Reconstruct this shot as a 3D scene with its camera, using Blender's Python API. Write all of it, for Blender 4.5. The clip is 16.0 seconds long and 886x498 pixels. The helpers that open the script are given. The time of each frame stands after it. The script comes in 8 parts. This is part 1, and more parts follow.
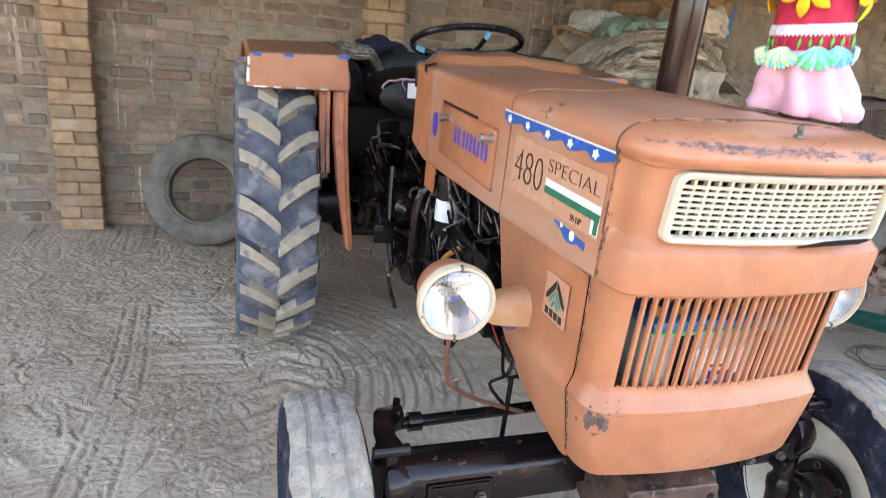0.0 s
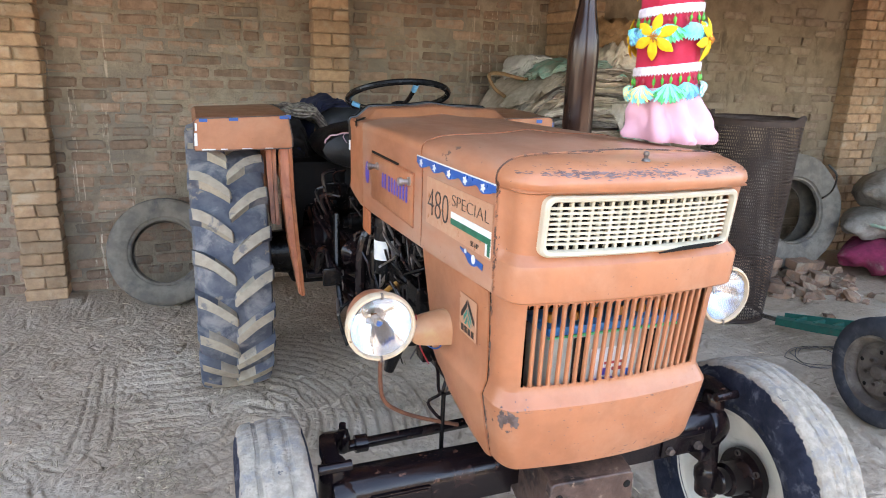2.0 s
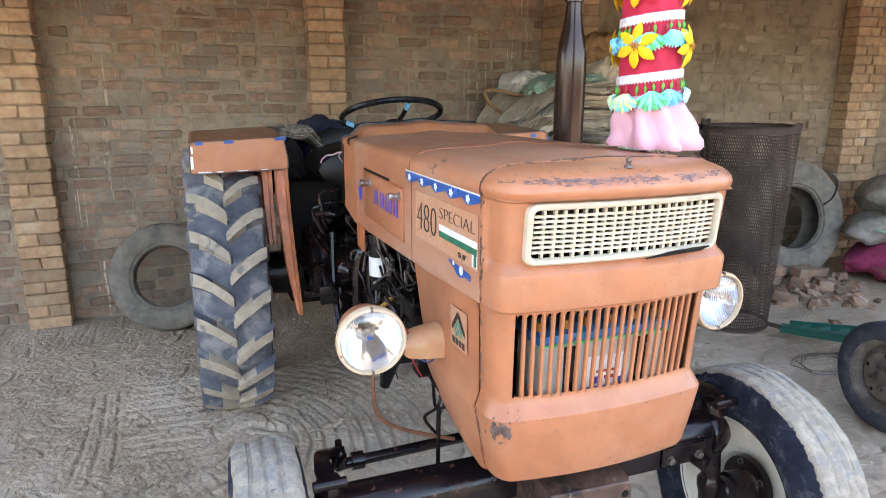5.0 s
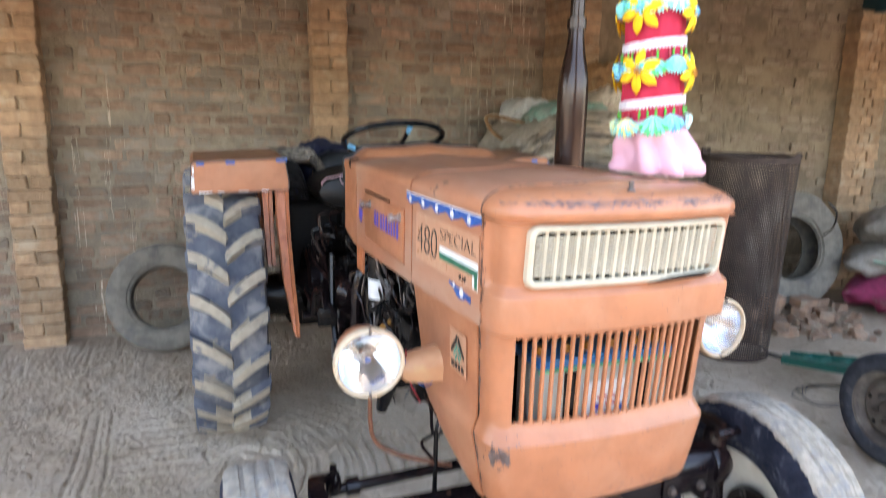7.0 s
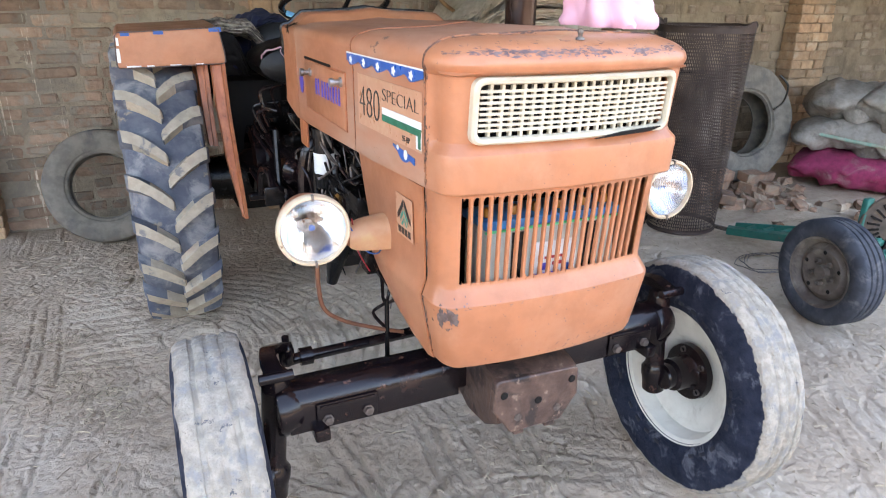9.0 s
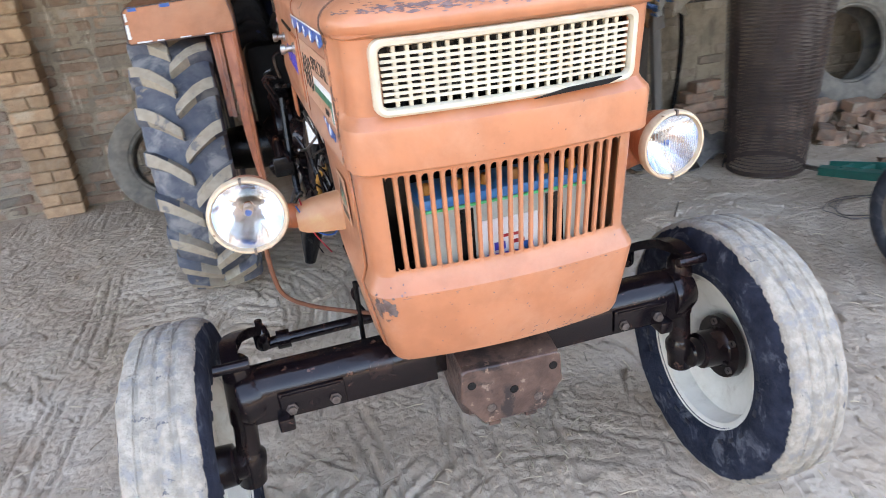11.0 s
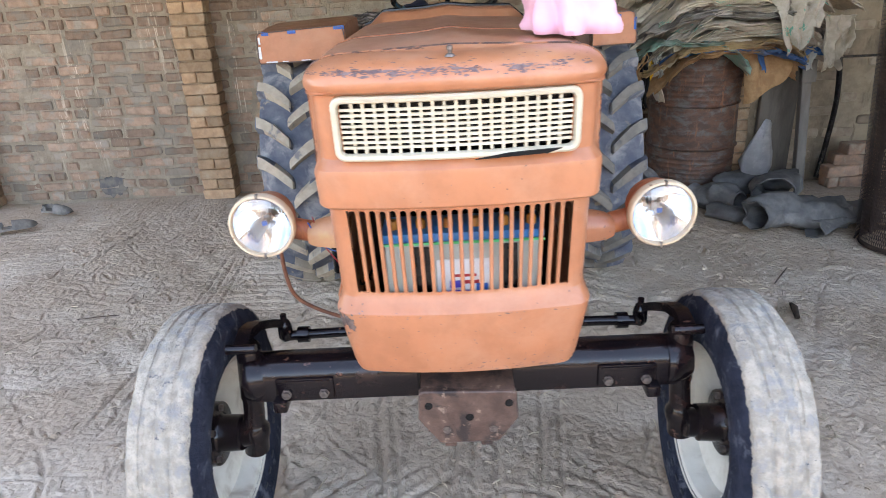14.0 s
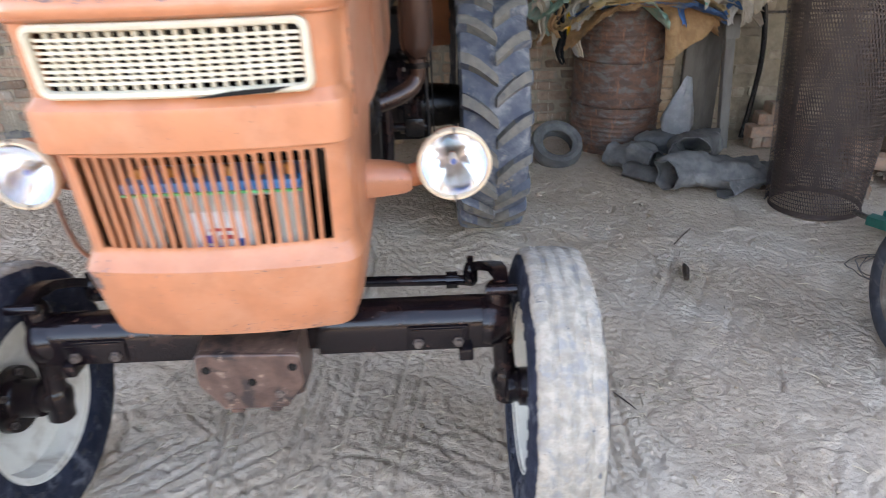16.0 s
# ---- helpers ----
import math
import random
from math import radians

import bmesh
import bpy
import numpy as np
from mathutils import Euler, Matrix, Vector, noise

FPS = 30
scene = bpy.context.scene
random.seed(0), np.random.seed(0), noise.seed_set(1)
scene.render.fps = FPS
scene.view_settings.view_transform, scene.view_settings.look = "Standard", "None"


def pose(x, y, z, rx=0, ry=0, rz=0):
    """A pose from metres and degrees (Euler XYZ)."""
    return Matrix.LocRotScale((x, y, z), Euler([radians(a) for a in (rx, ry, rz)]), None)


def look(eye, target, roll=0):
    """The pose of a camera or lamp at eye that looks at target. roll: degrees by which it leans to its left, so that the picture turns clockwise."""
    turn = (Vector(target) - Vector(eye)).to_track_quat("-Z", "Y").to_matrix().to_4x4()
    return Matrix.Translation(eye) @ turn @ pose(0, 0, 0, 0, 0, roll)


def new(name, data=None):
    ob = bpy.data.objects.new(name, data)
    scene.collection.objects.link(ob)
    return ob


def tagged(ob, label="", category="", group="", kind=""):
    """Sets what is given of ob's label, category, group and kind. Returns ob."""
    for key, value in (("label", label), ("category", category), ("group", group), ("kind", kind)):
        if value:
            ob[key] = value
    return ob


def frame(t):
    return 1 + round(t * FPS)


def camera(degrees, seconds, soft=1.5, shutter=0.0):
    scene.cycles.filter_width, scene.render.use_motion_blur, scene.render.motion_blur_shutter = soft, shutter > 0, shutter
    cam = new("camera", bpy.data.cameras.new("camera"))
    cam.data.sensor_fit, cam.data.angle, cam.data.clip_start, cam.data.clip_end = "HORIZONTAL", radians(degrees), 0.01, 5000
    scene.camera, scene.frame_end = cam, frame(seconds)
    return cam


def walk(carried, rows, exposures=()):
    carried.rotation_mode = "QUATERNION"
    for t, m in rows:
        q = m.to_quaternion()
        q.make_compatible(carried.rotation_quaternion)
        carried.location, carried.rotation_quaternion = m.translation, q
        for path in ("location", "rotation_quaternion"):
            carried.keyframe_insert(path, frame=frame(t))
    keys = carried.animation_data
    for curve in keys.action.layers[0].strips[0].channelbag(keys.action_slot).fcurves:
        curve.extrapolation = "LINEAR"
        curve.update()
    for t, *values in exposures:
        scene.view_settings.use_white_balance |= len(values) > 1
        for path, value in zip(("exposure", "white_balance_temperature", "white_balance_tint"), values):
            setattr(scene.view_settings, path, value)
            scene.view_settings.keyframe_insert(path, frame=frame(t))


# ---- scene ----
cam = camera(68.4, 16.0, soft=0.6, shutter=0.5)
EXPOSURES = [(0, 3.50, 8000, 17), (1, 3.47, 8000, 17), (2.5, 3.48, 7900, 17), (5.5, 3.45, 7950, 16), (6.5, 3.47, 7950, 16), (7.1, 3.54, 7900, 17), (8, 3.58, 7850, 18), (12.3, 3.48, 7900, 18), (14, 3.48, 7900, 18), (16, 3.56, 7950, 18)]
PATH = [
    (0, (-0.861, -1.094, 1.466), (-0.238, 0.684, 0.794), 6.1),
    (0.5, (-0.877, -1.193, 1.495), (-0.285, 0.627, 0.917), 6.5),
    (1, (-0.866, -1.226, 1.497), (-0.271, 0.606, 0.958), 4.0),
    (1.5, (-0.841, -1.268, 1.5), (-0.203, 0.547, 0.953), 2.9),
    (2, (-0.806, -1.298, 1.5), (-0.107, 0.497, 0.962), 2.0),
    (2.5, (-0.794, -1.305, 1.495), (-0.094, 0.488, 0.952), 1.2),
    (3, (-0.787, -1.311, 1.485), (-0.07, 0.468, 0.918), 1.5),
    (5.5, (-0.771, -1.319, 1.49), (-0.093, 0.521, 1.096), -0.2),
    (6, (-0.773, -1.318, 1.506), (-0.075, 0.542, 1.272), 0.3),
    (6.5, (-0.78, -1.32, 1.522), (-0.08, 0.55, 1.412), 1.0),
    (7, (-0.771, -1.309, 1.475), (-0.078, 0.524, 1.072), 1.1),
    (7.5, (-0.758, -1.3, 1.436), (-0.075, 0.47, 0.804), 1.1),
    (8, (-0.755, -1.29, 1.426), (-0.057, 0.457, 0.748), 1.2),
    (8.5, (-0.745, -1.292, 1.424), (-0.003, 0.436, 0.743), 0.8),
    (9, (-0.737, -1.298, 1.412), (0.041, 0.396, 0.688), 0.7),
    (9.5, (-0.723, -1.302, 1.403), (0.07, 0.372, 0.648), -0.1),
    (10, (-0.699, -1.312, 1.408), (0.086, 0.38, 0.685), -0.6),
    (10.2, (-0.663, -1.304, 1.407), (0.113, 0.378, 0.65), -2.7),
    (12.3, (-0.027, -1.243, 1.437), (-0.018, 0.535, 0.523), -4.4),
    (12.5, (-0.062, -1.265, 1.445), (-0.03, 0.514, 0.531), -4.2),
    (13, (-0.135, -1.334, 1.456), (-0.025, 0.48, 0.619), -2.5),
    (13.5, (-0.127, -1.379, 1.462), (-0.079, 0.452, 0.659), -2.2),
    (14, (-0.019, -1.44, 1.475), (-0.046, 0.401, 0.693), -3.0),
    (14.5, (0.057, -1.456, 1.466), (0.009, 0.367, 0.645), -2.6),
    (15, (0.108, -1.455, 1.479), (0.065, 0.407, 0.751), -3.1),
    (15.5, (0.223, -1.476, 1.456), (0.215, 0.35, 0.641), -1.8),
    (16, (0.404, -1.355, 1.4), (0.43, 0.436, 0.51), -2.0),
]
walk(cam, [(t, look(eye, target, roll)) for t, eye, target, roll in PATH], EXPOSURES)

# ---- light ----
world = bpy.data.worlds.new("sky")
world.use_nodes = True
scene.world = world
wn = world.node_tree
SUN_UP = radians(38)
sky = wn.nodes.new("ShaderNodeTexSky")
sky.sky_type = "NISHITA"
sky.sun_disc = False
sky.sun_elevation = SUN_UP
sky.sun_rotation = radians(0)
sky.air_density, sky.dust_density, sky.ozone_density = 1.0, 2.5, 1.0
wn.links.new(sky.outputs[0], wn.nodes["Background"].inputs[0])
wn.nodes["Background"].inputs[1].default_value = 0.15
sun = new("sun", bpy.data.lights.new("sun", "SUN"))
sun.data.energy, sun.data.angle, sun.data.color = 0.5, radians(10), (1.0, 0.94, 0.84)
sun.matrix_world = look((0, 0, 0), (0, -math.cos(SUN_UP), -math.sin(SUN_UP)))


# ---- materials ----
def mix_rgb(nt, fac, a, b, blend="MIX"):
    n = nt.nodes.new("ShaderNodeMix")
    n.data_type, n.blend_type = "RGBA", blend
    for sock, v in ((n.inputs[0], fac), (n.inputs[6], a), (n.inputs[7], b)):
        if isinstance(v, bpy.types.NodeSocket):
            nt.links.new(v, sock)
        elif isinstance(v, (int, float)):
            sock.default_value = v
        else:
            sock.default_value = (*v, 1)
    return n.outputs[2]


def noise_tex(nt, vec, scale, detail=5, rough=0.6, distort=0.0):
    n = nt.nodes.new("ShaderNodeTexNoise")
    n.inputs["Scale"].default_value, n.inputs["Detail"].default_value = scale, detail
    n.inputs["Roughness"].default_value, n.inputs["Distortion"].default_value = rough, distort
    nt.links.new(vec, n.inputs["Vector"])
    return n.outputs[0]


def ramp(nt, fac, lo, hi):
    n = nt.nodes.new("ShaderNodeMapRange")
    n.interpolation_type = "SMOOTHSTEP"
    n.inputs[1].default_value, n.inputs[2].default_value = lo, hi
    nt.links.new(fac, n.inputs[0])
    return n.outputs[0]


def math_node(nt, op, a, b):
    n = nt.nodes.new("ShaderNodeMath")
    n.operation = op
    for sock, v in zip(n.inputs, (a, b)):
        if isinstance(v, bpy.types.NodeSocket):
            nt.links.new(v, sock)
        else:
            sock.default_value = v
    return n.outputs[0]


def coords(nt, stretch=(1, 1, 1)):
    g = nt.nodes.new("ShaderNodeNewGeometry").outputs["Position"]
    if stretch == (1, 1, 1):
        return g
    m = nt.nodes.new("ShaderNodeMapping")
    m.inputs["Scale"].default_value = stretch
    nt.links.new(g, m.inputs["Vector"])
    return m.outputs[0]


def mat(name, c1, c2, scale=30, rough=0.6, metal=0.0, bump=0.15, bump_scale=None, stain=None, stain_scale=3.0,
        stain_range=(0.5, 0.7), chips=None, chip_range=(0.68, 0.72), chip_scale=25, vary=0.0, stretch=(1, 1, 1), island=False, coat=0.0, rough_vary=0.12, spec=0.5, chip_stretch=None, bump_depth=0.01, crumb=0.0, crease=0.0, chip_patch=0.0, specks=None, chip_detail=8):
    """A surface: two tones in a fine grain, a coarse stain, small chips, and a change from piece to piece."""
    m = bpy.data.materials.new(name)
    m.use_nodes = True
    nt = m.node_tree
    bsdf = nt.nodes["Principled BSDF"]
    vec = coords(nt, stretch)
    fine = noise_tex(nt, vec, scale)
    col = mix_rgb(nt, ramp(nt, fine, 0.35, 0.65), c1, c2)
    rgh = math_node(nt, "ADD", math_node(nt, "MULTIPLY", fine, rough_vary * 2), rough - rough_vary)
    if stain:
        s = ramp(nt, noise_tex(nt, vec, stain_scale, 6, 0.65, 0.4), *stain_range)
        col = mix_rgb(nt, s, col, stain)
        rgh = math_node(nt, "ADD", rgh, math_node(nt, "MULTIPLY", s, 0.1))
    if chips:
        c = ramp(nt, noise_tex(nt, coords(nt, chip_stretch) if chip_stretch else vec, chip_scale, chip_detail, 0.7), *chip_range)
        if chip_patch:
            c = math_node(nt, "MULTIPLY", c, ramp(nt, noise_tex(nt, coords(nt, (1, 1, 0.35)), chip_patch, 3, 0.6), 0.46, 0.66))
        col = mix_rgb(nt, c, col, chips)
    if specks:
        # sparse knocks and pinholes in the paint: colour, cells to the metre, size
        v = nt.nodes.new("ShaderNodeTexVoronoi")
        v.inputs["Scale"].default_value = specks[1]
        nt.links.new(mix_rgb(nt, 0.012, coords(nt), noise_tex(nt, coords(nt), 160, 3)), v.inputs["Vector"])
        seldom = ramp(nt, v.outputs["Color"], 0.60, 0.66)
        near = math_node(nt, "LESS_THAN", v.outputs["Distance"], math_node(nt, "MULTIPLY", noise_tex(nt, coords(nt), 3.0, 2), specks[2] * 2))
        col = mix_rgb(nt, math_node(nt, "MULTIPLY", near, seldom), col, specks[0])
    if vary:
        if island:
            rnd = nt.nodes.new("ShaderNodeNewGeometry").outputs["Random Per Island"]
        else:
            rnd = nt.nodes.new("ShaderNodeObjectInfo").outputs["Random"]
        hsv = nt.nodes.new("ShaderNodeHueSaturation")
        nt.links.new(math_node(nt, "ADD", math_node(nt, "MULTIPLY", rnd, 2 * vary), 1 - vary), hsv.inputs["Value"])
        nt.links.new(col, hsv.inputs["Color"])
        col = hsv.outputs[0]
    nt.links.new(col, bsdf.inputs["Base Color"])
    nt.links.new(rgh, bsdf.inputs["Roughness"])
    bsdf.inputs["Metallic"].default_value = metal
    bsdf.inputs["Specular IOR Level"].default_value = spec
    bsdf.inputs["Coat Weight"].default_value = coat
    bsdf.inputs["Coat Roughness"].default_value = 0.25
    if bump:
        b = nt.nodes.new("ShaderNodeBump")
        b.inputs["Strength"].default_value = bump
        b.inputs["Distance"].default_value = bump_depth
        height = noise_tex(nt, vec, bump_scale or scale, 8, 0.7)
        if crumb:
            v = nt.nodes.new("ShaderNodeTexVoronoi")
            v.inputs["Scale"].default_value = crumb
            v.inputs["Randomness"].default_value = 1.0
            warp = mix_rgb(nt, 0.06, vec, nt.nodes.new("ShaderNodeTexNoise").outputs[1])
            nt.links.new(warp, v.inputs["Vector"])
            height = math_node(nt, "ADD", height, math_node(nt, "MULTIPLY", v.outputs["Distance"], -0.45))
        if crease:
            fold = math_node(nt, "ABSOLUTE", math_node(nt, "SUBTRACT", noise_tex(nt, vec, crease, 4, 0.6, 1.2), 0.5), 0)
            height = math_node(nt, "ADD", height, math_node(nt, "MINIMUM", fold, 0.10))
        nt.links.new(height, b.inputs["Height"])
        nt.links.new(b.outputs[0], bsdf.inputs["Normal"])
    return m


ORANGE = mat("orange_paint", (0.455, 0.172, 0.079), (0.385, 0.142, 0.064), 14, 0.36, bump=0.10, bump_scale=9, stain=(0.468, 0.212, 0.115), stain_scale=5, stain_range=(0.44, 0.76), chips=(0.12, 0.07, 0.055), chip_range=(0.70, 0.72), chip_scale=20, coat=0.2, specks=((0.13, 0.07, 0.05), 55, 0.075))
ORANGE_TOP = mat("worn_orange_paint", (0.462, 0.178, 0.088), (0.395, 0.152, 0.075), 16, 0.38, bump=0.14, bump_scale=7, stain=(0.47, 0.28, 0.19), stain_scale=4, stain_range=(0.4, 0.72), chips=(0.14, 0.07, 0.05), chip_range=(0.67, 0.70), chip_scale=20, stretch=(1, 0.4, 1), coat=0.3, specks=((0.16, 0.09, 0.07), 70, 0.085))
RUSTY_ORANGE = mat("rusty_orange_paint", (0.46, 0.15, 0.058), (0.36, 0.105, 0.04), 16, 0.45, bump=0.1, stain=(0.17, 0.06, 0.03), stain_scale=7, stain_range=(0.5, 0.7), chips=(0.10, 0.05, 0.03), chip_range=(0.66, 0.70), chip_scale=14, stretch=(3, 3, 0.35))
CHIPPED = mat("bare_chipped_metal", (0.085, 0.055, 0.046), (0.14, 0.10, 0.085), 60, 0.7, bump=0.3)
CREAM = mat("cream_paint", (0.56, 0.50, 0.375), (0.49, 0.43, 0.315), 25, 0.45, bump=0.05, stain=(0.50, 0.40, 0.27), stain_scale=8, stain_range=(0.52, 0.76), chips=(0.24, 0.17, 0.11), chip_range=(0.68, 0.71), chip_scale=30)
BROW_SCRATCH = mat("scratched_brow_metal", (0.125, 0.075, 0.068), (0.20, 0.128, 0.115), 60, 0.6, bump=0.2)
SEAM_BROWN = mat("rusty_seam_edge", (0.115, 0.055, 0.036), (0.06, 0.034, 0.026), 70, 0.75, bump=0.4, chips=(0.38, 0.15, 0.072), chip_range=(0.48, 0.54), chip_scale=22)
# Rough near-black, shared by castings, drawn-in gaps and the right side sheet.
ROUGH_BLACK = mat("rough_black_surface", (0.005, 0.0045, 0.004), (0.009, 0.008, 0.007), 25, 0.7, bump=0.2, stain=(0.014, 0.010, 0.008), stain_scale=6, spec=0.2)
LAMP_CREAM = mat("lamp_rim_paint", (0.62, 0.50, 0.35), (0.54, 0.40, 0.26), 30, 0.4, bump=0.04, chips=(0.2, 0.1, 0.05), chip_range=(0.64, 0.68))
TAN = mat("tan_bracket_paint", (0.54, 0.29, 0.15), (0.50, 0.24, 0.115), 20, 0.45, bump=0.05, stain=(0.56, 0.36, 0.17), stain_scale=8)
BLACK_OIL = mat("oily_black_iron", (0.006, 0.004, 0.005), (0.011, 0.0065, 0.007), 25, 0.15, bump=0.10, stain=(0.026, 0.012, 0.010), stain_scale=9, stain_range=(0.52, 0.66), rough_vary=0.09, spec=0.36, chips=(0.13, 0.06, 0.04), chip_range=(0.62, 0.67), chip_scale=30, specks=((0.15, 0.085, 0.06), 110, 0.10))
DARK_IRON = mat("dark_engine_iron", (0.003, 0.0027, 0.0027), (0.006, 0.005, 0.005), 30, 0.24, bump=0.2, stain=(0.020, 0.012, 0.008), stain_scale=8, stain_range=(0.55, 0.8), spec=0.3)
BROWN_IRON = mat("rusty_brown_casting", (0.065, 0.036, 0.027), (0.115, 0.066, 0.048), 26, 0.38, bump=0.35, stain=(0.028, 0.018, 0.016), stain_scale=9, stain_range=(0.50, 0.60), chips=(0.24, 0.165, 0.12), chip_range=(0.60, 0.66), chip_scale=26)
EXHAUST = mat("brown_painted_pipe", (0.026, 0.013, 0.010), (0.048, 0.024, 0.016), 18, 0.18, metal=0.3, bump=0.04, stain=(0.055, 0.028, 0.018), stain_scale=6, stain_range=(0.55, 0.78), stretch=(1, 1, 0.15), rough_vary=0.07)
STEEL = mat("zinc_steel", (0.45, 0.44, 0.43), (0.55, 0.54, 0.53), 50, 0.35, metal=0.9, bump=0.05, stain=(0.2, 0.15, 0.12), stain_scale=15)
BOLT = mat("greasy_bolt_steel", (0.22, 0.19, 0.17), (0.12, 0.10, 0.09), 80, 0.45, metal=0.8, bump=0.1)
GALV = mat("galvanised_bowl", (0.25, 0.27, 0.285), (0.20, 0.215, 0.23), 20, 0.42, metal=0.5, bump=0.02, stain=(0.17, 0.16, 0.145), stain_scale=7)
RUBBER = mat("dusty_tyre_rubber", (0.072, 0.082, 0.108), (0.122, 0.131, 0.150), 16, 0.85, bump=0.2, stain=(0.26, 0.255, 0.25), stain_scale=9, stain_range=(0.48, 0.68), chips=(0.26, 0.215, 0.16), chip_range=(0.61, 0.67), chip_scale=11)
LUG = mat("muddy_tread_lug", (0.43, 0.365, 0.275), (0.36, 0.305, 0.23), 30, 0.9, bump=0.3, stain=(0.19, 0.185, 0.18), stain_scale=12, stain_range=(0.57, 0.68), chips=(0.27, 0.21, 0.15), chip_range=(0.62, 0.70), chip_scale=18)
# Right tyre's lugs: less pale dust, and its shade put into the colour too.
LUG_SHADED = mat("dirty_shaded_tread_lug", (0.21, 0.185, 0.15), (0.155, 0.142, 0.122), 26, 0.9, bump=0.3, stain=(0.10, 0.10, 0.10), stain_scale=12, stain_range=(0.52, 0.7))
TREAD = mat("worn_dusty_tread", (0.40, 0.36, 0.30), (0.31, 0.285, 0.245), 18, 0.9, bump=0.3, stain=(0.22, 0.225, 0.235), stain_scale=12, stain_range=(0.48, 0.68), chips=(0.10, 0.09, 0.08), chip_range=(0.69, 0.73), stretch=(2.2, 1, 1))
SIDEWALL = mat("blue_black_sidewall", (0.012, 0.014, 0.022), (0.025, 0.028, 0.04), 18, 0.6, bump=0.12, stain=(0.12, 0.12, 0.125), stain_scale=12, stain_range=(0.56, 0.8), spec=0.35)
RIM_WHITE = mat("rim_off_white", (0.72, 0.69, 0.60), (0.66, 0.63, 0.54), 20, 0.5, bump=0.05, stain=(0.45, 0.39, 0.31), stain_scale=9, stain_range=(0.5, 0.75), chips=(0.2, 0.1, 0.06), chip_range=(0.7, 0.73))
OLD_TYRE = mat("old_dusty_tyre", (0.150, 0.132, 0.108), (0.225, 0.198, 0.158), 14, 0.9, bump=0.3, stain=(0.095, 0.09, 0.085), stain_scale=5, stain_range=(0.48, 0.68))
BLACK_PLASTIC = mat("black_plastic", (0.006, 0.006, 0.0065), (0.010, 0.010, 0.010), 30, 0.24, bump=0.03, spec=0.3)
SEAT_BLACK = mat("worn_black_vinyl", (0.006, 0.006, 0.006), (0.011, 0.0105, 0.0105), 15, 0.42, bump=0.4, stain=(0.03, 0.027, 0.026), stain_scale=10, stain_range=(0.60, 0.76), spec=0.4)
BLUE_DECAL = mat("blue_decal", (0.012, 0.105, 0.38), (0.012, 0.085, 0.32), 40, 0.3, bump=0.0)
WHITE_DECAL = mat("white_decal", (0.75, 0.76, 0.74), (0.68, 0.69, 0.67), 40, 0.35, bump=0.0)
GREEN_DECAL = mat("green_decal", (0.01, 0.16, 0.09), (0.015, 0.13, 0.07), 40, 0.35, bump=0.0)
TEAL_DECAL = mat("teal_decal", (0.02, 0.30, 0.22), (0.02, 0.25, 0.19), 40, 0.35, bump=0.0)
BLACK_DECAL = mat("black_decal", (0.02, 0.018, 0.017), (0.03, 0.026, 0.024), 40, 0.4, bump=0.0)
PEACH_DECAL = mat("clear_decal_film", (0.525, 0.272, 0.162), (0.50, 0.25, 0.145), 40, 0.3, bump=0.0, stain=(0.54, 0.33, 0.21), stain_scale=30)
PURPLE_DECAL = mat("violet_blue_decal", (0.05, 0.045, 0.42), (0.06, 0.05, 0.36), 40, 0.35, bump=0.0)
BRICK = mat("smeared_wall_brick", (0.385, 0.258, 0.18), (0.275, 0.182, 0.127), 13, 0.95, bump=1.0, bump_scale=26, bump_depth=0.016, stain=(0.30, 0.25, 0.195), stain_scale=6, stain_range=(0.48, 0.60), vary=0.32, chips=(0.62, 0.52, 0.395), chip_range=(0.585, 0.63), chip_scale=6, chip_detail=4, chip_stretch=(5.0, 5.0, 0.20), chip_patch=1.1)
BRICK_REST = mat("smeared_wall_brick_joined", (0.385, 0.258, 0.18), (0.275, 0.182, 0.127), 13, 0.95, bump=1.0, bump_scale=26, bump_depth=0.016, stain=(0.30, 0.25, 0.195), stain_scale=6, stain_range=(0.48, 0.60), vary=0.32, island=True, chips=(0.62, 0.52, 0.395), chip_range=(0.585, 0.63), chip_scale=6, chip_detail=4, chip_stretch=(5.0, 5.0, 0.20), chip_patch=1.1)
MORTAR = mat("grey_mud_mortar", (0.395, 0.322, 0.233), (0.30, 0.238, 0.17), 14, 0.95, bump=1.0, bump_scale=34, bump_depth=0.02, stain=(0.255, 0.22, 0.175), stain_scale=2.6, stain_range=(0.46, 0.66), chips=(0.62, 0.52, 0.395), chip_range=(0.585, 0.63), chip_scale=6, chip_detail=4, chip_stretch=(5.0, 5.0, 0.20), chip_patch=1.1)
PIER_MORTAR = mat("ochre_pier_mortar", (0.40, 0.29, 0.185), (0.31, 0.22, 0.14), 16, 0.95, bump=0.6)
PILLAR_BRICK = mat("ochre_pillar_brick", (0.47, 0.305, 0.18), (0.36, 0.225, 0.132), 18, 0.95, bump=1.0, bump_scale=40, stain=(0.48, 0.37, 0.255), stain_scale=6, stain_range=(0.5, 0.7), vary=0.24, chips=(0.25, 0.17, 0.11), chip_range=(0.62, 0.70), chip_scale=16)
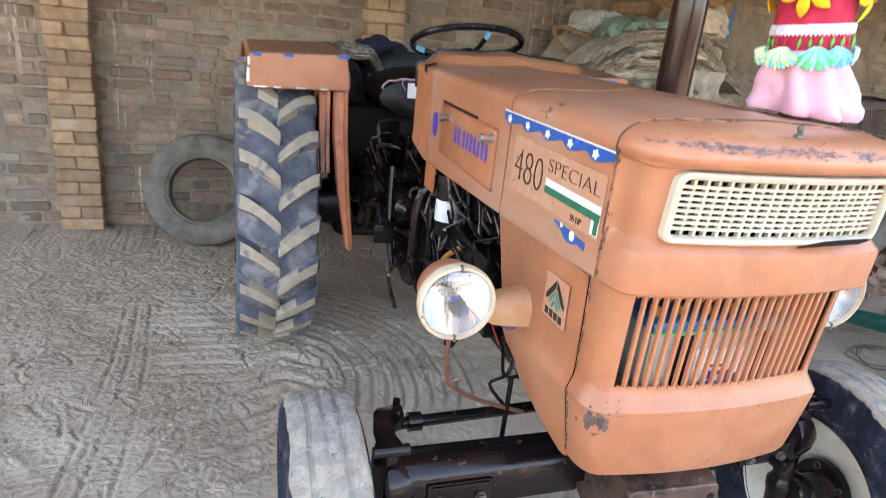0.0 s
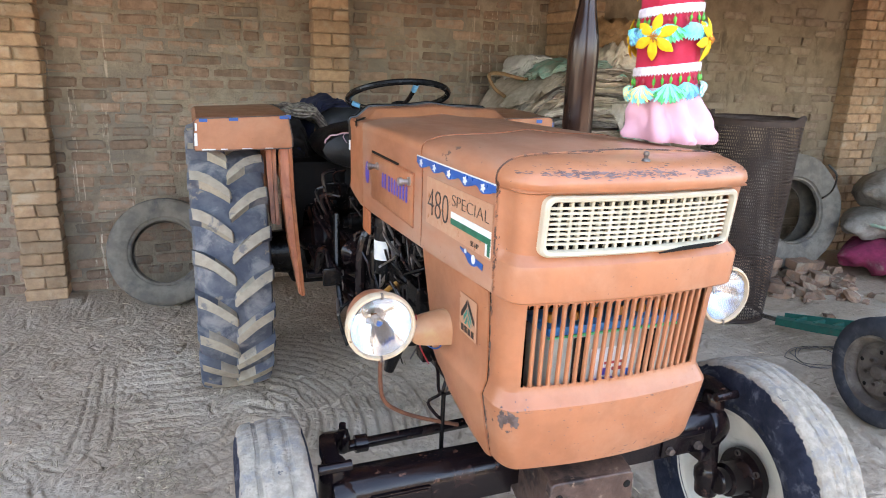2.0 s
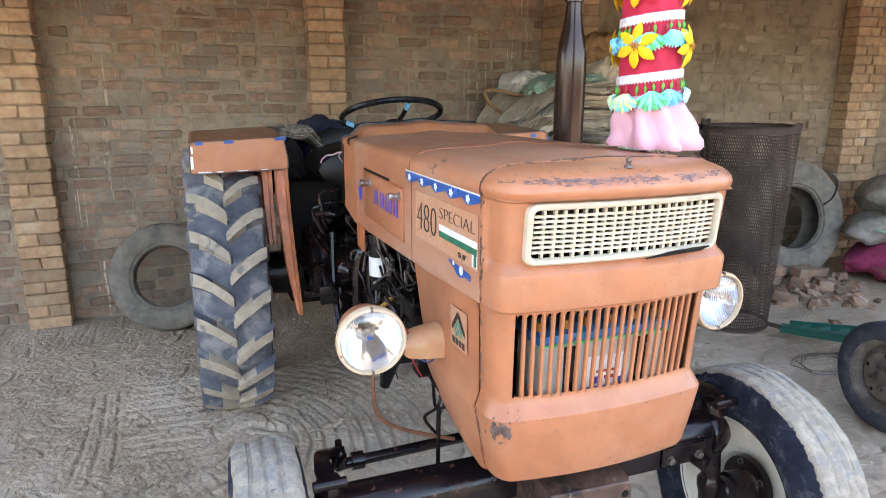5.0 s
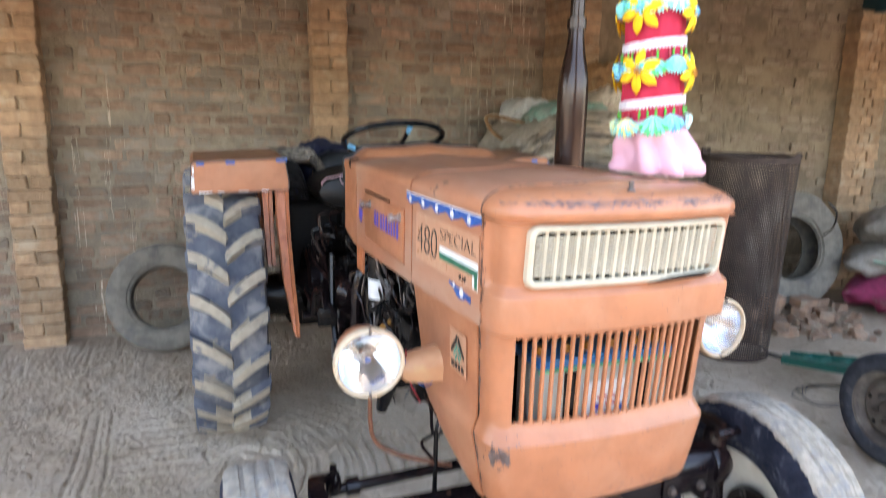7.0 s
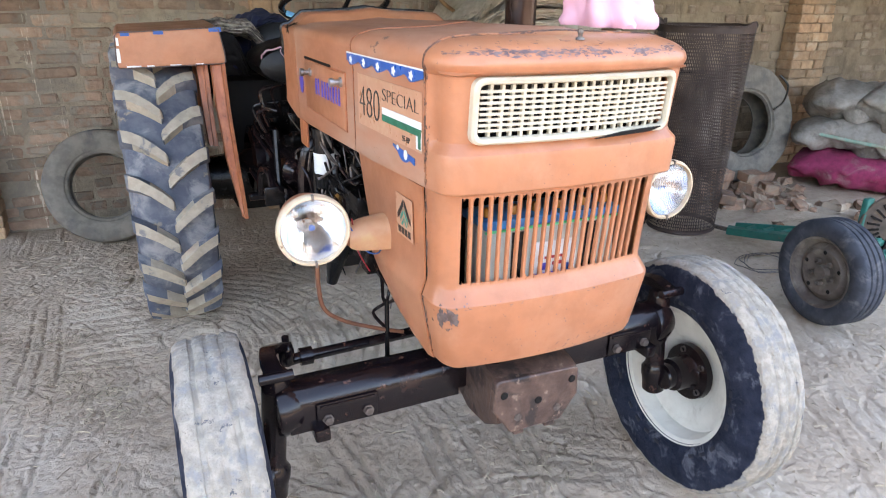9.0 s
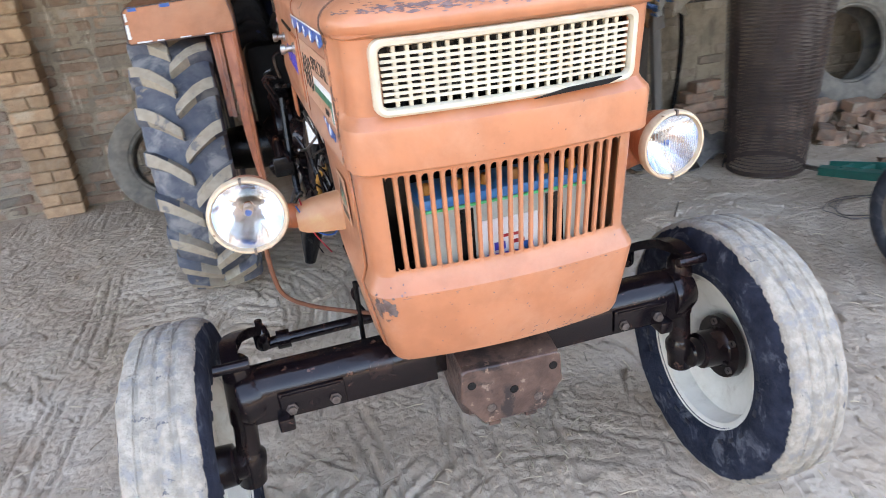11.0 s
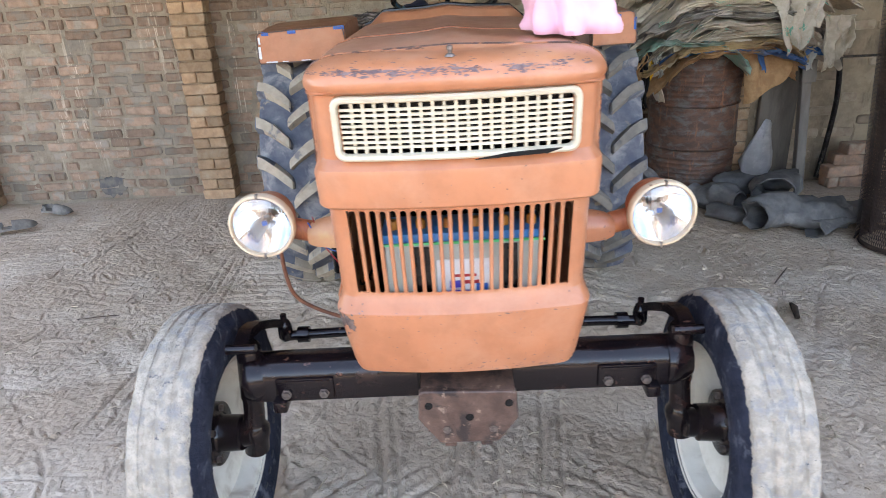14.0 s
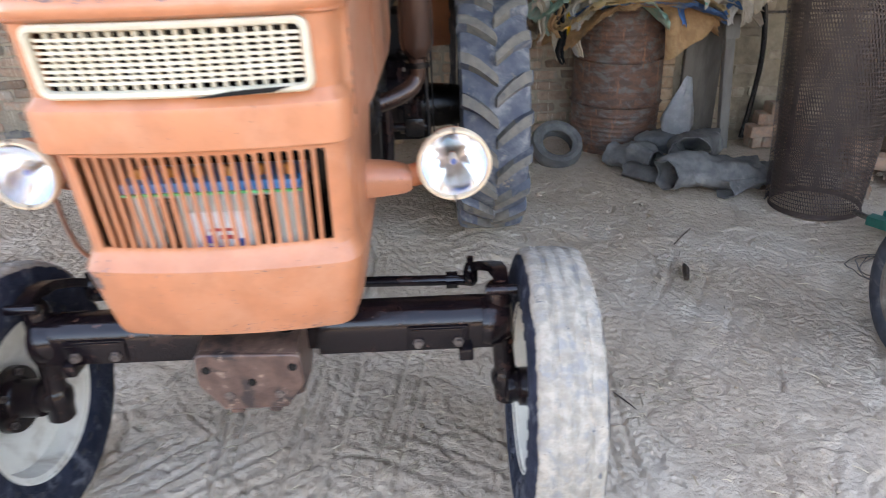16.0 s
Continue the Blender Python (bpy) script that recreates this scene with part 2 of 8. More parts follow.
PLASTER = mat("smeared_plaster_wall", (0.28, 0.214, 0.142), (0.195, 0.145, 0.095), 9, 0.95, bump=0.8, bump_scale=24, bump_depth=0.018, stain=(0.345, 0.27, 0.18), stain_scale=2.0, stain_range=(0.45, 0.7), chips=(0.15, 0.11, 0.072), chip_range=(0.56, 0.70), chip_scale=6, chip_stretch=(1.5, 1, 0.5), crease=5)
DIRT = mat("dry_grey_dirt", (0.515, 0.396, 0.286), (0.44, 0.333, 0.236), 22, 0.97, bump=1.0, bump_scale=42, stain=(0.575, 0.47, 0.36), stain_scale=1.7, stain_range=(0.42, 0.66), chips=(0.33, 0.25, 0.18), chip_range=(0.62, 0.72), chip_scale=38, bump_depth=0.011, crumb=48)
BEAM_BLUE = mat("blue_green_steel_beam", (0.005, 0.050, 0.066), (0.007, 0.040, 0.053), 12, 0.5, bump=0.05, stain=(0.03, 0.045, 0.05), stain_scale=4)
PLANK_BLUE = mat("blue_painted_plank", (0.006, 0.075, 0.17), (0.012, 0.06, 0.13), 12, 0.6, bump=0.1, stain=(0.045, 0.05, 0.055), stain_scale=5)
LOG = mat("weathered_roof_log", (0.078, 0.046, 0.027), (0.036, 0.022, 0.013), 12, 0.9, bump=0.8, bump_depth=0.02, stain=(0.020, 0.014, 0.010), stain_scale=4, stain_range=(0.45, 0.62), vary=0.5, stretch=(0.3, 1, 1))
REED = mat("brown_thatch_reed", (0.092, 0.056, 0.030), (0.040, 0.024, 0.013), 20, 0.95, bump=0.5, vary=0.6, island=True)
RUST = mat("rusty_barrel_steel", (0.175, 0.082, 0.048), (0.095, 0.056, 0.042), 12, 0.6, metal=0.15, bump=0.5, bump_scale=20, stain=(0.165, 0.148, 0.132), stain_scale=11, stain_range=(0.46, 0.66), chips=(0.27, 0.12, 0.066), chip_range=(0.56, 0.66), chip_scale=12, chip_stretch=(2.2, 2.2, 0.5), stretch=(1, 1, 2.0))
MESH_IRON = mat("rusty_perforated_iron", (0.040, 0.025, 0.020), (0.064, 0.041, 0.033), 12, 0.6, metal=0.3, bump=0.1, stain=(0.10, 0.068, 0.052), stain_scale=3)
GREEN_IRON = mat("teal_green_painted_iron", (0.01, 0.17, 0.13), (0.015, 0.14, 0.11), 18, 0.45, bump=0.1, stain=(0.1, 0.11, 0.09), stain_scale=8, stain_range=(0.55, 0.75))
GREY_RIM = mat("dusty_grey_rim", (0.17, 0.135, 0.11), (0.115, 0.09, 0.073), 15, 0.7, metal=0.2, bump=0.1, stain=(0.28, 0.24, 0.19), stain_scale=8)
SACK_GREY = mat("grey_woven_sack", (0.36, 0.325, 0.28), (0.28, 0.25, 0.212), 25, 0.8, bump=0.5, bump_scale=60, stain=(0.165, 0.142, 0.116), stain_scale=6, chips=(0.10, 0.09, 0.08), chip_range=(0.66, 0.72), chip_scale=10, crease=5)
SACK_TAN = mat("tan_folded_sack", (0.63, 0.53, 0.405), (0.51, 0.425, 0.32), 25, 0.9, bump=0.5, bump_scale=60, stain=(0.42, 0.345, 0.25), stain_scale=6, vary=0.18, crease=7)
SACK_STRIPE = mat("green_striped_sack", (0.64, 0.56, 0.45), (0.53, 0.455, 0.35), 25, 0.9, bump=0.5, bump_scale=60, stain=(0.46, 0.385, 0.29), stain_scale=6, chips=(0.16, 0.46, 0.34), chip_range=(0.58, 0.61), chip_scale=3.5, chip_stretch=(0.5, 4, 3), vary=0.18, crease=7)
SACK_GREEN = mat("pale_green_sack", (0.24, 0.42, 0.32), (0.40, 0.44, 0.35), 18, 0.85, bump=0.3, stain=(0.33, 0.3, 0.23), stain_scale=8)
SACK_PINK = mat("magenta_sack", (0.36, 0.035, 0.105), (0.25, 0.028, 0.078), 20, 0.85, bump=0.4, bump_scale=50, stain=(0.34, 0.17, 0.17), stain_scale=6, stain_range=(0.52, 0.70), chips=(0.06, 0.06, 0.28), chip_range=(0.66, 0.70), chip_scale=5)
SACK_ORANGE = mat("ochre_cloth", (0.46, 0.265, 0.125), (0.35, 0.19, 0.085), 20, 0.85, bump=0.4, stain=(0.30, 0.19, 0.10), stain_scale=7)
SACK_YELLOW = mat("yellow_brown_sack", (0.55, 0.385, 0.19), (0.44, 0.29, 0.13), 20, 0.85, bump=0.4, stain=(0.36, 0.26, 0.16), stain_scale=8, crease=7)
BROWN_CLOTH = mat("brown_sacking", (0.33, 0.185, 0.085), (0.23, 0.125, 0.058), 22, 0.9, bump=0.6, stain=(0.40, 0.27, 0.15), stain_scale=7, crease=6)
SACK_BLUE = mat("blue_cloth", (0.07, 0.18, 0.40), (0.06, 0.14, 0.30), 20, 0.8, bump=0.4, stain=(0.24, 0.25, 0.27), stain_scale=9)
SACK_WHITE = mat("off_white_cloth", (0.58, 0.55, 0.49), (0.5, 0.47, 0.42), 20, 0.85, bump=0.2)
DARK_CLOTH = mat("dark_cloth_heap", (0.010, 0.009, 0.009), (0.019, 0.017, 0.016), 14, 0.9, bump=0.4, stain=(0.04, 0.034, 0.03), stain_scale=6, spec=0.2)
PATTERN_CLOTH = mat("mottled_blanket", (0.40, 0.34, 0.27), (0.09, 0.072, 0.062), 42, 0.9, bump=0.3)
NAVY = mat("navy_cloth", (0.010, 0.013, 0.035), (0.014, 0.018, 0.05), 20, 0.9, bump=0.2)
SHOE_GREY = mat("dusty_grey_shoe", (0.23, 0.205, 0.175), (0.16, 0.143, 0.122), 25, 0.85, bump=0.3, stain=(0.10, 0.092, 0.082), stain_scale=12)
GREY_RUBBER = mat("grey_rubber_scrap", (0.10, 0.096, 0.091), (0.15, 0.144, 0.132), 14, 0.8, bump=0.3, stain=(0.23, 0.213, 0.19), stain_scale=7, stain_range=(0.52, 0.72))
CRIMSON = mat("crimson_cotton", (0.52, 0.018, 0.055), (0.46, 0.014, 0.045), 30, 0.8, bump=0.2, bump_scale=120)
PINK = mat("pale_pink_satin", (0.74, 0.40, 0.46), (0.70, 0.36, 0.42), 12, 0.5, bump=0.05)
YELLOW = mat("yellow_felt", (0.85, 0.55, 0.015), (0.80, 0.46, 0.01), 60, 0.8, bump=0.3)
AQUA = mat("aqua_fringe", (0.13, 0.66, 0.66), (0.30, 0.78, 0.74), 40, 0.7, bump=0.2)
BLUE_FRINGE = mat("blue_fringe", (0.10, 0.36, 0.62), (0.18, 0.5, 0.72), 40, 0.7, bump=0.2)
WHITE_LACE = mat("white_lace", (0.78, 0.74, 0.76), (0.65, 0.6, 0.63), 120, 0.8, bump=0.5)
WHITE_FRINGE = mat("white_ribbon_fringe", (0.80, 0.85, 0.83), (0.68, 0.82, 0.80), 60, 0.7, bump=0.1)
GREEN_FRINGE = mat("green_ribbon_fringe", (0.05, 0.52, 0.16), (0.10, 0.62, 0.28), 60, 0.7, bump=0.1)
YELLOW_FRINGE = mat("pale_yellow_ribbon_fringe", (0.78, 0.75, 0.25), (0.80, 0.80, 0.45), 60, 0.7, bump=0.1)
GREEN_BEAD = mat("green_bead", (0.06, 0.42, 0.04), (0.05, 0.34, 0.03), 40, 0.3, bump=0.0)
RED_BEAD = mat("red_bead", (0.4, 0.02, 0.03), (0.34, 0.02, 0.03), 40, 0.35, bump=0.0)
OLD_BOARD = mat("old_brown_board", (0.15, 0.123, 0.097), (0.10, 0.082, 0.066), 12, 0.9, bump=0.4, stretch=(1, 1, 0.2), stain=(0.075, 0.062, 0.05), stain_scale=4)
WOOD_GREY = mat("grey_weathered_timber", (0.22, 0.195, 0.165), (0.16, 0.14, 0.12), 12, 0.9, bump=0.4, stretch=(1, 1, 0.2))
# Dark colour for the added yard wall, so it bounces little light.
YARD_BLOCKER = mat("dark_yard_blocker", (0.11, 0.09, 0.07), (0.08, 0.066, 0.052), 8, 0.95, bump=0.4, stain=(0.13, 0.11, 0.085), stain_scale=1.5)
STRAW = mat("dry_straw", (0.50, 0.41, 0.28), (0.30, 0.23, 0.15), 30, 0.9, bump=0.0, vary=0.5, island=True)
RUBBLE = mat("broken_brick_rubble", (0.35, 0.205, 0.13), (0.24, 0.155, 0.11), 18, 0.95, bump=0.6, stain=(0.33, 0.27, 0.20), stain_scale=9, vary=0.3)
BATTERY_WHITE = mat("clear_grey_battery_case", (0.45, 0.47, 0.41), (0.37, 0.385, 0.33), 12, 0.35, bump=0.02, stain=(0.36, 0.36, 0.33), stain_scale=9)
BATTERY_BLUE = mat("blue_battery_lid", (0.02, 0.19, 0.43), (0.02, 0.15, 0.36), 20, 0.35, bump=0.02)
CAP_ORANGE = mat("orange_battery_cap", (0.50, 0.19, 0.02), (0.42, 0.15, 0.02), 30, 0.4, bump=0.0)
COPPER = mat("rusty_copper_tube", (0.23, 0.098, 0.056), (0.16, 0.068, 0.04), 25, 0.5, metal=0.3, bump=0.1)



def caked_tyre(name, edge):
    """Blue-black rubber whose tread is caked with pale dust, down to a ragged edge."""
    m = mat(name, (0.54, 0.475, 0.38), (0.37, 0.325, 0.26), 32, 0.92, bump=1.0, bump_scale=60, bump_depth=0.014, stain=(0.34, 0.325, 0.30), stain_scale=26, stain_range=(0.48, 0.66), chips=(0.15, 0.15, 0.155), chip_range=(0.63, 0.67), chip_scale=30)
    nt = m.node_tree
    bsdf = nt.nodes["Principled BSDF"]
    cake = bsdf.inputs["Base Color"].links[0].from_socket
    vec = coords(nt)
    side = mix_rgb(nt, ramp(nt, noise_tex(nt, vec, 18), 0.35, 0.65), (0.011, 0.015, 0.030), (0.026, 0.033, 0.056))
    side = mix_rgb(nt, ramp(nt, noise_tex(nt, vec, 13, 7, 0.7, 0.6), 0.52, 0.68), side, (0.13, 0.14, 0.165))
    sep = nt.nodes.new("ShaderNodeSeparateXYZ")
    nt.links.new(nt.nodes.new("ShaderNodeTexCoord").outputs["Object"], sep.inputs[0])
    sq = math_node(nt, "ADD", math_node(nt, "MULTIPLY", sep.outputs[1], sep.outputs[1]), math_node(nt, "MULTIPLY", sep.outputs[2], sep.outputs[2]))
    rad = math_node(nt, "SQRT", sq, 0)
    rad = math_node(nt, "ADD", rad, math_node(nt, "MULTIPLY", math_node(nt, "SUBTRACT", noise_tex(nt, vec, 30, 5, 0.65), 0.5), 0.030))
    nt.links.new(mix_rgb(nt, ramp(nt, rad, edge - 0.002, edge + 0.002), side, cake), bsdf.inputs["Base Color"])
    bsdf.inputs["Specular IOR Level"].default_value = 0.3
    return m


FRONT_TYRE = caked_tyre("dust_caked_front_tyre", 0.3485)


def glass(name, colour=(1, 1, 1), rough=0.0):
    m = bpy.data.materials.new(name)
    m.use_nodes = True
    b = m.node_tree.nodes["Principled BSDF"]
    b.inputs["Base Color"].default_value = (*colour, 1)
    b.inputs["Transmission Weight"].default_value = 1.0
    b.inputs["Roughness"].default_value = rough
    b.inputs["IOR"].default_value = 1.45
    return m


LENS = glass("fluted_lamp_glass", (0.97, 0.98, 0.97), 0.02)
flutes = LENS.node_tree.nodes.new("ShaderNodeTexWave")
flutes.inputs["Scale"].default_value = 50
flutes.inputs["Distortion"].default_value = 0.2
relief = LENS.node_tree.nodes.new("ShaderNodeBump")
relief.inputs["Strength"].default_value, relief.inputs["Distance"].default_value = 0.28, 0.002
LENS.node_tree.links.new(LENS.node_tree.nodes.new("ShaderNodeTexCoord").outputs["Object"], flutes.inputs["Vector"])
LENS.node_tree.links.new(flutes.outputs["Fac"], relief.inputs["Height"])
LENS.node_tree.links.new(relief.outputs[0], LENS.node_tree.nodes["Principled BSDF"].inputs["Normal"])
MIRROR = mat("silver_reflector", (0.80, 0.84, 0.90), (0.74, 0.78, 0.85), 10, 0.10, metal=1.0, bump=0.0, rough_vary=0.02)
CLEAR_PLASTIC = mat("cloudy_plastic_bag", (0.34, 0.335, 0.33), (0.27, 0.265, 0.26), 18, 0.35, bump=0.3, stain=(0.42, 0.41, 0.40), stain_scale=12)
CLEAR_PLASTIC.node_tree.nodes["Principled BSDF"].inputs["Transmission Weight"].default_value = 0.35


# ---- mesh tools ----
def finish(bm, name, materials, smooth=35):
    me = bpy.data.meshes.new(name)
    bmesh.ops.recalc_face_normals(bm, faces=bm.faces[:])
    bm.edges.index_update()
    rims = [e.index for e in bm.edges if e.is_boundary]
    bm.to_mesh(me)
    bm.free()
    for m in (materials if isinstance(materials, (list, tuple)) else [materials]):
        me.materials.append(m)
    if smooth:
        me.polygons.foreach_set("use_smooth", [True] * len(me.polygons))
        me.set_sharp_from_angle(angle=radians(smooth))
        for k in rims:
            me.edges[k].use_edge_sharp = True
    return me


def part(name, bm, material, parent=None, label="", at=None, smooth=35, thick=0.0, bevel=0.0):
    """One mesh object, under a thing or a part."""
    ob = new(name, finish(bm, name, material, smooth))
    if parent is not None:
        ob.parent = parent
    if at is not None:
        ob.matrix_basis = at
    if label:
        tagged(ob, label)
    if thick:
        s = ob.modifiers.new("thickness", "SOLIDIFY")
        s.thickness, s.offset = thick, -1
    if bevel:
        b = ob.modifiers.new("edges", "BEVEL")
        b.width, b.segments, b.limit_method, b.angle_limit = bevel, 2, "ANGLE", radians(40)
    return ob


def thing(name, label, category, group="", at=None, kind=""):
    ob = new(name)
    ob.empty_display_size = 0.1
    if at is not None:
        ob.matrix_basis = at
    return tagged(ob, label, category, group, kind)


def put_matrix(bm, verts, m):
    bmesh.ops.transform(bm, matrix=m, verts=verts)


def box(x0, x1, y0, y1, z0, z1, bm=None, m=None, bev=0.0, seg=2):
    bm = bm or bmesh.new()
    r = bmesh.ops.create_cube(bm, size=1, matrix=Matrix.Translation(((x0 + x1) / 2, (y0 + y1) / 2, (z0 + z1) / 2)) @ Matrix.Diagonal((x1 - x0, y1 - y0, z1 - z0, 1)))
    vs = r["verts"]
    if bev:
        es = list({e for v in vs for e in v.link_edges})
        r2 = bmesh.ops.bevel(bm, geom=es, offset=bev, segments=seg, affect="EDGES", profile=0.5)
        vs = list({v for f in r2["faces"] for v in f.verts} | {v for v in vs if v.is_valid})
    if m is not None:
        put_matrix(bm, vs, m)
    return bm


def lathe(profile, n=32, bm=None, m=None, closed=False, mats=None, wobble=None):
    """Turns (radius, height) points round the z axis."""
    bm = bm or bmesh.new()
    rings, all_v = [], []
    for r, h in profile:
        if r < 1e-6:
            ring = [bm.verts.new((0, 0, h))] * n
        else:
            ring = [bm.verts.new((r * math.cos(a), r * math.sin(a), h)) for a in (2 * math.pi * i / n for i in range(n))]
        rings.append(ring)
        all_v += list(dict.fromkeys(ring))
    pairs = list(zip(rings, rings[1:])) + ([(rings[-1], rings[0])] if closed else [])
    for k, (a, b) in enumerate(pairs):
        for i in range(n):
            j = (i + 1) % n
            vs = list(dict.fromkeys((a[i], a[j], b[j], b[i])))
            if len(vs) > 2:
                f = bm.faces.new(vs)
                if mats:
                    f.material_index = mats[k]
    if wobble:
        for v in all_v:
            v.co += Vector(wobble(v.co))
    if m is not None:
        put_matrix(bm, all_v, m)
    return bm


def smooth_path(pts, k=6):
    """A rounder line through the points."""
    ps = [Vector(p) for p in pts]
    out = []
    for i in range(len(ps) - 1):
        p0, p1, p2, p3 = ps[max(i - 1, 0)], ps[i], ps[i + 1], ps[min(i + 2, len(ps) - 1)]
        for j in range(k):
            t = j / k
            out.append(0.5 * ((2 * p1) + (p2 - p0) * t + (2 * p0 - 5 * p1 + 4 * p2 - p3) * t * t + (3 * p1 - p0 - 3 * p2 + p3) * t ** 3))
    return out + [ps[-1]]


def tube(pts, r, n=10, bm=None, rounded=0, caps=True):
    """A round bar along the points; r is one radius or one for each point."""
    bm = bm or bmesh.new()
    if rounded:
        if isinstance(r, (list, tuple)):
            r = [r[min(int(i / rounded), len(r) - 1)] for i in range((len(pts) - 1) * rounded + 1)]
        pts = smooth_path(pts, rounded)
    ps = [Vector(p) for p in pts]
    rs = r if isinstance(r, (list, tuple)) else [r] * len(ps)
    rings, side = [], None
    for i, p in enumerate(ps):
        d = (ps[min(i + 1, len(ps) - 1)] - ps[max(i - 1, 0)]).normalized()
        if side is None:
            side = d.orthogonal().normalized()
        side = (side - d * side.dot(d)).normalized()
        up = d.cross(side)
        rings.append([bm.verts.new(p + rs[i] * (math.cos(a) * side + math.sin(a) * up)) for a in (2 * math.pi * k / n for k in range(n))])
    for a, b in zip(rings, rings[1:]):
        for i in range(n):
            bm.faces.new((a[i], a[(i + 1) % n], b[(i + 1) % n], b[i]))
    if caps:
        bm.faces.new(rings[0][::-1])
        bm.faces.new(rings[-1])
    return bm


def loft(rows, bm=None, closed=False, cap=False, keep=None):
    """A skin over rows of points, all rows of one length."""
    bm = bm or bmesh.new()
    vs = [[bm.verts.new(p) for p in row] for row in rows]
    n = len(vs[0])
    for a in range(len(vs) - 1):
        for i in range(n if closed else n - 1):
            if keep is None or keep(a, i):
                bm.faces.new((vs[a][i], vs[a][(i + 1) % n], vs[a + 1][(i + 1) % n], vs[a + 1][i]))
    if cap:
        bm.faces.new(vs[0][::-1])
        bm.faces.new(vs[-1])
    return bm


def prism(outline, y0, y1, bm=None, m=None):
    """A plate from an outline of (x, z), from y0 to y1."""
    bm = bm or bmesh.new()
    a = [bm.verts.new((x, y0, z)) for x, z in outline]
    b = [bm.verts.new((x, y1, z)) for x, z in outline]
    bm.faces.new(a)
    bm.faces.new(b[::-1])
    for i in range(len(a)):
        j = (i + 1) % len(a)
        bm.faces.new((a[i], b[i], b[j], a[j]))
    if m is not None:
        put_matrix(bm, a + b, m)
    return bm


def rough_up(bm, amount, scale, seed=0.0):
    for v in bm.verts:
        p = v.co * scale + Vector((seed, seed * 1.7, -seed))
        v.co += amount * Vector((noise.noise(p), noise.noise(p + Vector((31, 7, 3))), noise.noise(p + Vector((5, 57, 11)))))
    return bm


def lettering(name, text, size, material, parent, at, stretch=1.0, spacing=1.0, thin=0.0):
    cu = bpy.data.curves.new(name, "FONT")
    cu.body, cu.size, cu.extrude, cu.space_character = text, size, 0.0008, spacing
    cu.offset = -thin
    cu.align_x, cu.align_y = "LEFT", "BOTTOM_BASELINE"
    tmp = new("lettering_tmp", cu)
    dg = bpy.context.evaluated_depsgraph_get()
    me = bpy.data.meshes.new_from_object(tmp.evaluated_get(dg))
    bpy.data.objects.remove(tmp)
    me.materials.clear()
    me.materials.append(material)
    ob = new(name, me)
    ob.parent, ob.matrix_basis = parent, at @ Matrix.Diagonal((stretch, 1, 1, 1))
    return ob


AX = Matrix.Rotation(radians(90), 4, "Y")     # turns a lathe's z axis to x
AY = Matrix.Rotation(radians(-90), 4, "X")    # and to y


# ---- the shed ----
WALL_Y, WALL_R, JOG, TOP = 3.32, 2.94, 1.80, 2.56


def groove(d, width, depth):
    """A pressed line with a small heaped lip on both sides."""
    return 0.38 * depth * math.exp(-((abs(d) - 1.9 * width) / (0.9 * width)) ** 2) - depth * math.exp(-(d / width) ** 2)


def fade(v, a, b, soft):
    """1 between a and b, falling to 0 at both ends."""
    return max(0.0, min(1.0, (v - a) / soft, (b - v) / soft))


def stroke(x, y, cell, share, long, wide, deep, seed):
    """Short pressed strokes scattered over the dust, at most one to a cell."""
    h, ci, cj = 0.0, math.floor(x / cell), math.floor(y / cell)
    for a in (-1, 0, 1):
        for b in (-1, 0, 1):
            q = noise.cell_vector(Vector((ci + a + 0.5, cj + b + 0.5, seed)))
            if q.z < share:
                ux, uy = x - (ci + a + q.x) * cell, y - (cj + b + q.y) * cell
                th = q.z * 47.0
                e = ux * math.cos(th) + uy * math.sin(th)
                if abs(e) < 2.2 * long:
                    g = -ux * math.sin(th) + uy * math.cos(th) + 0.7 * e * e * (q.x - 0.5) / long
                    h += math.exp(-(e / (long * (0.5 + q.y))) ** 2) * groove(g, wide, deep)
    return h


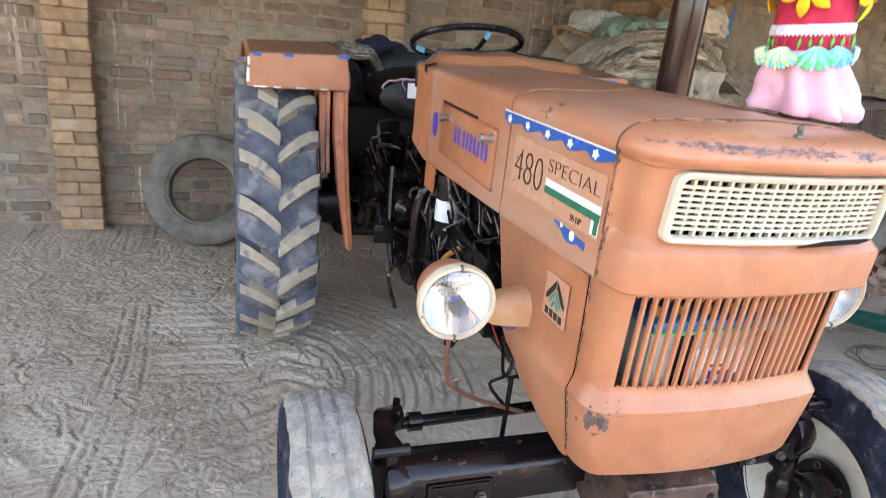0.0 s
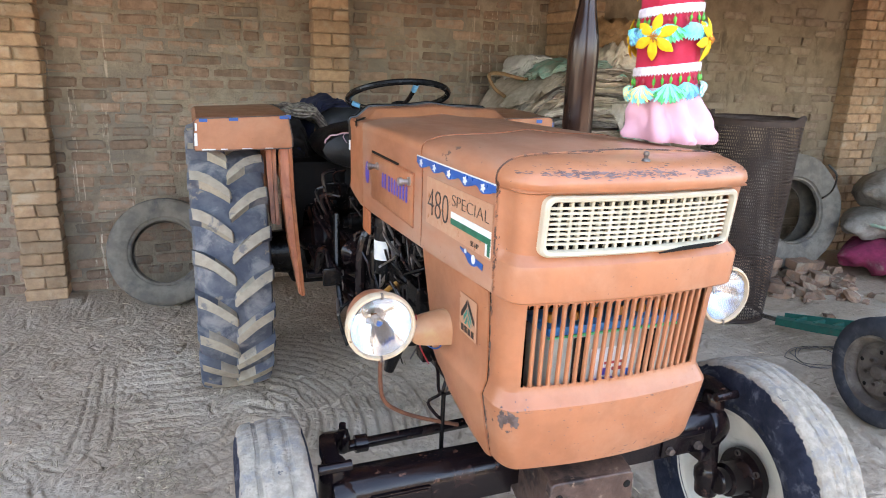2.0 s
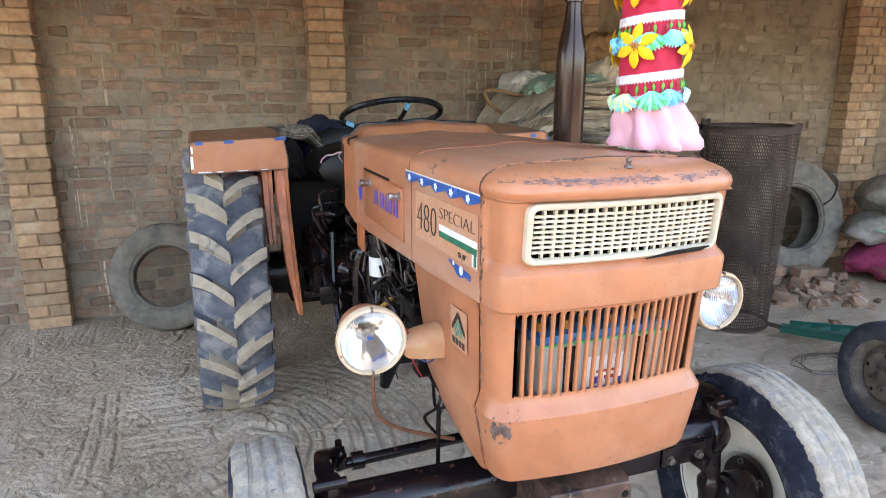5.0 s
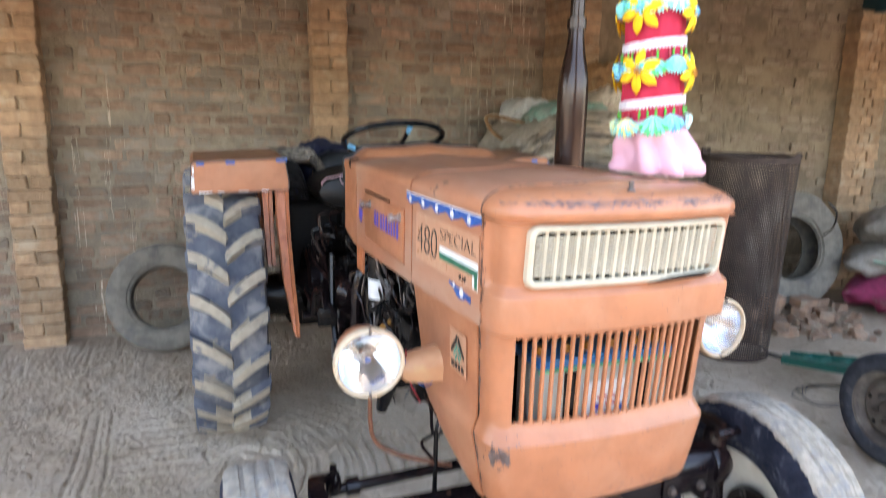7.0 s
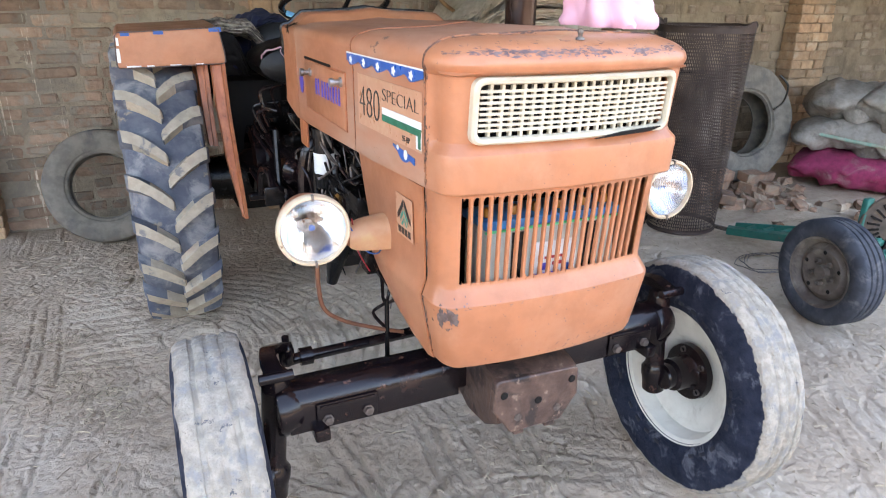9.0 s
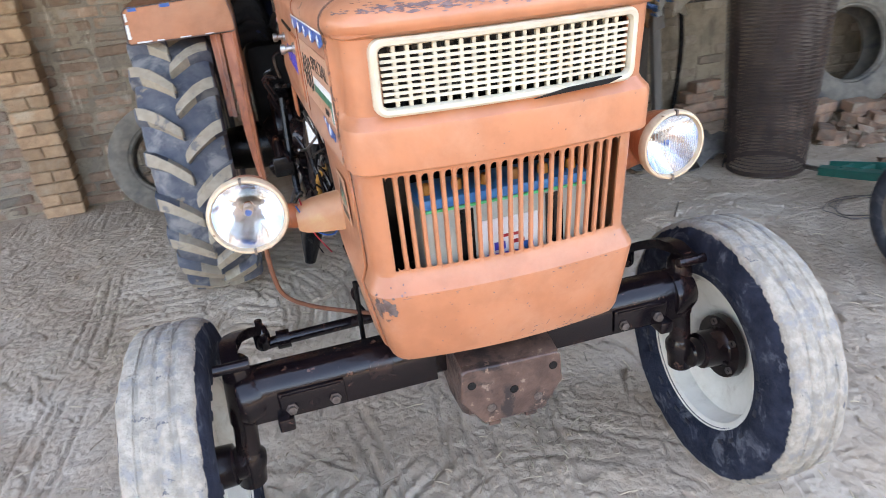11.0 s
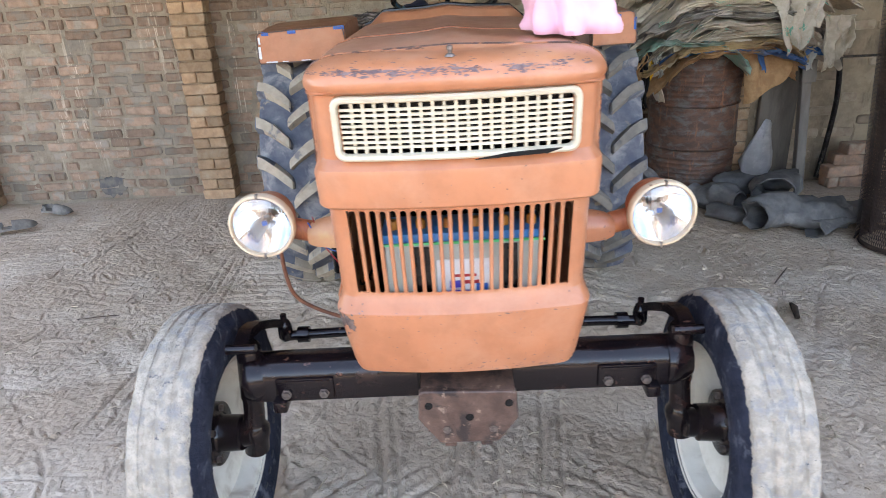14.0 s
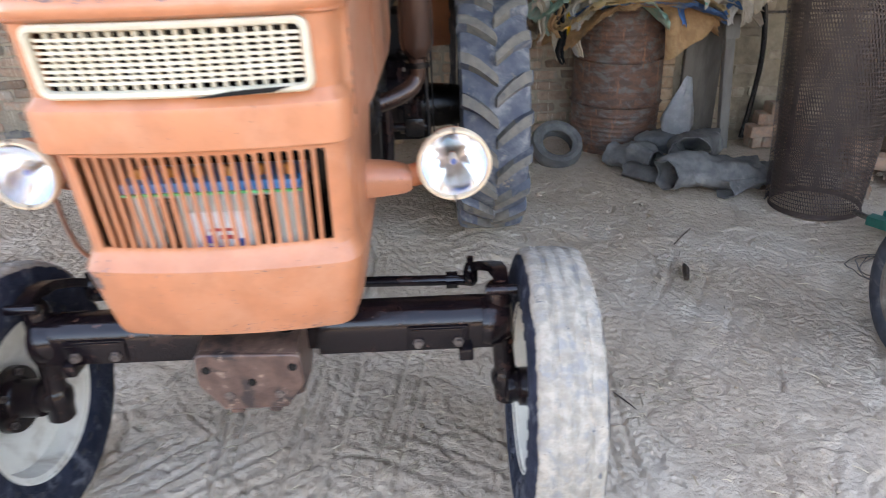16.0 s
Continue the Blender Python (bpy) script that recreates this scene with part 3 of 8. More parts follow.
def ground_height(x, y):
    p = Vector((x, y, 0))
    h = 0.030 * noise.noise(p * 0.8) + 0.012 * noise.noise(p * 3.1) + 0.005 * noise.noise(p * 9.0)
    if not (-3.6 < x < 3.6 and -1.6 < y < 3.3):
        return (h - 0.004) * (1.0 if -6 < x < 8 and -6 < y < 4 else 0.4)
    rough = 0.55 + 0.9 * max(0.0, noise.noise(p * 1.1 + Vector((7, 2, 0))) + 0.25)
    h += rough * (0.0035 * noise.noise(p * 21.0) + 0.0035 * noise.noise(p * 44.0) - 0.0045 * abs(noise.noise(p * 13.0)))
    clod = noise.noise(p * 11.0 + Vector((3, 9, 0)))
    h += 0.010 * max(0.0, clod - 0.38) / 0.4
    w = 0.02 * noise.noise(p * 3.0)
    worn = 0.75 + 0.6 * noise.noise(p * 2.3 + Vector((1, 5, 0)))
    # ribbed track of a front tyre beside the tractor, smeared across in one place
    k = fade(y, 0.45, 2.12, 0.12) * (1 - 0.9 * math.exp(-((y - 1.20 - 0.1 * (x + 1.3)) / 0.05) ** 2))
    if k and abs(x + 1.29) < 0.2:
        for cx in (-1.36, -1.30, -1.225):
            h += k * max(0.25, worn) * groove(x - cx - 0.035 * math.sin(2.1 * y + 6 * cx) - 0.35 * w, 0.0085, 0.009)
    # bars printed by the rear tyre: straight ones outside it, a fan that swings round towards the nose inside it
    k = fade(x, -1.22, -0.80, 0.10) * fade(y, 1.25, 2.25, 0.18)
    if k:
        u = (y + 0.10 * x + 0.9 * w + 0.12 * (x + 1.0) ** 2) / 0.072
        h += k * max(0.15, worn) * groove((u - round(u)) * 0.072, 0.011, 0.012)
    d = math.hypot(x + 0.86, y - 1.28)
    k = fade(d, 0.36, 1.06, 0.05) * fade(x, -0.66, 0.25, 0.06) * fade(y, 0.95, 2.6, 0.15)
    if k:
        u = (d + 1.6 * w + 0.03 * noise.noise(p * 1.7)) / 0.058
        h += k * max(0.15, worn) * groove((u - round(u)) * 0.058, 0.0095, 0.013)
    for cx in (-0.66, 0.66):
        d = abs(x - cx - w)
        if d < 0.19 and 0.55 < y < 2.9:
            u = (y + 0.6 * d) / 0.165
            h += 0.5 * groove((u - round(u)) * 0.165, 0.022, 0.022) * fade(d, -1, 0.19, 0.03) * fade(y, 0.55, 2.9, 0.3)
    # ribbed prints under and before the nose
    for cx, turn in ((-0.03, 0.07), (0.035, 0.07), (0.10, 0.06), (0.26, 0.16), (0.33, 0.16), (-0.30, -0.10), (-0.25, -0.10), (0.92, 0.05), (0.98, 0.05)):
        k = fade(y, -1.3, 0.95, 0.25)
        if k:
            h += k * max(0.1, worn) * groove(x - cx - turn * (y - 0.4) - 1.1 * w, 0.0105, 0.011)
    # slanting bars before the front axle, and old half-filled prints on the far side
    k = fade(x, -0.75, 0.75, 0.15) * fade(y, -0.75, 0.30, 0.15)
    if k:
        u = (y * 0.8 + 0.6 * abs(x - 0.06) + 2.4 * w + 0.05 * noise.noise(p * 1.4)) / 0.105
        h += k * max(0.0, worn - 0.45) * groove((u - round(u)) * 0.105, 0.012, 0.015)
    k = fade(x, 0.85, 2.6, 0.3) * fade(y, -0.6, 1.5, 0.3)
    if k:
        u = (y * 0.5 - 0.85 * x + 2.2 * w) / 0.13
        h += k * max(0.0, worn - 0.55) * groove((u - round(u)) * 0.13, 0.016, 0.014)
    k = fade(x, -3.2, -1.45, 0.2) * fade(y, 0.3, 2.4, 0.3)
    if k:
        u = (y + 0.25 * x + 2.5 * w) / 0.11
        h += k * max(0.0, worn - 0.6) * groove((u - round(u)) * 0.11, 0.013, 0.013)
    # short strokes and scuffs
    h += stroke(x, y, 0.07, 0.66, 0.030, 0.0062, 0.0080, 3.5) + stroke(x + 0.3, y, 0.17, 0.45, 0.085, 0.0085, 0.010, 8.5)
    return h - 0.004


def steps(a, b, near0, near1, fine):
    """Grid lines, fine from near0 to near1, wider and wider beyond."""
    out = list(np.arange(near0, near1, fine))
    v, s = near1, fine
    while v < b:
        out.append(v)
        s *= 1.35
        v += s
    out.append(b)
    v, s, low = near0, fine, []
    while v > a:
        s *= 1.35
        v -= s
        low.append(max(v, a))
    return low[::-1] + out


gx, gy = steps(-400, 400, -2.3, 2.1, 0.0075), steps(-400, 400, -0.75, 2.75, 0.0075)
gv = [(x, y, ground_height(x, y)) for y in gy for x in gx]
nx = len(gx)
gf = [(j * nx + i, j * nx + i + 1, (j + 1) * nx + i + 1, (j + 1) * nx + i) for j in range(len(gy) - 1) for i in range(nx - 1)]
gme = bpy.data.meshes.new("ground")
gme.from_pydata(gv, [], gf)
gme.polygons.foreach_set("use_smooth", [True] * len(gf))
gme.materials.append(DIRT)
ground = tagged(new("ground", gme), "dry grey trampled dirt with tyre prints and straw", "ground", kind="structure")

RNG = random.Random(7)


OUTLINE = [(-0.9, -1), (0.9, -1), (1, -0.68), (1, 0.68), (0.9, 1), (-0.9, 1), (-1, 0.68), (-1, -0.68)]


def brick_mesh(name, length, height, depth, mats, seed, rough=0.007):
    """One worn brick, its front to -y, centred on the front's middle."""
    r = random.Random(seed)
    c = 0.008
    bm = bmesh.new()

    def ring(inset, y, j):
        return [bm.verts.new((sx * (length / 2 - inset) + r.uniform(-j, j), y + r.uniform(-j, j) * 0.6, sz * (height / 2 - inset) + r.uniform(-j, j)))
                for sx, sz in OUTLINE]
    a, b, d = ring(c, 0, rough * 0.8), ring(0, c * 0.9, rough * 0.6), ring(0.001, depth, 0)
    bm.faces.new(a)
    for p, q in ((a, b), (b, d)):
        for i in range(8):
            bm.faces.new((p[i], q[i], q[(i + 1) % 8], p[(i + 1) % 8]))
    return finish(bm, name, mats, 0)


PLAIN_BRICK = mat("plastered_wall_brick", (0.29, 0.215, 0.15), (0.22, 0.16, 0.11), 13, 0.95, bump=1.0, bump_scale=26, bump_depth=0.014, stain=(0.32, 0.255, 0.18), stain_scale=6, stain_range=(0.45, 0.62), vary=0.2)
PLAIN_BRICK_REST = mat("plastered_wall_brick_joined", (0.29, 0.215, 0.15), (0.22, 0.16, 0.11), 13, 0.95, bump=1.0, bump_scale=26, bump_depth=0.014, stain=(0.32, 0.255, 0.18), stain_scale=6, stain_range=(0.45, 0.62), vary=0.2, island=True)
BRICKS = {L: [brick_mesh("brick", L - 0.006, 0.062, 0.05, BRICK, 10 * k + int(L * 100)) for k in range(12)] for L in (0.222, 0.105)}


def brick_face(wall, x0, x1, z1, y, picked, hidden=0.0, seed=1, plain=False):
    """Courses over a wall's face: the picked stretch as single bricks, the rest joined."""
    r = random.Random(seed)
    rest_v, rest_f = [], []
    course, row = 0.0765, 0
    while row * course + 0.07 < z1:
        z = row * course + 0.04
        x = x0 + (0.116 if row % 2 else 0.0) - r.uniform(0, 0.04)
        while x < x1 - 0.05:
            L = 0.222 if r.random() < 0.6 else 0.105
            if x + L > x1:
                L = 0.105
            proud = r.gauss(0.0075, 0.004)
            if r.random() > hidden and x + L < x1 + 0.02:
                m = pose(x + L / 2, y - 0.003 - max(proud, -0.002), z + r.uniform(-0.006, 0.006), r.uniform(-2, 2), r.uniform(-2.2, 2.2), r.uniform(-1.5, 1.5))
                me = r.choice(BRICKS[L])
                if picked(x + L / 2, z):
                    ob = new("brick", me)
                    ob.parent, ob.matrix_basis = wall, m
                    if plain:
                        ob.material_slots[0].link = "OBJECT"
                        ob.material_slots[0].material = PLAIN_BRICK
                else:
                    k = len(rest_v)
                    rest_v += [m @ v.co for v in me.vertices]
                    rest_f += [[k + i for i in p.vertices] for p in me.polygons]
            x += L + r.uniform(0.012, 0.024)
        row += 1
    me = bpy.data.meshes.new("far_bricks")
    me.from_pydata(rest_v, [], rest_f)
    me.materials.append(PLAIN_BRICK_REST if plain else BRICK_REST)
    ob = tagged(new("far_bricks", me), kind="stuff")
    ob.parent = wall


wall_back = tagged(part("wall_back", box(-8.0, JOG, WALL_Y, WALL_Y + 0.24, -0.15, TOP), MORTAR, smooth=0), "mud-mortared brown brick back wall with smeared joints", "wall", kind="structure")


def mortar_skin(wall, x0, x1, z1, y, step=0.016):
    """Mortar smeared over the courses: an uneven skin that leaves the bricks showing where it is thin."""
    nx_, nz_ = int((x1 - x0) / step), int(z1 / step)
    vs_ = []
    for j_ in range(nz_ + 1):
        for i_ in range(nx_ + 1):
            q = Vector((x0 + (x1 - x0) * i_ / nx_, 0, z1 * j_ / nz_))
            d_ = 0.0018 + 0.0075 * noise.noise(q * 4.2) + 0.0060 * noise.noise(q * 12.0) + 0.0030 * noise.noise(q * 31.0) + 0.004 * noise.noise(q * 1.1)
            vs_.append((q.x, y - max(0.0015, d_), q.z))
    fs_ = [(j_ * (nx_ + 1) + i_, j_ * (nx_ + 1) + i_ + 1, (j_ + 1) * (nx_ + 1) + i_ + 1, (j_ + 1) * (nx_ + 1) + i_) for j_ in range(nz_) for i_ in range(nx_)]
    me_ = bpy.data.meshes.new("mortar_skin")
    me_.from_pydata(vs_, [], fs_)
    me_.polygons.foreach_set("use_smooth", [True] * len(fs_))
    me_.materials.append(MORTAR)
    skin = new("mortar_skin", me_)
    skin.parent = wall


mortar_skin(wall_back, -4.4, JOG, TOP - 0.005, WALL_Y)
wall_right = tagged(part("wall_back_right", box(JOG, 7.5, WALL_R, WALL_R + 0.62, -0.15, TOP + 0.05), PLASTER, smooth=0), "brown brick wall smeared over with mud plaster", "wall", kind="structure")
# Unseen side walls; the west one stays low and far to let light in.
wall_west = tagged(part("wall_west", box(-8.24, -8.0, -0.6, WALL_Y + 0.24, -0.15, 1.9), MORTAR, smooth=0), "plain mud-mortared side wall, unseen, added to close the shed", "wall", kind="structure")
wall_east = tagged(part("wall_east", box(7.5, 7.74, -0.6, WALL_R + 0.6, -0.15, TOP), MORTAR, smooth=0), "plain mud-mortared side wall, unseen, added to close the shed", "wall", kind="structure")

# Unseen wall added behind the camera to hold back low sky and bounce.
yard_blocker = tagged(part("yard_light_blocker", box(-18, 20, -12.3, -12.0, -0.2, 2.6), YARD_BLOCKER, smooth=0), "plain dark unseen wall, added across the yard to cut low sky and bounce", "wall", kind="structure")


def pillar(name, x0, x1, y0, y1, seed, label):
    """A brick pier, course by course."""
    r = random.Random(seed)
    core = tagged(part(name, box(x0 + 0.018, x1 - 0.018, y0 + 0.024, y1, -0.1, TOP - 0.16), PIER_MORTAR, smooth=0), label, "pillar", kind="structure")
    row, course = 0, 0.0765
    w, d = x1 - x0, y1 - y0
    while row * course + 0.07 < TOP - 0.15:
        z0 = row * course + 0.006
        n = 1 if row % 2 == 0 else 2
        n = n if w < 0.3 else n + 1
        cuts = [x0 + w * k / n + (r.uniform(-0.012, 0.012) if 0 < k < n else 0) for k in range(n + 1)]
        for a, b in zip(cuts, cuts[1:]):
            j = r.uniform(-0.006, 0.007)
            gap = 0.007 if r.random() < 0.4 else 0.002
            bm = box(a + gap * (a > x0), b - gap * (b < x1), y0 + j, y1 - 0.01, z0, z0 + r.uniform(0.0680, 0.0735))
            for v in bm.verts:
                v.co += Vector((r.uniform(-0.007, 0.007), r.uniform(-0.006, 0.006), r.uniform(-0.003, 0.003)))
            es = [e for e in bm.edges if all(v.co.y < y0 + 0.02 for v in e.verts) or (abs(e.verts[0].co.y - e.verts[1].co.y) > 0.05)]
            bmesh.ops.bevel(bm, geom=es, offset=0.006, segments=1, affect="EDGES")
            part("brick", bm, PILLAR_BRICK, core, smooth=0)
        row += 1
    return core


pillar("pillar_1", -1.83, -1.595, WALL_Y - 0.155, WALL_Y, 3, "ochre brick pier standing proud of the back wall")
pillar("pillar_2", -0.025, 0.212, WALL_Y - 0.155, WALL_Y, 4, "ochre brick pier standing proud of the back wall")
pillar("pillar_3", 1.772, 2.02, WALL_R - 0.012, WALL_Y, 5, "ochre brick pier at the jog of the wall")
pillar("pillar_4", 4.45, 4.86, WALL_R - 0.155, WALL_R, 6, "broad ochre brick pier beside the sacks")
pillar("pillar_5", -3.63, -3.395, WALL_Y - 0.155, WALL_Y, 8, "ochre brick pier standing proud of the back wall")

tagged(part("wall_plate", box(-5.0, 7.5, WALL_Y + 0.10, WALL_Y + 0.24, TOP, 2.80), MORTAR, smooth=0), "mud packing between wall top and thatch", "wall", kind="structure")
# roof: steel beams on the piers, logs across them, blue rails, reed thatch
roof = tagged(part("ceiling", box(-3.9, 7.8, 0.0, 4.0, 2.80, 2.92), REED, smooth=0), "dark reed thatch roof on logs", "roof", kind="structure")
# Low edge added out of view; it keeps sky light off the wall's top.
tagged(part("eave", rough_up(box(-3.9, 7.8, -0.05, 0.22, 2.16, 2.80, bev=0.06), 0.05, 3.0, 2), REED), "unseen thatch edge, added to shade the upper wall", "roof", kind="structure")
for i, (bx, back) in enumerate(((-1.71, WALL_Y), (0.09, WALL_Y), (1.93, WALL_R), (4.66, WALL_R), (-3.5, WALL_Y))):
    bm = bmesh.new()
    y1, y0, z1, rise = back + 0.1, 0.3, 2.375, 0.035
    box(-0.06, 0.06, 0, y1 - y0, 0.0, 0.012, bm)
    box(-0.06, 0.06, 0, y1 - y0, 0.128, 0.14, bm)
    box(-0.055, 0.055, 0, y1 - y0, 0.012, 0.128, bm)
    beam = part("beam", bm, BEAM_BLUE, None, at=Matrix.Translation((bx, y0, z1 + rise * (y1 - y0))) @ Matrix.Rotation(-math.atan(rise), 4, "X"), smooth=0, bevel=0.003)
    tagged(beam, "blue-green painted steel roof beam on a brick pier", "beam", "roof beams", "structure")
for k in range(17):
    y = 3.42 - 0.185 * k + RNG.uniform(-0.05, 0.05)
    z = 2.545 + 0.035 * (3.3 - y) + 0.03
    r0 = RNG.uniform(0.026, 0.052)
    pts = [(-3.8 + 0.88 * i, y + RNG.uniform(-0.06, 0.06), z + RNG.uniform(-0.02, 0.03)) for i in range(14)]
    ob = part("roof_log", rough_up(rough_up(tube(pts, r0, 10, rounded=7), 0.016, 4.0, k), 0.014, 15.0, k), LOG)
    tagged(ob, "crooked weathered roof log", "roof log", "roof logs", "structure")
for y in (1.88, 2.30):
    tagged(part("roof_rail", box(-1.6, 1.9, y, y + 0.05, 2.515 + 0.035 * (3.3 - y), 2.575 + 0.035 * (3.3 - y), bev=0.004), PLANK_BLUE), "blue painted timber rail across the roof beams", "roof rail", "roof rails", "structure")
reed_v, reed_f = [], []
for k in range(5200):
    x, y = RNG.uniform(-3.8, 6.0), RNG.uniform(0.45, 3.55)
    z = 2.64 + 0.035 * (3.3 - y) + RNG.uniform(-0.03, 0.10)
    a, L, w = RNG.gauss(math.pi / 2, 0.25), RNG.uniform(0.2, 0.55), RNG.uniform(0.003, 0.006)
    dx, dy, dz = L / 2 * math.cos(a), L / 2 * math.sin(a), RNG.uniform(-0.03, 0.03)
    n = len(reed_v)
    reed_v += [(x - dx, y - dy, z - dz), (x + w, y, z - w), (x + dx, y + dy, z + dz), (x - w, y, z + w), (x, y, z + 2 * w)]
    reed_f += [(n, n + 1, n + 4), (n, n + 4, n + 3), (n + 2, n + 4, n + 1), (n + 2, n + 3, n + 4), (n, n + 3, n + 1), (n + 2, n + 1, n + 3)]
for k in range(420):
    x, y = RNG.uniform(-3.6, 5.5), RNG.uniform(1.0, 3.4)
    z = 2.60 + 0.035 * (3.3 - y)
    L, w = RNG.uniform(0.04, 0.20) if k % 4 else RNG.uniform(0.15, 0.34), RNG.uniform(0.0012, 0.0028)
    dx, dy = RNG.gauss(0, 0.35) * L, RNG.gauss(0, 0.35) * L
    n = len(reed_v)
    reed_v += [(x - w, y, z), (x + w, y, z), (x, y + w, z), (x + dx, y + dy, z - L)]
    reed_f += [(n, n + 1, n + 3), (n + 1, n + 2, n + 3), (n + 2, n, n + 3)]
rme = bpy.data.meshes.new("thatch")
rme.from_pydata(reed_v, [], reed_f)
rme.materials.append(REED)
tagged(new("thatch_reeds", rme), "loose brown reeds hanging under the thatch", kind="stuff").parent = roof
from mathutils import bvhtree



# ---- the tractor ----
tractor = thing("tractor", "orange farm tractor with cream upper grille, parked in the shed", "tractor")

# nose shell: height, half width, front
NOSE = [(0.682, 0.2145, -0.205), (0.680, 0.2315, -0.245), (0.688, 0.2385, -0.262), (0.705, 0.2425, -0.270), (0.76, 0.2525, -0.276), (0.830, 0.265, -0.282), (0.838, 0.266, -0.2815),
        (0.852, 0.261, -0.272), (0.868, 0.2555, -0.2615), (0.878, 0.255, -0.260), (0.90, 0.2555, -0.261), (0.98, 0.2575, -0.266), (1.045, 0.2595, -0.271), (1.060, 0.26, -0.273), (1.071, 0.2605, -0.275),
        (1.073, 0.268, -0.300), (1.077, 0.2705, -0.304), (1.095, 0.271, -0.3055), (1.140, 0.2725, -0.308), (1.148, 0.271, -0.3065), (1.160, 0.2625, -0.296), (1.167, 0.26, -0.292),
        (1.175, 0.2605, -0.292), (1.272, 0.262, -0.302), (1.284, 0.2625, -0.303), (1.288, 0.269, -0.314), (1.292, 0.2745, -0.322), (1.298, 0.2765, -0.3260), (1.304, 0.277, -0.3275)]
SEAM, SEAM_LOW = -0.205, -0.172


def edge_profile(d):
    """Height of the bonnet at a distance d in from its side."""
    r = 0.070
    q = min(d / r, 1.0)
    return 1.304 + 0.040 * math.sqrt(max(0.0, 1 - (1 - q) ** 2)) + 0.009 * min(1.0, max(0.0, (d - 0.02) / 0.25))


XS = [0.0, 0.05, 0.1, 0.15, 0.19, 0.207, 0.227]


def plan(w, f, seam=SEAM, bow=0.026, r=0.052, inset=1.0):
    """Half of the nose seen from above, from the middle of the front round to the side's seam."""
    k = w / 0.262 * inset
    r = min(r, w * 0.5)
    # the brow has rounder corners
    xs, r = ([0.0, 0.04, 0.08, 0.115, 0.14, 0.158, 0.172], 0.098) if w > 0.274 else (XS, r)
    pts = [(x * k, f + bow * (x * k / w) ** 2) for x in xs]
    x1, y1 = pts[-1]
    for i in range(1, 6):
        a = i / 5 * math.pi / 2
        pts.append((x1 + (w - x1) * math.sin(a), y1 + r * (1 - math.cos(a))))
    pts = [(x, min(y, seam)) for x, y in pts]
    return pts + [(w, min((pts[-1][1] + seam) / 2, seam)), (w, seam)]


def nose_row(z, w, f):
    half = plan(w, f) if z > 1.072 else plan(w, f, SEAM_LOW, inset=0.976)
    if z > 1.072:
        half[-1] = (max(w, 0.2725), SEAM)
        half[-2] = (max(w, (w + 0.2725) / 2), half[-2][1])
    return [(-x, y, z) for x, y in half[::-1]] + [(x, y, z) for x, y in half[1:]]


rows = [nose_row(z, w, f) for z, w, f in NOSE]
for d in (0.0015, 0.005, 0.010, 0.017, 0.026, 0.037, 0.050, 0.065, 0.085, 0.110):
    half = plan(0.2770, -0.3275)
    row = []
    for x, y in half:
        g = 1 - d / 0.2770
        row.append((x * g, min(y + d, SEAM)))
    rows.append([(-x, y, edge_profile(d)) for x, y in row[::-1]] + [(x, y, edge_profile(d)) for x, y in row[1:]])
row = [(x * 0.52, SEAM) for x, y in half]
rows.append([(-x, y, edge_profile(0.274 - x)) for x, y in row[::-1]] + [(x, y, edge_profile(0.274 - x)) for x, y in row[1:]])
mid = len(rows[0]) // 2


def keep_nose(a, i):
    off = abs(i + 0.5 - mid)
    return not (off < len(XS) - 1 and 9 <= a <= 12 or off < len(XS) - 2 and a == 22)


nose = part("nose_shell", loft(rows, keep=keep_nose), ORANGE, tractor, "orange painted steel nose with scratched edges", thick=0.004, smooth=26)

# slats of the lower grille
SLATS, OPEN = 22, 0.219
for k in range(1, SLATS):
    x = -OPEN + 2 * OPEN * k / SLATS
    t = (x / 0.248) ** 2 * 0.026
    pts = [(x * 0.972, -0.2575 + t, 0.874), (x * 0.980, -0.2605 + t, 0.92), (x * 0.991, -0.266 + t, 1.0), (x * 1.0, -0.2705 + t, 1.066)]
    bm = loft([[(px - 0.0043, py + 0.0045, z), (px - 0.0041, py, z), (px - 0.0027, py - 0.0025, z), (px + 0.0027, py - 0.0025, z), (px + 0.0041, py, z), (px + 0.0043, py + 0.0045, z)] for px, py, z in pts], closed=True, cap=True)
    part("grille_slat", bm, ORANGE, nose)
# the slots' rounded ends
for k in range(SLATS):
    x = -OPEN + 2 * OPEN * (k + 0.5) / SLATS
    t = (x / 0.248) ** 2 * 0.026
    for z, y, g, up in ((1.0595, -0.2722, 1.0, 1), (0.8785, -0.2597, 0.973, -1)):
        r = (2 * OPEN / SLATS * g - 0.0072) / 2
        pts = [(-r, 0.005), (-r, -r)] + [(r * math.cos(a), -r + r * math.sin(a)) for a in (math.pi * (1 - i / 8) for i in range(1, 8))] + [(r, -r), (r, 0.005)]
        bm = bmesh.new()
        bm.faces.new([bm.verts.new((x * g + u, y + t, z + up * v)) for u, v in pts])
        part("slot_end", bm, ORANGE, nose, smooth=0, thick=0.002)

# upper grille: cream frame and lattice
GW, GZ0, GZ1 = 0.2225, 1.165, 1.2845


def grille_y(x, z):
    return -0.300 - 0.09 * (z - GZ0) + 0.026 * (x / 0.262) ** 2


upper = part("upper_grille", bmesh.new(), CREAM, tractor, "cream painted steel grille in the nose")
bm = bmesh.new()


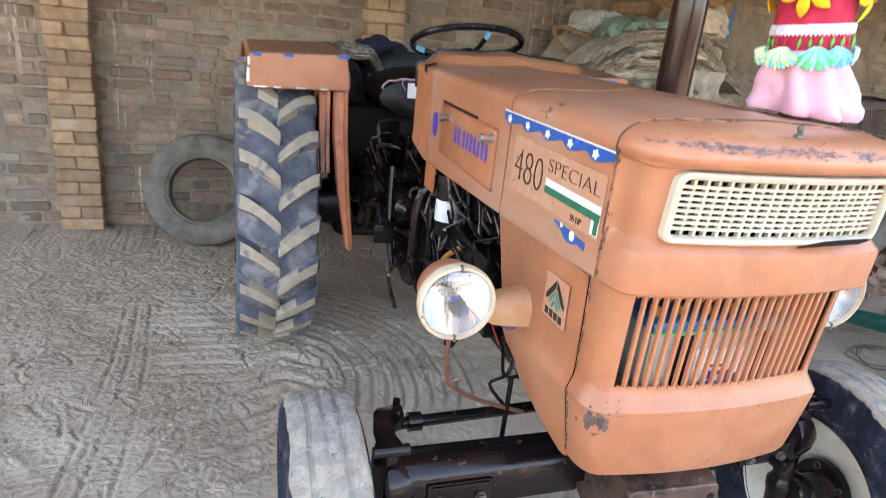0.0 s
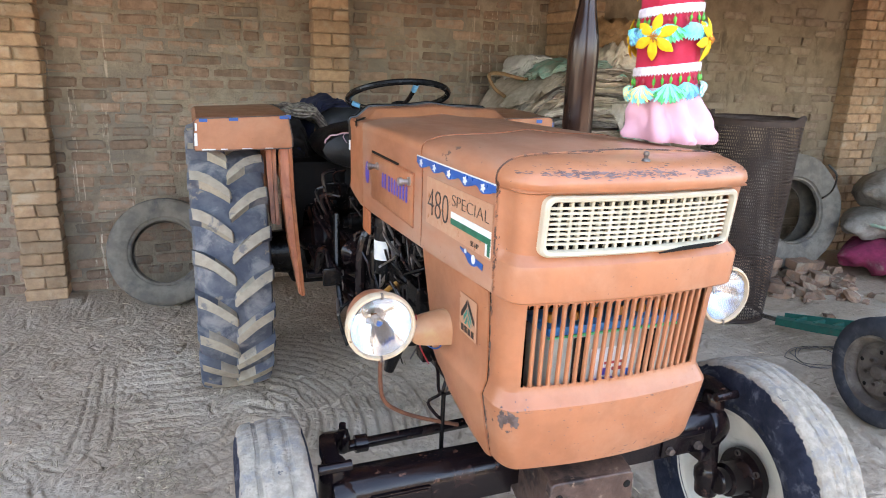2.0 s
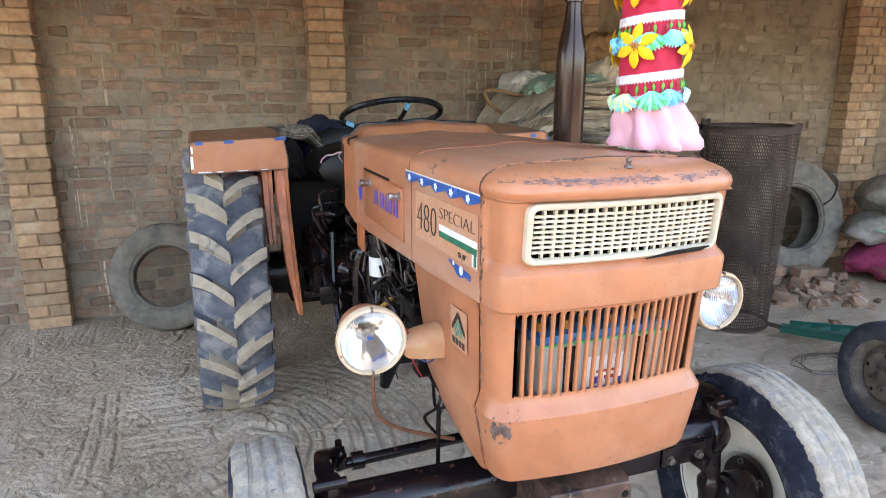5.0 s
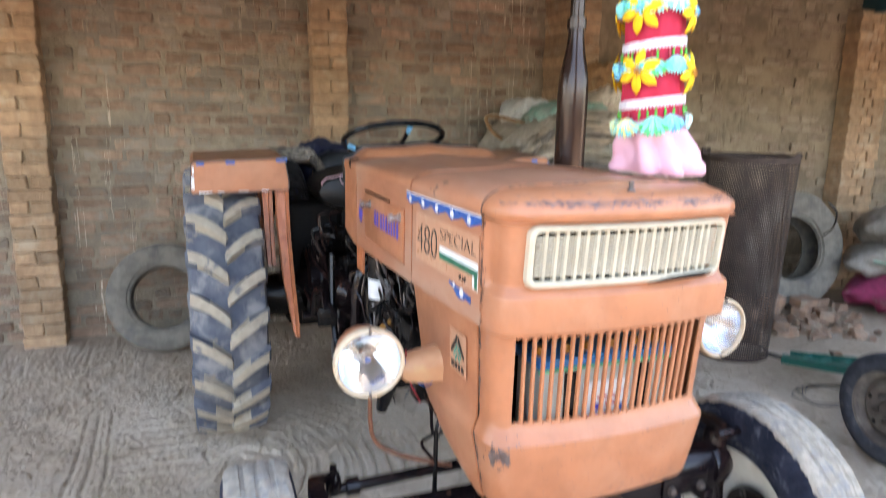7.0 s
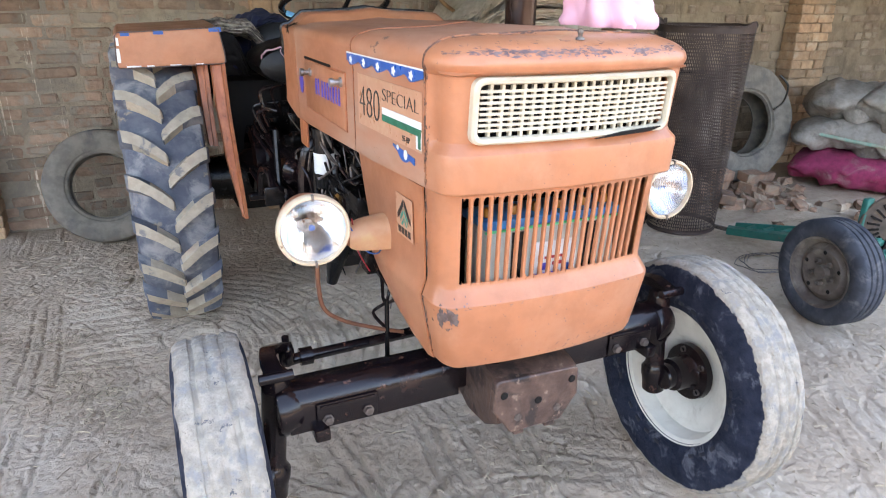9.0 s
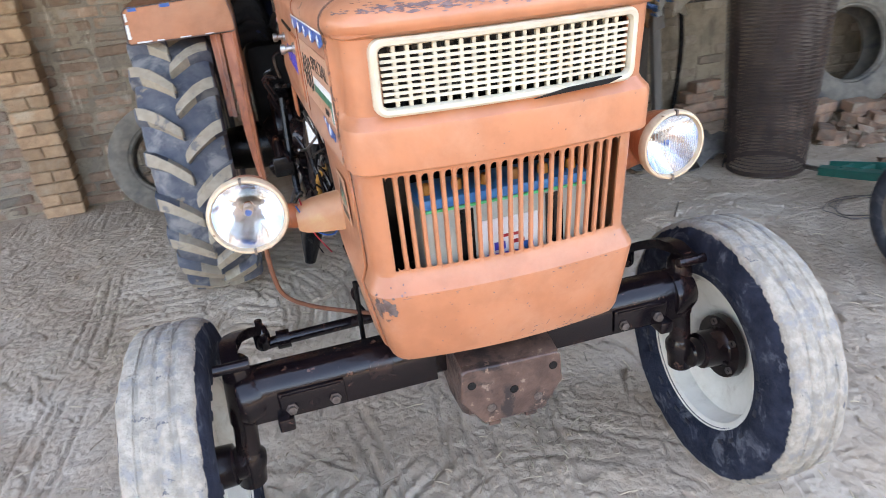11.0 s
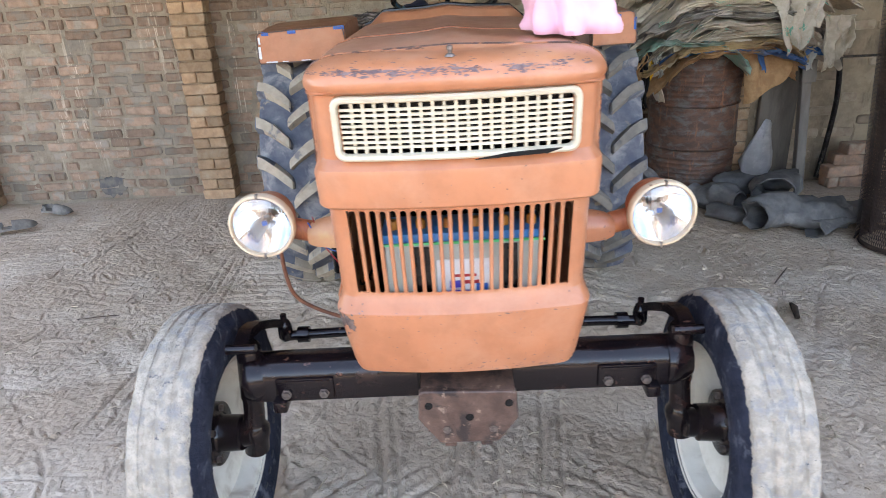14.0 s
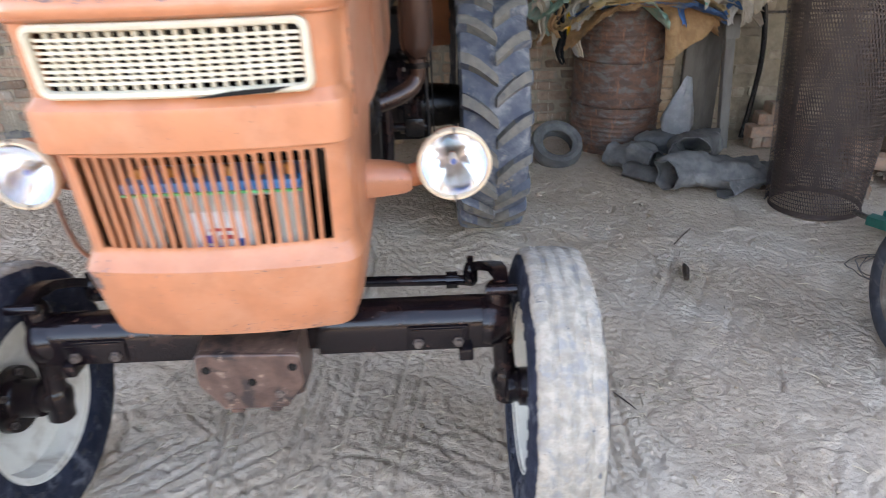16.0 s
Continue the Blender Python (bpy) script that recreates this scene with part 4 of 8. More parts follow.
def round_rect(hw, z0, z1, r, n=5):
    pts = []
    for cx, cz, a0 in ((hw - r, z1 - r, 0), (-hw + r, z1 - r, 90), (-hw + r, z0 + r, 180), (hw - r, z0 + r, 270)):
        pts += [(cx + r * math.cos(radians(a0 + 90 * i / n)), cz + r * math.sin(radians(a0 + 90 * i / n))) for i in range(n + 1)]
    out = []
    for a, b in zip(pts, pts[1:] + pts[:1]):
        out.append(a)
        if abs(a[0] - b[0]) > 0.1:
            out += [(a[0] + (b[0] - a[0]) * t / 8, a[1] + (b[1] - a[1]) * t / 8) for t in range(1, 8)]
    return out


sect = [(0.0, 0.008), (0.001, -0.004), (0.005, -0.0075), (0.011, -0.006), (0.0135, 0.0), (0.0135, 0.008)]
rings = []
for inset, out in sect:
    rings.append([(x, grille_y(x, z) + out, z) for x, z in round_rect(GW - inset, GZ0 + inset, GZ1 - inset, 0.02 - inset * 0.7)])
loft(rings, bm, closed=True)
part("grille_frame", bm, CREAM, upper, thick=0.0)
VERT, HOR = 20, 9
for k in range(1, VERT):
    x = -0.205 + 0.41 * k / VERT
    pts = [(x, grille_y(x, z) + 0.002 + 0.0012 * (1 if k % 2 else -1), z) for z in (GZ0 + 0.012, (GZ0 + GZ1) / 2, GZ1 - 0.012)]
    part("lattice_bar", loft([[(px - 0.0026, py + 0.012, z), (px - 0.0030, py + 0.0030, z), (px + 0.0030, py + 0.0030, z), (px + 0.0026, py + 0.012, z)] for px, py, z in pts], closed=True, cap=True), CREAM, upper, smooth=0)
for k in range(1, HOR):
    z = GZ0 + 0.0155 + (GZ1 - GZ0 - 0.031) * k / HOR
    xs = [-0.206 + 0.412 * i / 42 for i in range(43)]
    part("lattice_bar", loft([[(x, grille_y(x, z) + 0.0045 + 0.0004 * (1 if i % 2 else -1) + dy, z + dz) for dy, dz in ((0.005, -0.0020), (-0.0018, -0.0025), (-0.0018, 0.0025), (0.005, 0.0020))] for i, x in enumerate(xs)], closed=True, cap=True), CREAM, upper, smooth=0)
part("grille_backing", box(-0.215, 0.215, -0.255, -0.25, 1.15, 1.29), BLACK_PLASTIC, tractor, "black gauze behind the grille")
# The tear is a black strip, its shade put into the colour.
part("tear_strip", prism([(0.03, GZ0 - 0.0005), (0.16, GZ0 + 0.006), (0.185, GZ0 + 0.014), (0.15, GZ0 + 0.0125), (0.09, GZ0 + 0.009)], -0.312, -0.306, m=None), ROUGH_BLACK, upper, "black strip for the shaded gap where the frame has torn loose")

# side panels under the bonnet, left and right
SIDE_Z = [(0.682, -0.135), (0.70, -0.05), (0.73, 0.045), (0.77, 0.105), (0.825, 0.150), (0.838, 0.158), (0.852, 0.166), (0.866, 0.172), (0.90, 0.185), (0.98, 0.215), (1.066, 0.245)]


def nose_w(z):
    for (z0, w0, _), (z1, w1, _) in zip(NOSE[1:], NOSE[2:]):
        if z0 <= z <= z1:
            return w0 + (w1 - w0) * (z - z0) / (z1 - z0)
    return NOSE[-1][1]


for s in (-1, 1):
    rr = []
    for z, yb in SIDE_Z:
        w = nose_w(max(z, 0.681)) + 0.001
        rr.append([(s * (w + 0.006 * t * (1 - t) * 4), SEAM_LOW + 0.0018 + (yb - SEAM_LOW - 0.0018) * t, z) for t in (0, 0.12, 0.3, 0.5, 0.7, 0.88, 1)] + [(s * (w - 0.012), yb + 0.003, z), (s * (w - 0.03), yb, z)])
    part("side_panel", loft(rr), ORANGE, tractor, thick=0.004 * -s)

# bonnet: two lengths of one cross-section, a raised rib, the lower edge sloping up to the rear
def bonnet_row(y, zlow, drop=0.0, grow=0.0):
    w = 0.2765 + grow + 0.010 * min(1.0, max(0.0, (y + 0.2) / 0.3))
    half = [(w - 0.004, zlow), (w - 0.002, zlow + 0.012), (w - 0.004, zlow + 0.03), (w - 0.004, 1.16), (w - 0.004, 1.24), (w - 0.003, 1.288), (w, 1.296), (w, 1.303)]
    for d in (0.002, 0.006, 0.012, 0.022, 0.036, 0.050, 0.068, 0.085, 0.11, 0.16, 0.21, w):
        half.append((max(w - d, 0), edge_profile(d) - drop - 0.016 * max(0.0, y + 0.2) * min(1.0, d / 0.03)))
    rib = []
    for x, z in half:
        rib.append((x, z + (0.007 * min(1.0, max(0.0, (y - SEAM - 0.004) / 0.09)) if x < 0.07 and z > 1.303 else 0.0)))
    return [(-x, y, z) for x, z in rib] + [(x, y, z) for x, z in rib[-2::-1]]


def low_edge(y):
    return 1.074 - 0.035 * max(0.0, y + 0.2)


bonnet = part("bonnet", loft([bonnet_row(y, low_edge(y)) for y in (SEAM + 0.0038, -0.1, 0.0, 0.1, 0.15, 0.198)]), ORANGE_TOP, tractor, "dusty worn orange bonnet", thick=0.004, smooth=40)
rear_bonnet = part("rear_bonnet", loft([bonnet_row(y, low_edge(y)) for y in (0.203, 0.3, 0.42, 0.55, 0.68, 0.80)]), ORANGE_TOP, tractor, "dusty worn orange rear bonnet", thick=0.004, smooth=40)
for y, name, m_, r in ((SEAM + 0.002, "seam_rust", SEAM_BROWN, 0.0019), (0.2005, "seam_gap", RUSTY_ORANGE, 0.0010)):
    path = [(x + math.copysign(0.0010, x) * (abs(x) > 0.2), y, z + (0.0008 if z > 1.312 else 0.0)) for x, _, z in bonnet_row(y, low_edge(y))[2:-2]]
    part(name, tube(path, r, 6), m_, bonnet)
part("bonnet_knob", lathe([(0.013, 0), (0.011, 0.006), (0.006, 0.008), (0.006, 0.014), (0.008, 0.017), (0.0075, 0.026), (0, 0.029)], 14), BOLT, bonnet, "black bonnet catch", at=pose(-0.007, -0.285, 1.3415) @ Matrix.Scale(0.68, 4))
part("brow_dent", lathe([(0.006, 0), (0.006, 0.002), (0, 0.003)], 10, m=AX.inverted() @ AY), BOLT, nose, at=pose(0.0, -0.322, 1.31))

# cowl behind the bonnet, with its hollow corner and the dash rim
cowl_rows = []
for y, up, lowz in ((0.803, 0.0, 1.040), (0.83, 0.002, 1.040), (0.85, 0.022, 1.042), (0.865, 0.030, 1.046), (0.92, 0.032, 1.056), (0.98, 0.030, 1.070)):
    base = bonnet_row(y, lowz, -up * 0.0)
    cowl_rows.append([(x, yy, z + (up * min(1, max(0, (0.262 - abs(x)) / 0.045)) if z > 1.3 else 0)) for x, yy, z in base])
cowl = part("cowl", loft(cowl_rows), ORANGE, tractor, "orange cowl, its hollow corner drawn with black patches", thick=0.004, smooth=40)
part("dash_rim", tube([(x, 0.98, z + 0.002) for x, y, z in cowl_rows[-1] if z > 1.2], 0.007, 8), BLACK_PLASTIC, cowl)
part("dash_panel", prism([(x * 0.98, z - 0.005) for x, y, z in cowl_rows[-1] if z > 1.05], 0.955, 0.965), BLACK_PLASTIC, cowl)
part("tool_flap", box(-0.287, -0.279, 0.70, 0.79, 0.965, 1.045, bev=0.006), RUSTY_ORANGE, cowl)
cowl_tree = bvhtree.BVHTree.FromPolygons([v.co.copy() for v in cowl.data.vertices], [list(p.vertices) for p in cowl.data.polygons])
# The dark hollow at the corner is put on as flat black patches.
for u, v, r0 in ((0.0, 0.0, 0.017), (0.010, -0.012, 0.012), (-0.012, 0.008, 0.011), (0.004, 0.018, 0.008), (-0.006, -0.022, 0.007)):
    spot, normal, _, _ = cowl_tree.ray_cast(Vector((-0.6, 0.862 + u, 1.56 + v)), Vector((0.80, 0.0, -0.60)))
    if spot is not None:
        normal = normal if normal.x < 0 else -normal
        bm = bmesh.new()
        bm.faces.new([bm.verts.new((r0 * math.cos(2 * math.pi * i / 14) * (1 + 0.25 * math.sin(3 * i)), r0 * math.sin(2 * math.pi * i / 14) * (1 + 0.2 * math.cos(5 * i)), 0)) for i in range(14)])
        part("paint_scar", bm, ROUGH_BLACK, cowl, "flat black patch standing for the dark hollow", at=Matrix.Translation(spot + normal * 0.0035) @ normal.to_track_quat("Z", "Y").to_matrix().to_4x4(), smooth=0, thick=0.0003)

# tool box door with two wing bolts and a brand strip left blank
door = part("tool_door", box(-0.2885, -0.2800, 0.265, 0.675, 1.096, 1.235, bev=0.006), ORANGE, tractor, "orange tool box door")
# Rusty rim and black strip put the door gap's shade into colour.
part("door_shadow_gap", box(-0.2850, -0.2800, 0.2625, 0.6775, 1.0935, 1.2375), RUSTY_ORANGE, tractor)
part("door_top_strip", box(-0.2862, -0.2800, 0.40, 0.675, 1.2372, 1.2430), ROUGH_BLACK, tractor, "black strip for the shaded gap over the tool box door")
for y, z in ((0.285, 1.213), (0.595, 1.206)):
    b = part("wing_bolt", lathe([(0.012, 0), (0.012, 0.008), (0.007, 0.010), (0.007, 0.022), (0.011, 0.024), (0.011, 0.034), (0, 0.036)], 12, m=Matrix.Rotation(radians(-90), 4, "Y")), STEEL, door, "plated wing bolt", at=pose(-0.285, y, z))
SIDE = Matrix(((0, 0, -1, 0), (-1, 0, 0, 0), (0, 1, 0, 0), (0, 0, 0, 1)))   # lettering's x to -y, its y to z, its face to -x


def decal(name, outline, material, y, z, parent=tractor, lift=0.0, x=-0.2675, label=""):
    turn = Matrix()
    if y < 0.25 and -0.2850 < x < -0.2770:
        # the bonnet narrows towards the nose, and its stickers lie along it
        x = x - (-0.2822 if x < -0.279 else -0.2775) - 0.2846 + (0.16 - y) * 0.03055
        turn = Matrix.Rotation(radians(1.75), 4, "Z")
    bm = bmesh.new()
    vs = [bm.verts.new((u, v, 0)) for u, v in outline]
    f = bm.faces.new(vs)
    e = bmesh.ops.extrude_face_region(bm, geom=[f])
    put_matrix(bm, [v for v in e["geom"] if isinstance(v, bmesh.types.BMVert)], Matrix.Translation((0, 0, 0.0009)))
    return part(name, bm, material, parent, label, at=Matrix.Translation((x - lift, y, z)) @ turn @ SIDE, smooth=0)


def rect(w, h):
    return [(0, 0), (w, 0), (w, h), (0, h)]


for k in range(9):
    decal("mark_bar", [(0, 0.005 * (k % 2)), (0.0145, 0), (0.0135, 0.045), (0.001, 0.042)], PURPLE_DECAL, 0.545 - 0.0272 * k - (0.012 if k > 1 else 0), 1.152, door, x=-0.2886)
badge = decal("oval_badge", [(0.022 * math.cos(a), 0.036 * math.sin(a)) for a in (2 * math.pi * i / 20 for i in range(20))], PURPLE_DECAL, 0.74, 1.165, tractor, x=-0.2830, label="violet oval badge")


def scallop(length, height, n):
    pts = [(0, height), (0, height * 0.30)]
    for i in range(n * 12 + 1):
        u = i / (n * 12)
        pts.append((u * length, height * (0.26 + 0.20 * math.cos(2 * math.pi * u * n + 0.6) + 0.05 * math.cos(4 * math.pi * u * n))))
    return pts + [(length, height * 0.30), (length, height)]


strip = decal("blue_strip", scallop(0.43, 0.027, 5), BLUE_DECAL, 0.228, 1.260, tractor, x=-0.2835, label="blue scalloped sticker strip with white florets")
decal("strip_border", rect(0.43, 0.003), WHITE_DECAL, 0.228, 1.287, tractor, x=-0.2838)
for k in range(5):
    y = 0.198 - 0.086 * k
    decal("floret", [(0.0085 * math.cos(a) * (1 + 0.3 * math.cos(5 * a)), 0.0075 * math.sin(a) * (1 + 0.3 * math.cos(5 * a))) for a in (2 * math.pi * i / 20 for i in range(20))], WHITE_DECAL, y, 1.274, tractor, x=-0.2846)
small = decal("small_blue_sticker", [(0, 0.024), (0.0, 0.019), (0.025, 0.014), (0.045, 0.003), (0.060, 0.001), (0.075, 0.004), (0.088, 0.011), (0.112, 0.008), (0.112, 0.022)], BLUE_DECAL, -0.045, 1.105, tractor, x=-0.2775, label="torn blue sticker")
small.matrix_basis = small.matrix_basis @ Matrix.Rotation(radians(-4), 4, "Z")
decal("floret", [(0.009 * math.cos(a), 0.010 * math.sin(a)) for a in (2 * math.pi * i / 14 for i in range(14))], WHITE_DECAL, -0.115, 1.118, tractor, x=-0.2786)
decal("floret", [(0.005 * math.cos(a), 0.005 * math.sin(a)) for a in (2 * math.pi * i / 14 for i in range(14))], WHITE_DECAL, -0.075, 1.126, tractor, x=-0.2786)

film = decal("model_sticker", rect(0.352, 0.112), PEACH_DECAL, 0.160, 1.136, tractor, x=-0.2822, label="model sticker with dark letters and a green stripe")
lettering("model_number", "480", 0.098, BLACK_DECAL, tractor, Matrix.Translation((-0.2856, 0.152, 1.158)) @ Matrix.Rotation(radians(1.75), 4, "Z") @ SIDE, 0.90, thin=0.0022)
lettering("word_special", "SPECIAL", 0.038, BLACK_DECAL, tractor, Matrix.Translation((-0.2812, 0.008, 1.207)) @ Matrix.Rotation(radians(1.75), 4, "Z") @ SIDE, 1.38, thin=0.0011)
decal("white_stripe", rect(0.198, 0.014), WHITE_DECAL, 0.008, 1.180, tractor, x=-0.2830)
decal("green_stripe", rect(0.198, 0.014), GREEN_DECAL, 0.008, 1.166, tractor, x=-0.2832)
decal("white_tail", rect(0.024, 0.036), WHITE_DECAL, -0.166, 1.141, tractor, x=-0.2829)
decal("green_tail", rect(0.012, 0.034), GREEN_DECAL, -0.176, 1.1425, tractor, x=-0.2834)
lettering("power_mark", "55 HP", 0.016, BLACK_DECAL, tractor, Matrix.Translation((-0.2779, -0.098, 1.144)) @ Matrix.Rotation(radians(1.75), 4, "Z") @ SIDE, 0.95)
# maker's sticker, lying along the bowed side panel
logo = part("maker_badge", box(0, 0.088, 0, 0.092, 0, 0.0008), PEACH_DECAL, tractor, "peak-shaped maker's sticker, dark and teal", smooth=0,
            at=Matrix.Translation((-0.2688, -0.040, 0.932)) @ Matrix.Rotation(radians(1.4), 4, "Z") @ Matrix.Rotation(radians(-1.6), 4, "Y") @ SIDE)
for side in (0, 1):
    for pts, m_ in (([(0.008, 0.036), (0.008, 0.047), (0.0425, 0.086), (0.0425, 0.070), (0.018, 0.041)], BLACK_DECAL),
                    ([(0.023, 0.030), (0.023, 0.043), (0.0425, 0.066), (0.0425, 0.054)], TEAL_DECAL),
                    ([(0.027, 0.026), (0.0425, 0.048), (0.0425, 0.036), (0.036, 0.026)], TEAL_DECAL)):
        bm = bmesh.new()
        bm.faces.new([bm.verts.new((0.088 - u if side else u, v, 0.0016)) for u, v in pts])
        part("badge_shape", bm, m_, logo, smooth=0)
for k in range(4):
    part("badge_bar", box(0.010 + 0.0175 * k, 0.023 + 0.0175 * k, 0.006, 0.021, 0.0010, 0.0016), BLACK_DECAL, logo, smooth=0)

# scratched brow: bare flecks in a broken line along its edge
fleck = random.Random(3)
nose_tree = bvhtree.BVHTree.FromPolygons([v.co.copy() for v in nose.data.vertices], [list(p.vertices) for p in nose.data.polygons])
for k in range(640):
    x = fleck.uniform(-0.262, 0.235)
    clump = noise.noise(Vector((x * 22, 4.0, 0))) + 0.6 * noise.noise(Vector((x * 60, 1.0, 0)))
    if clump < fleck.uniform(-0.55, 0.15) + (-0.08 if -0.24 < x < 0.06 else 0.15):
        continue
    stray = k % 6 == 0
    d = fleck.uniform(0.004, 0.045) if stray else fleck.gauss(0.0085, 0.0036) + 0.004 * noise.noise(Vector((x * 14, 8.0, 0)))
    y = -0.3275 + 0.026 * (x / 0.262) ** 2 + 0.098 * (1 - math.sqrt(1 - min(0.98, (max(0.0, abs(x) - 0.182) / 0.095) ** 2))) + max(0.002, d)
    spot, normal, _, _ = nose_tree.ray_cast(Vector((x, y, 1.5)), Vector((0, 0, -1)))
    if spot is None or abs(normal.z) < 0.15:
        continue
    normal = normal if normal.z > 0 else -normal
    r0 = fleck.uniform(0.0006, 0.0011 + 0.0020 * fleck.random() ** 3) * (0.6 if stray else 1.0)
    n = fleck.randint(8, 12)
    bm = bmesh.new()
    bm.faces.new([bm.verts.new((r0 * fleck.choice((2.5, 4.5)) * math.cos(2 * math.pi * i / n) * fleck.uniform(0.6, 1.2), r0 * math.sin(2 * math.pi * i / n) * fleck.uniform(0.5, 1.2), 0)) for i in range(n)])
    part("bare_fleck", bm, BROW_SCRATCH, nose, at=Matrix.Translation(spot + normal * 0.0007) @ normal.to_track_quat("Z", "Y").to_matrix().to_4x4(), smooth=0, thick=0.0003)
for k in range(46):
    u, v = fleck.gauss(0.0, 0.013), fleck.gauss(0.0, 0.019)
    u += 0.35 * v
    spot, normal, _, _ = nose_tree.ray_cast(Vector((-0.60 + 0.7 * u, -0.60 - 0.7 * u, 0.814 + v)), Vector((0.7071, 0.7071, 0)))
    if spot is None:
        continue
    normal = normal if normal.y < 0 else -normal
    r0 = fleck.uniform(0.002, 0.0085) * (1.0 if math.hypot(u, v) < 0.022 else 0.4)
    bm = bmesh.new()
    bm.faces.new([bm.verts.new((r0 * math.cos(2 * math.pi * i / 11) * fleck.uniform(0.5, 1.3), r0 * 1.3 * math.sin(2 * math.pi * i / 11) * fleck.uniform(0.5, 1.3), 0)) for i in range(11)])
    part("bare_fleck", bm, CHIPPED if k % 4 else BROW_SCRATCH, nose, at=Matrix.Translation(spot + normal * (0.0008 + 0.0001 * (k % 5))) @ normal.to_track_quat("Z", "Y").to_matrix().to_4x4(), smooth=0, thick=0.0003)


def chip(spot, w, h, parent, material=CHIPPED):
    """A bare ragged chip lying on the paint, its face along the spot's -y."""
    n = fleck.randint(8, 12)
    bm = bmesh.new()
    bm.faces.new([bm.verts.new((w * math.cos(2 * math.pi * i / n) * fleck.uniform(0.4, 1.2), 0, h * math.sin(2 * math.pi * i / n) * fleck.uniform(0.4, 1.2))) for i in range(n)])
    part("paint_chip", bm, material, parent, at=spot, smooth=0, thick=0.0003)


# rust along the seam of the nose, chips down its face and along its foot
for k in range(34):
    z = fleck.uniform(0.70, 1.06)
    x = -nose_w(z) - 0.0012
    chip(pose(x, SEAM_LOW - 0.002 - abs(fleck.gauss(0, 0.003)), z, 0, 0, -88), fleck.uniform(0.0010, 0.0028), fleck.uniform(0.003, 0.013), nose)
def edge_chip(origin, way, w, h):
    """A chip where a line from the origin meets the nose."""
    spot, normal, _, _ = nose_tree.ray_cast(Vector(origin), Vector(way))
    if spot is not None:
        normal = normal if normal.dot(Vector(way)) < 0 else -normal
        chip(Matrix.Translation(spot + normal * 0.0006) @ (-normal).to_track_quat("Y", "Z").to_matrix().to_4x4(), w, h, nose, SEAM_BROWN)


for k in range(46):
    z = fleck.uniform(1.07, 1.30)
    edge_chip((-0.6, SEAM - 0.001 - abs(fleck.gauss(0, 0.0022)), z), (1, 0, 0), fleck.uniform(0.0008, 0.0026), fleck.uniform(0.002, 0.009))
for k in range(30):
    edge_chip((fleck.uniform(-0.25, -0.05), SEAM - 0.001 - abs(fleck.gauss(0, 0.003)), 1.6), (0, 0, -1), fleck.uniform(0.002, 0.008), fleck.uniform(0.0008, 0.0024))


def face_chip(x, z, w, h, tilt=0.0):
    spot, normal, _, _ = nose_tree.ray_cast(Vector((x, -0.6, z)), Vector((0, 1, 0)))
    if spot is not None:
        normal = normal if normal.y < 0 else -normal
        chip(Matrix.Translation(spot + normal * 0.0006) @ (-normal).to_track_quat("Y", "Z").to_matrix().to_4x4() @ Matrix.Rotation(tilt, 4, "Y"), w, h, nose, BROW_SCRATCH)


for k in range(40):
    face_chip(fleck.uniform(-0.19, 0.19), fleck.uniform(0.70, 0.825), fleck.uniform(0.0008, 0.0022), fleck.uniform(0.0006, 0.0016), fleck.uniform(-1, 1))
for k in range(34):
    face_chip(fleck.gauss(0.12, 0.06), 0.690 + abs(fleck.gauss(0, 0.014)), fleck.uniform(0.0015, 0.007), fleck.uniform(0.0005, 0.0013), fleck.uniform(-0.9, 0.9))
for k in range(26):
    face_chip(fleck.uniform(-0.22, 0.22), 0.834 + fleck.gauss(0, 0.002), fleck.uniform(0.001, 0.005), fleck.uniform(0.0004, 0.0010), 0)
for k in range(5):
    face_chip(fleck.uniform(-0.2, 0.2), fleck.uniform(1.095, 1.138), fleck.uniform(0.0008, 0.002), fleck.uniform(0.0006, 0.0015))
for k in range(30):
    t = fleck.random()
    z = 0.69 + 0.14 * t
    yb = -0.09 + 0.235 * t ** 0.8
    w = nose_w(z) + 0.0045
    chip(pose(-w, yb - abs(fleck.gauss(0.004, 0.010)), z + fleck.uniform(-0.01, 0.01), 0, 0, -90), fleck.uniform(0.0015, 0.005), fleck.uniform(0.003, 0.012), nose)
for k in range(22):
    y = 0.199 + fleck.uniform(-0.003, 0.004)
    chip(pose(-0.2835, y, fleck.uniform(1.05, 1.26), 0, 0, -90), fleck.uniform(0.0008, 0.002), fleck.uniform(0.003, 0.010), nose)

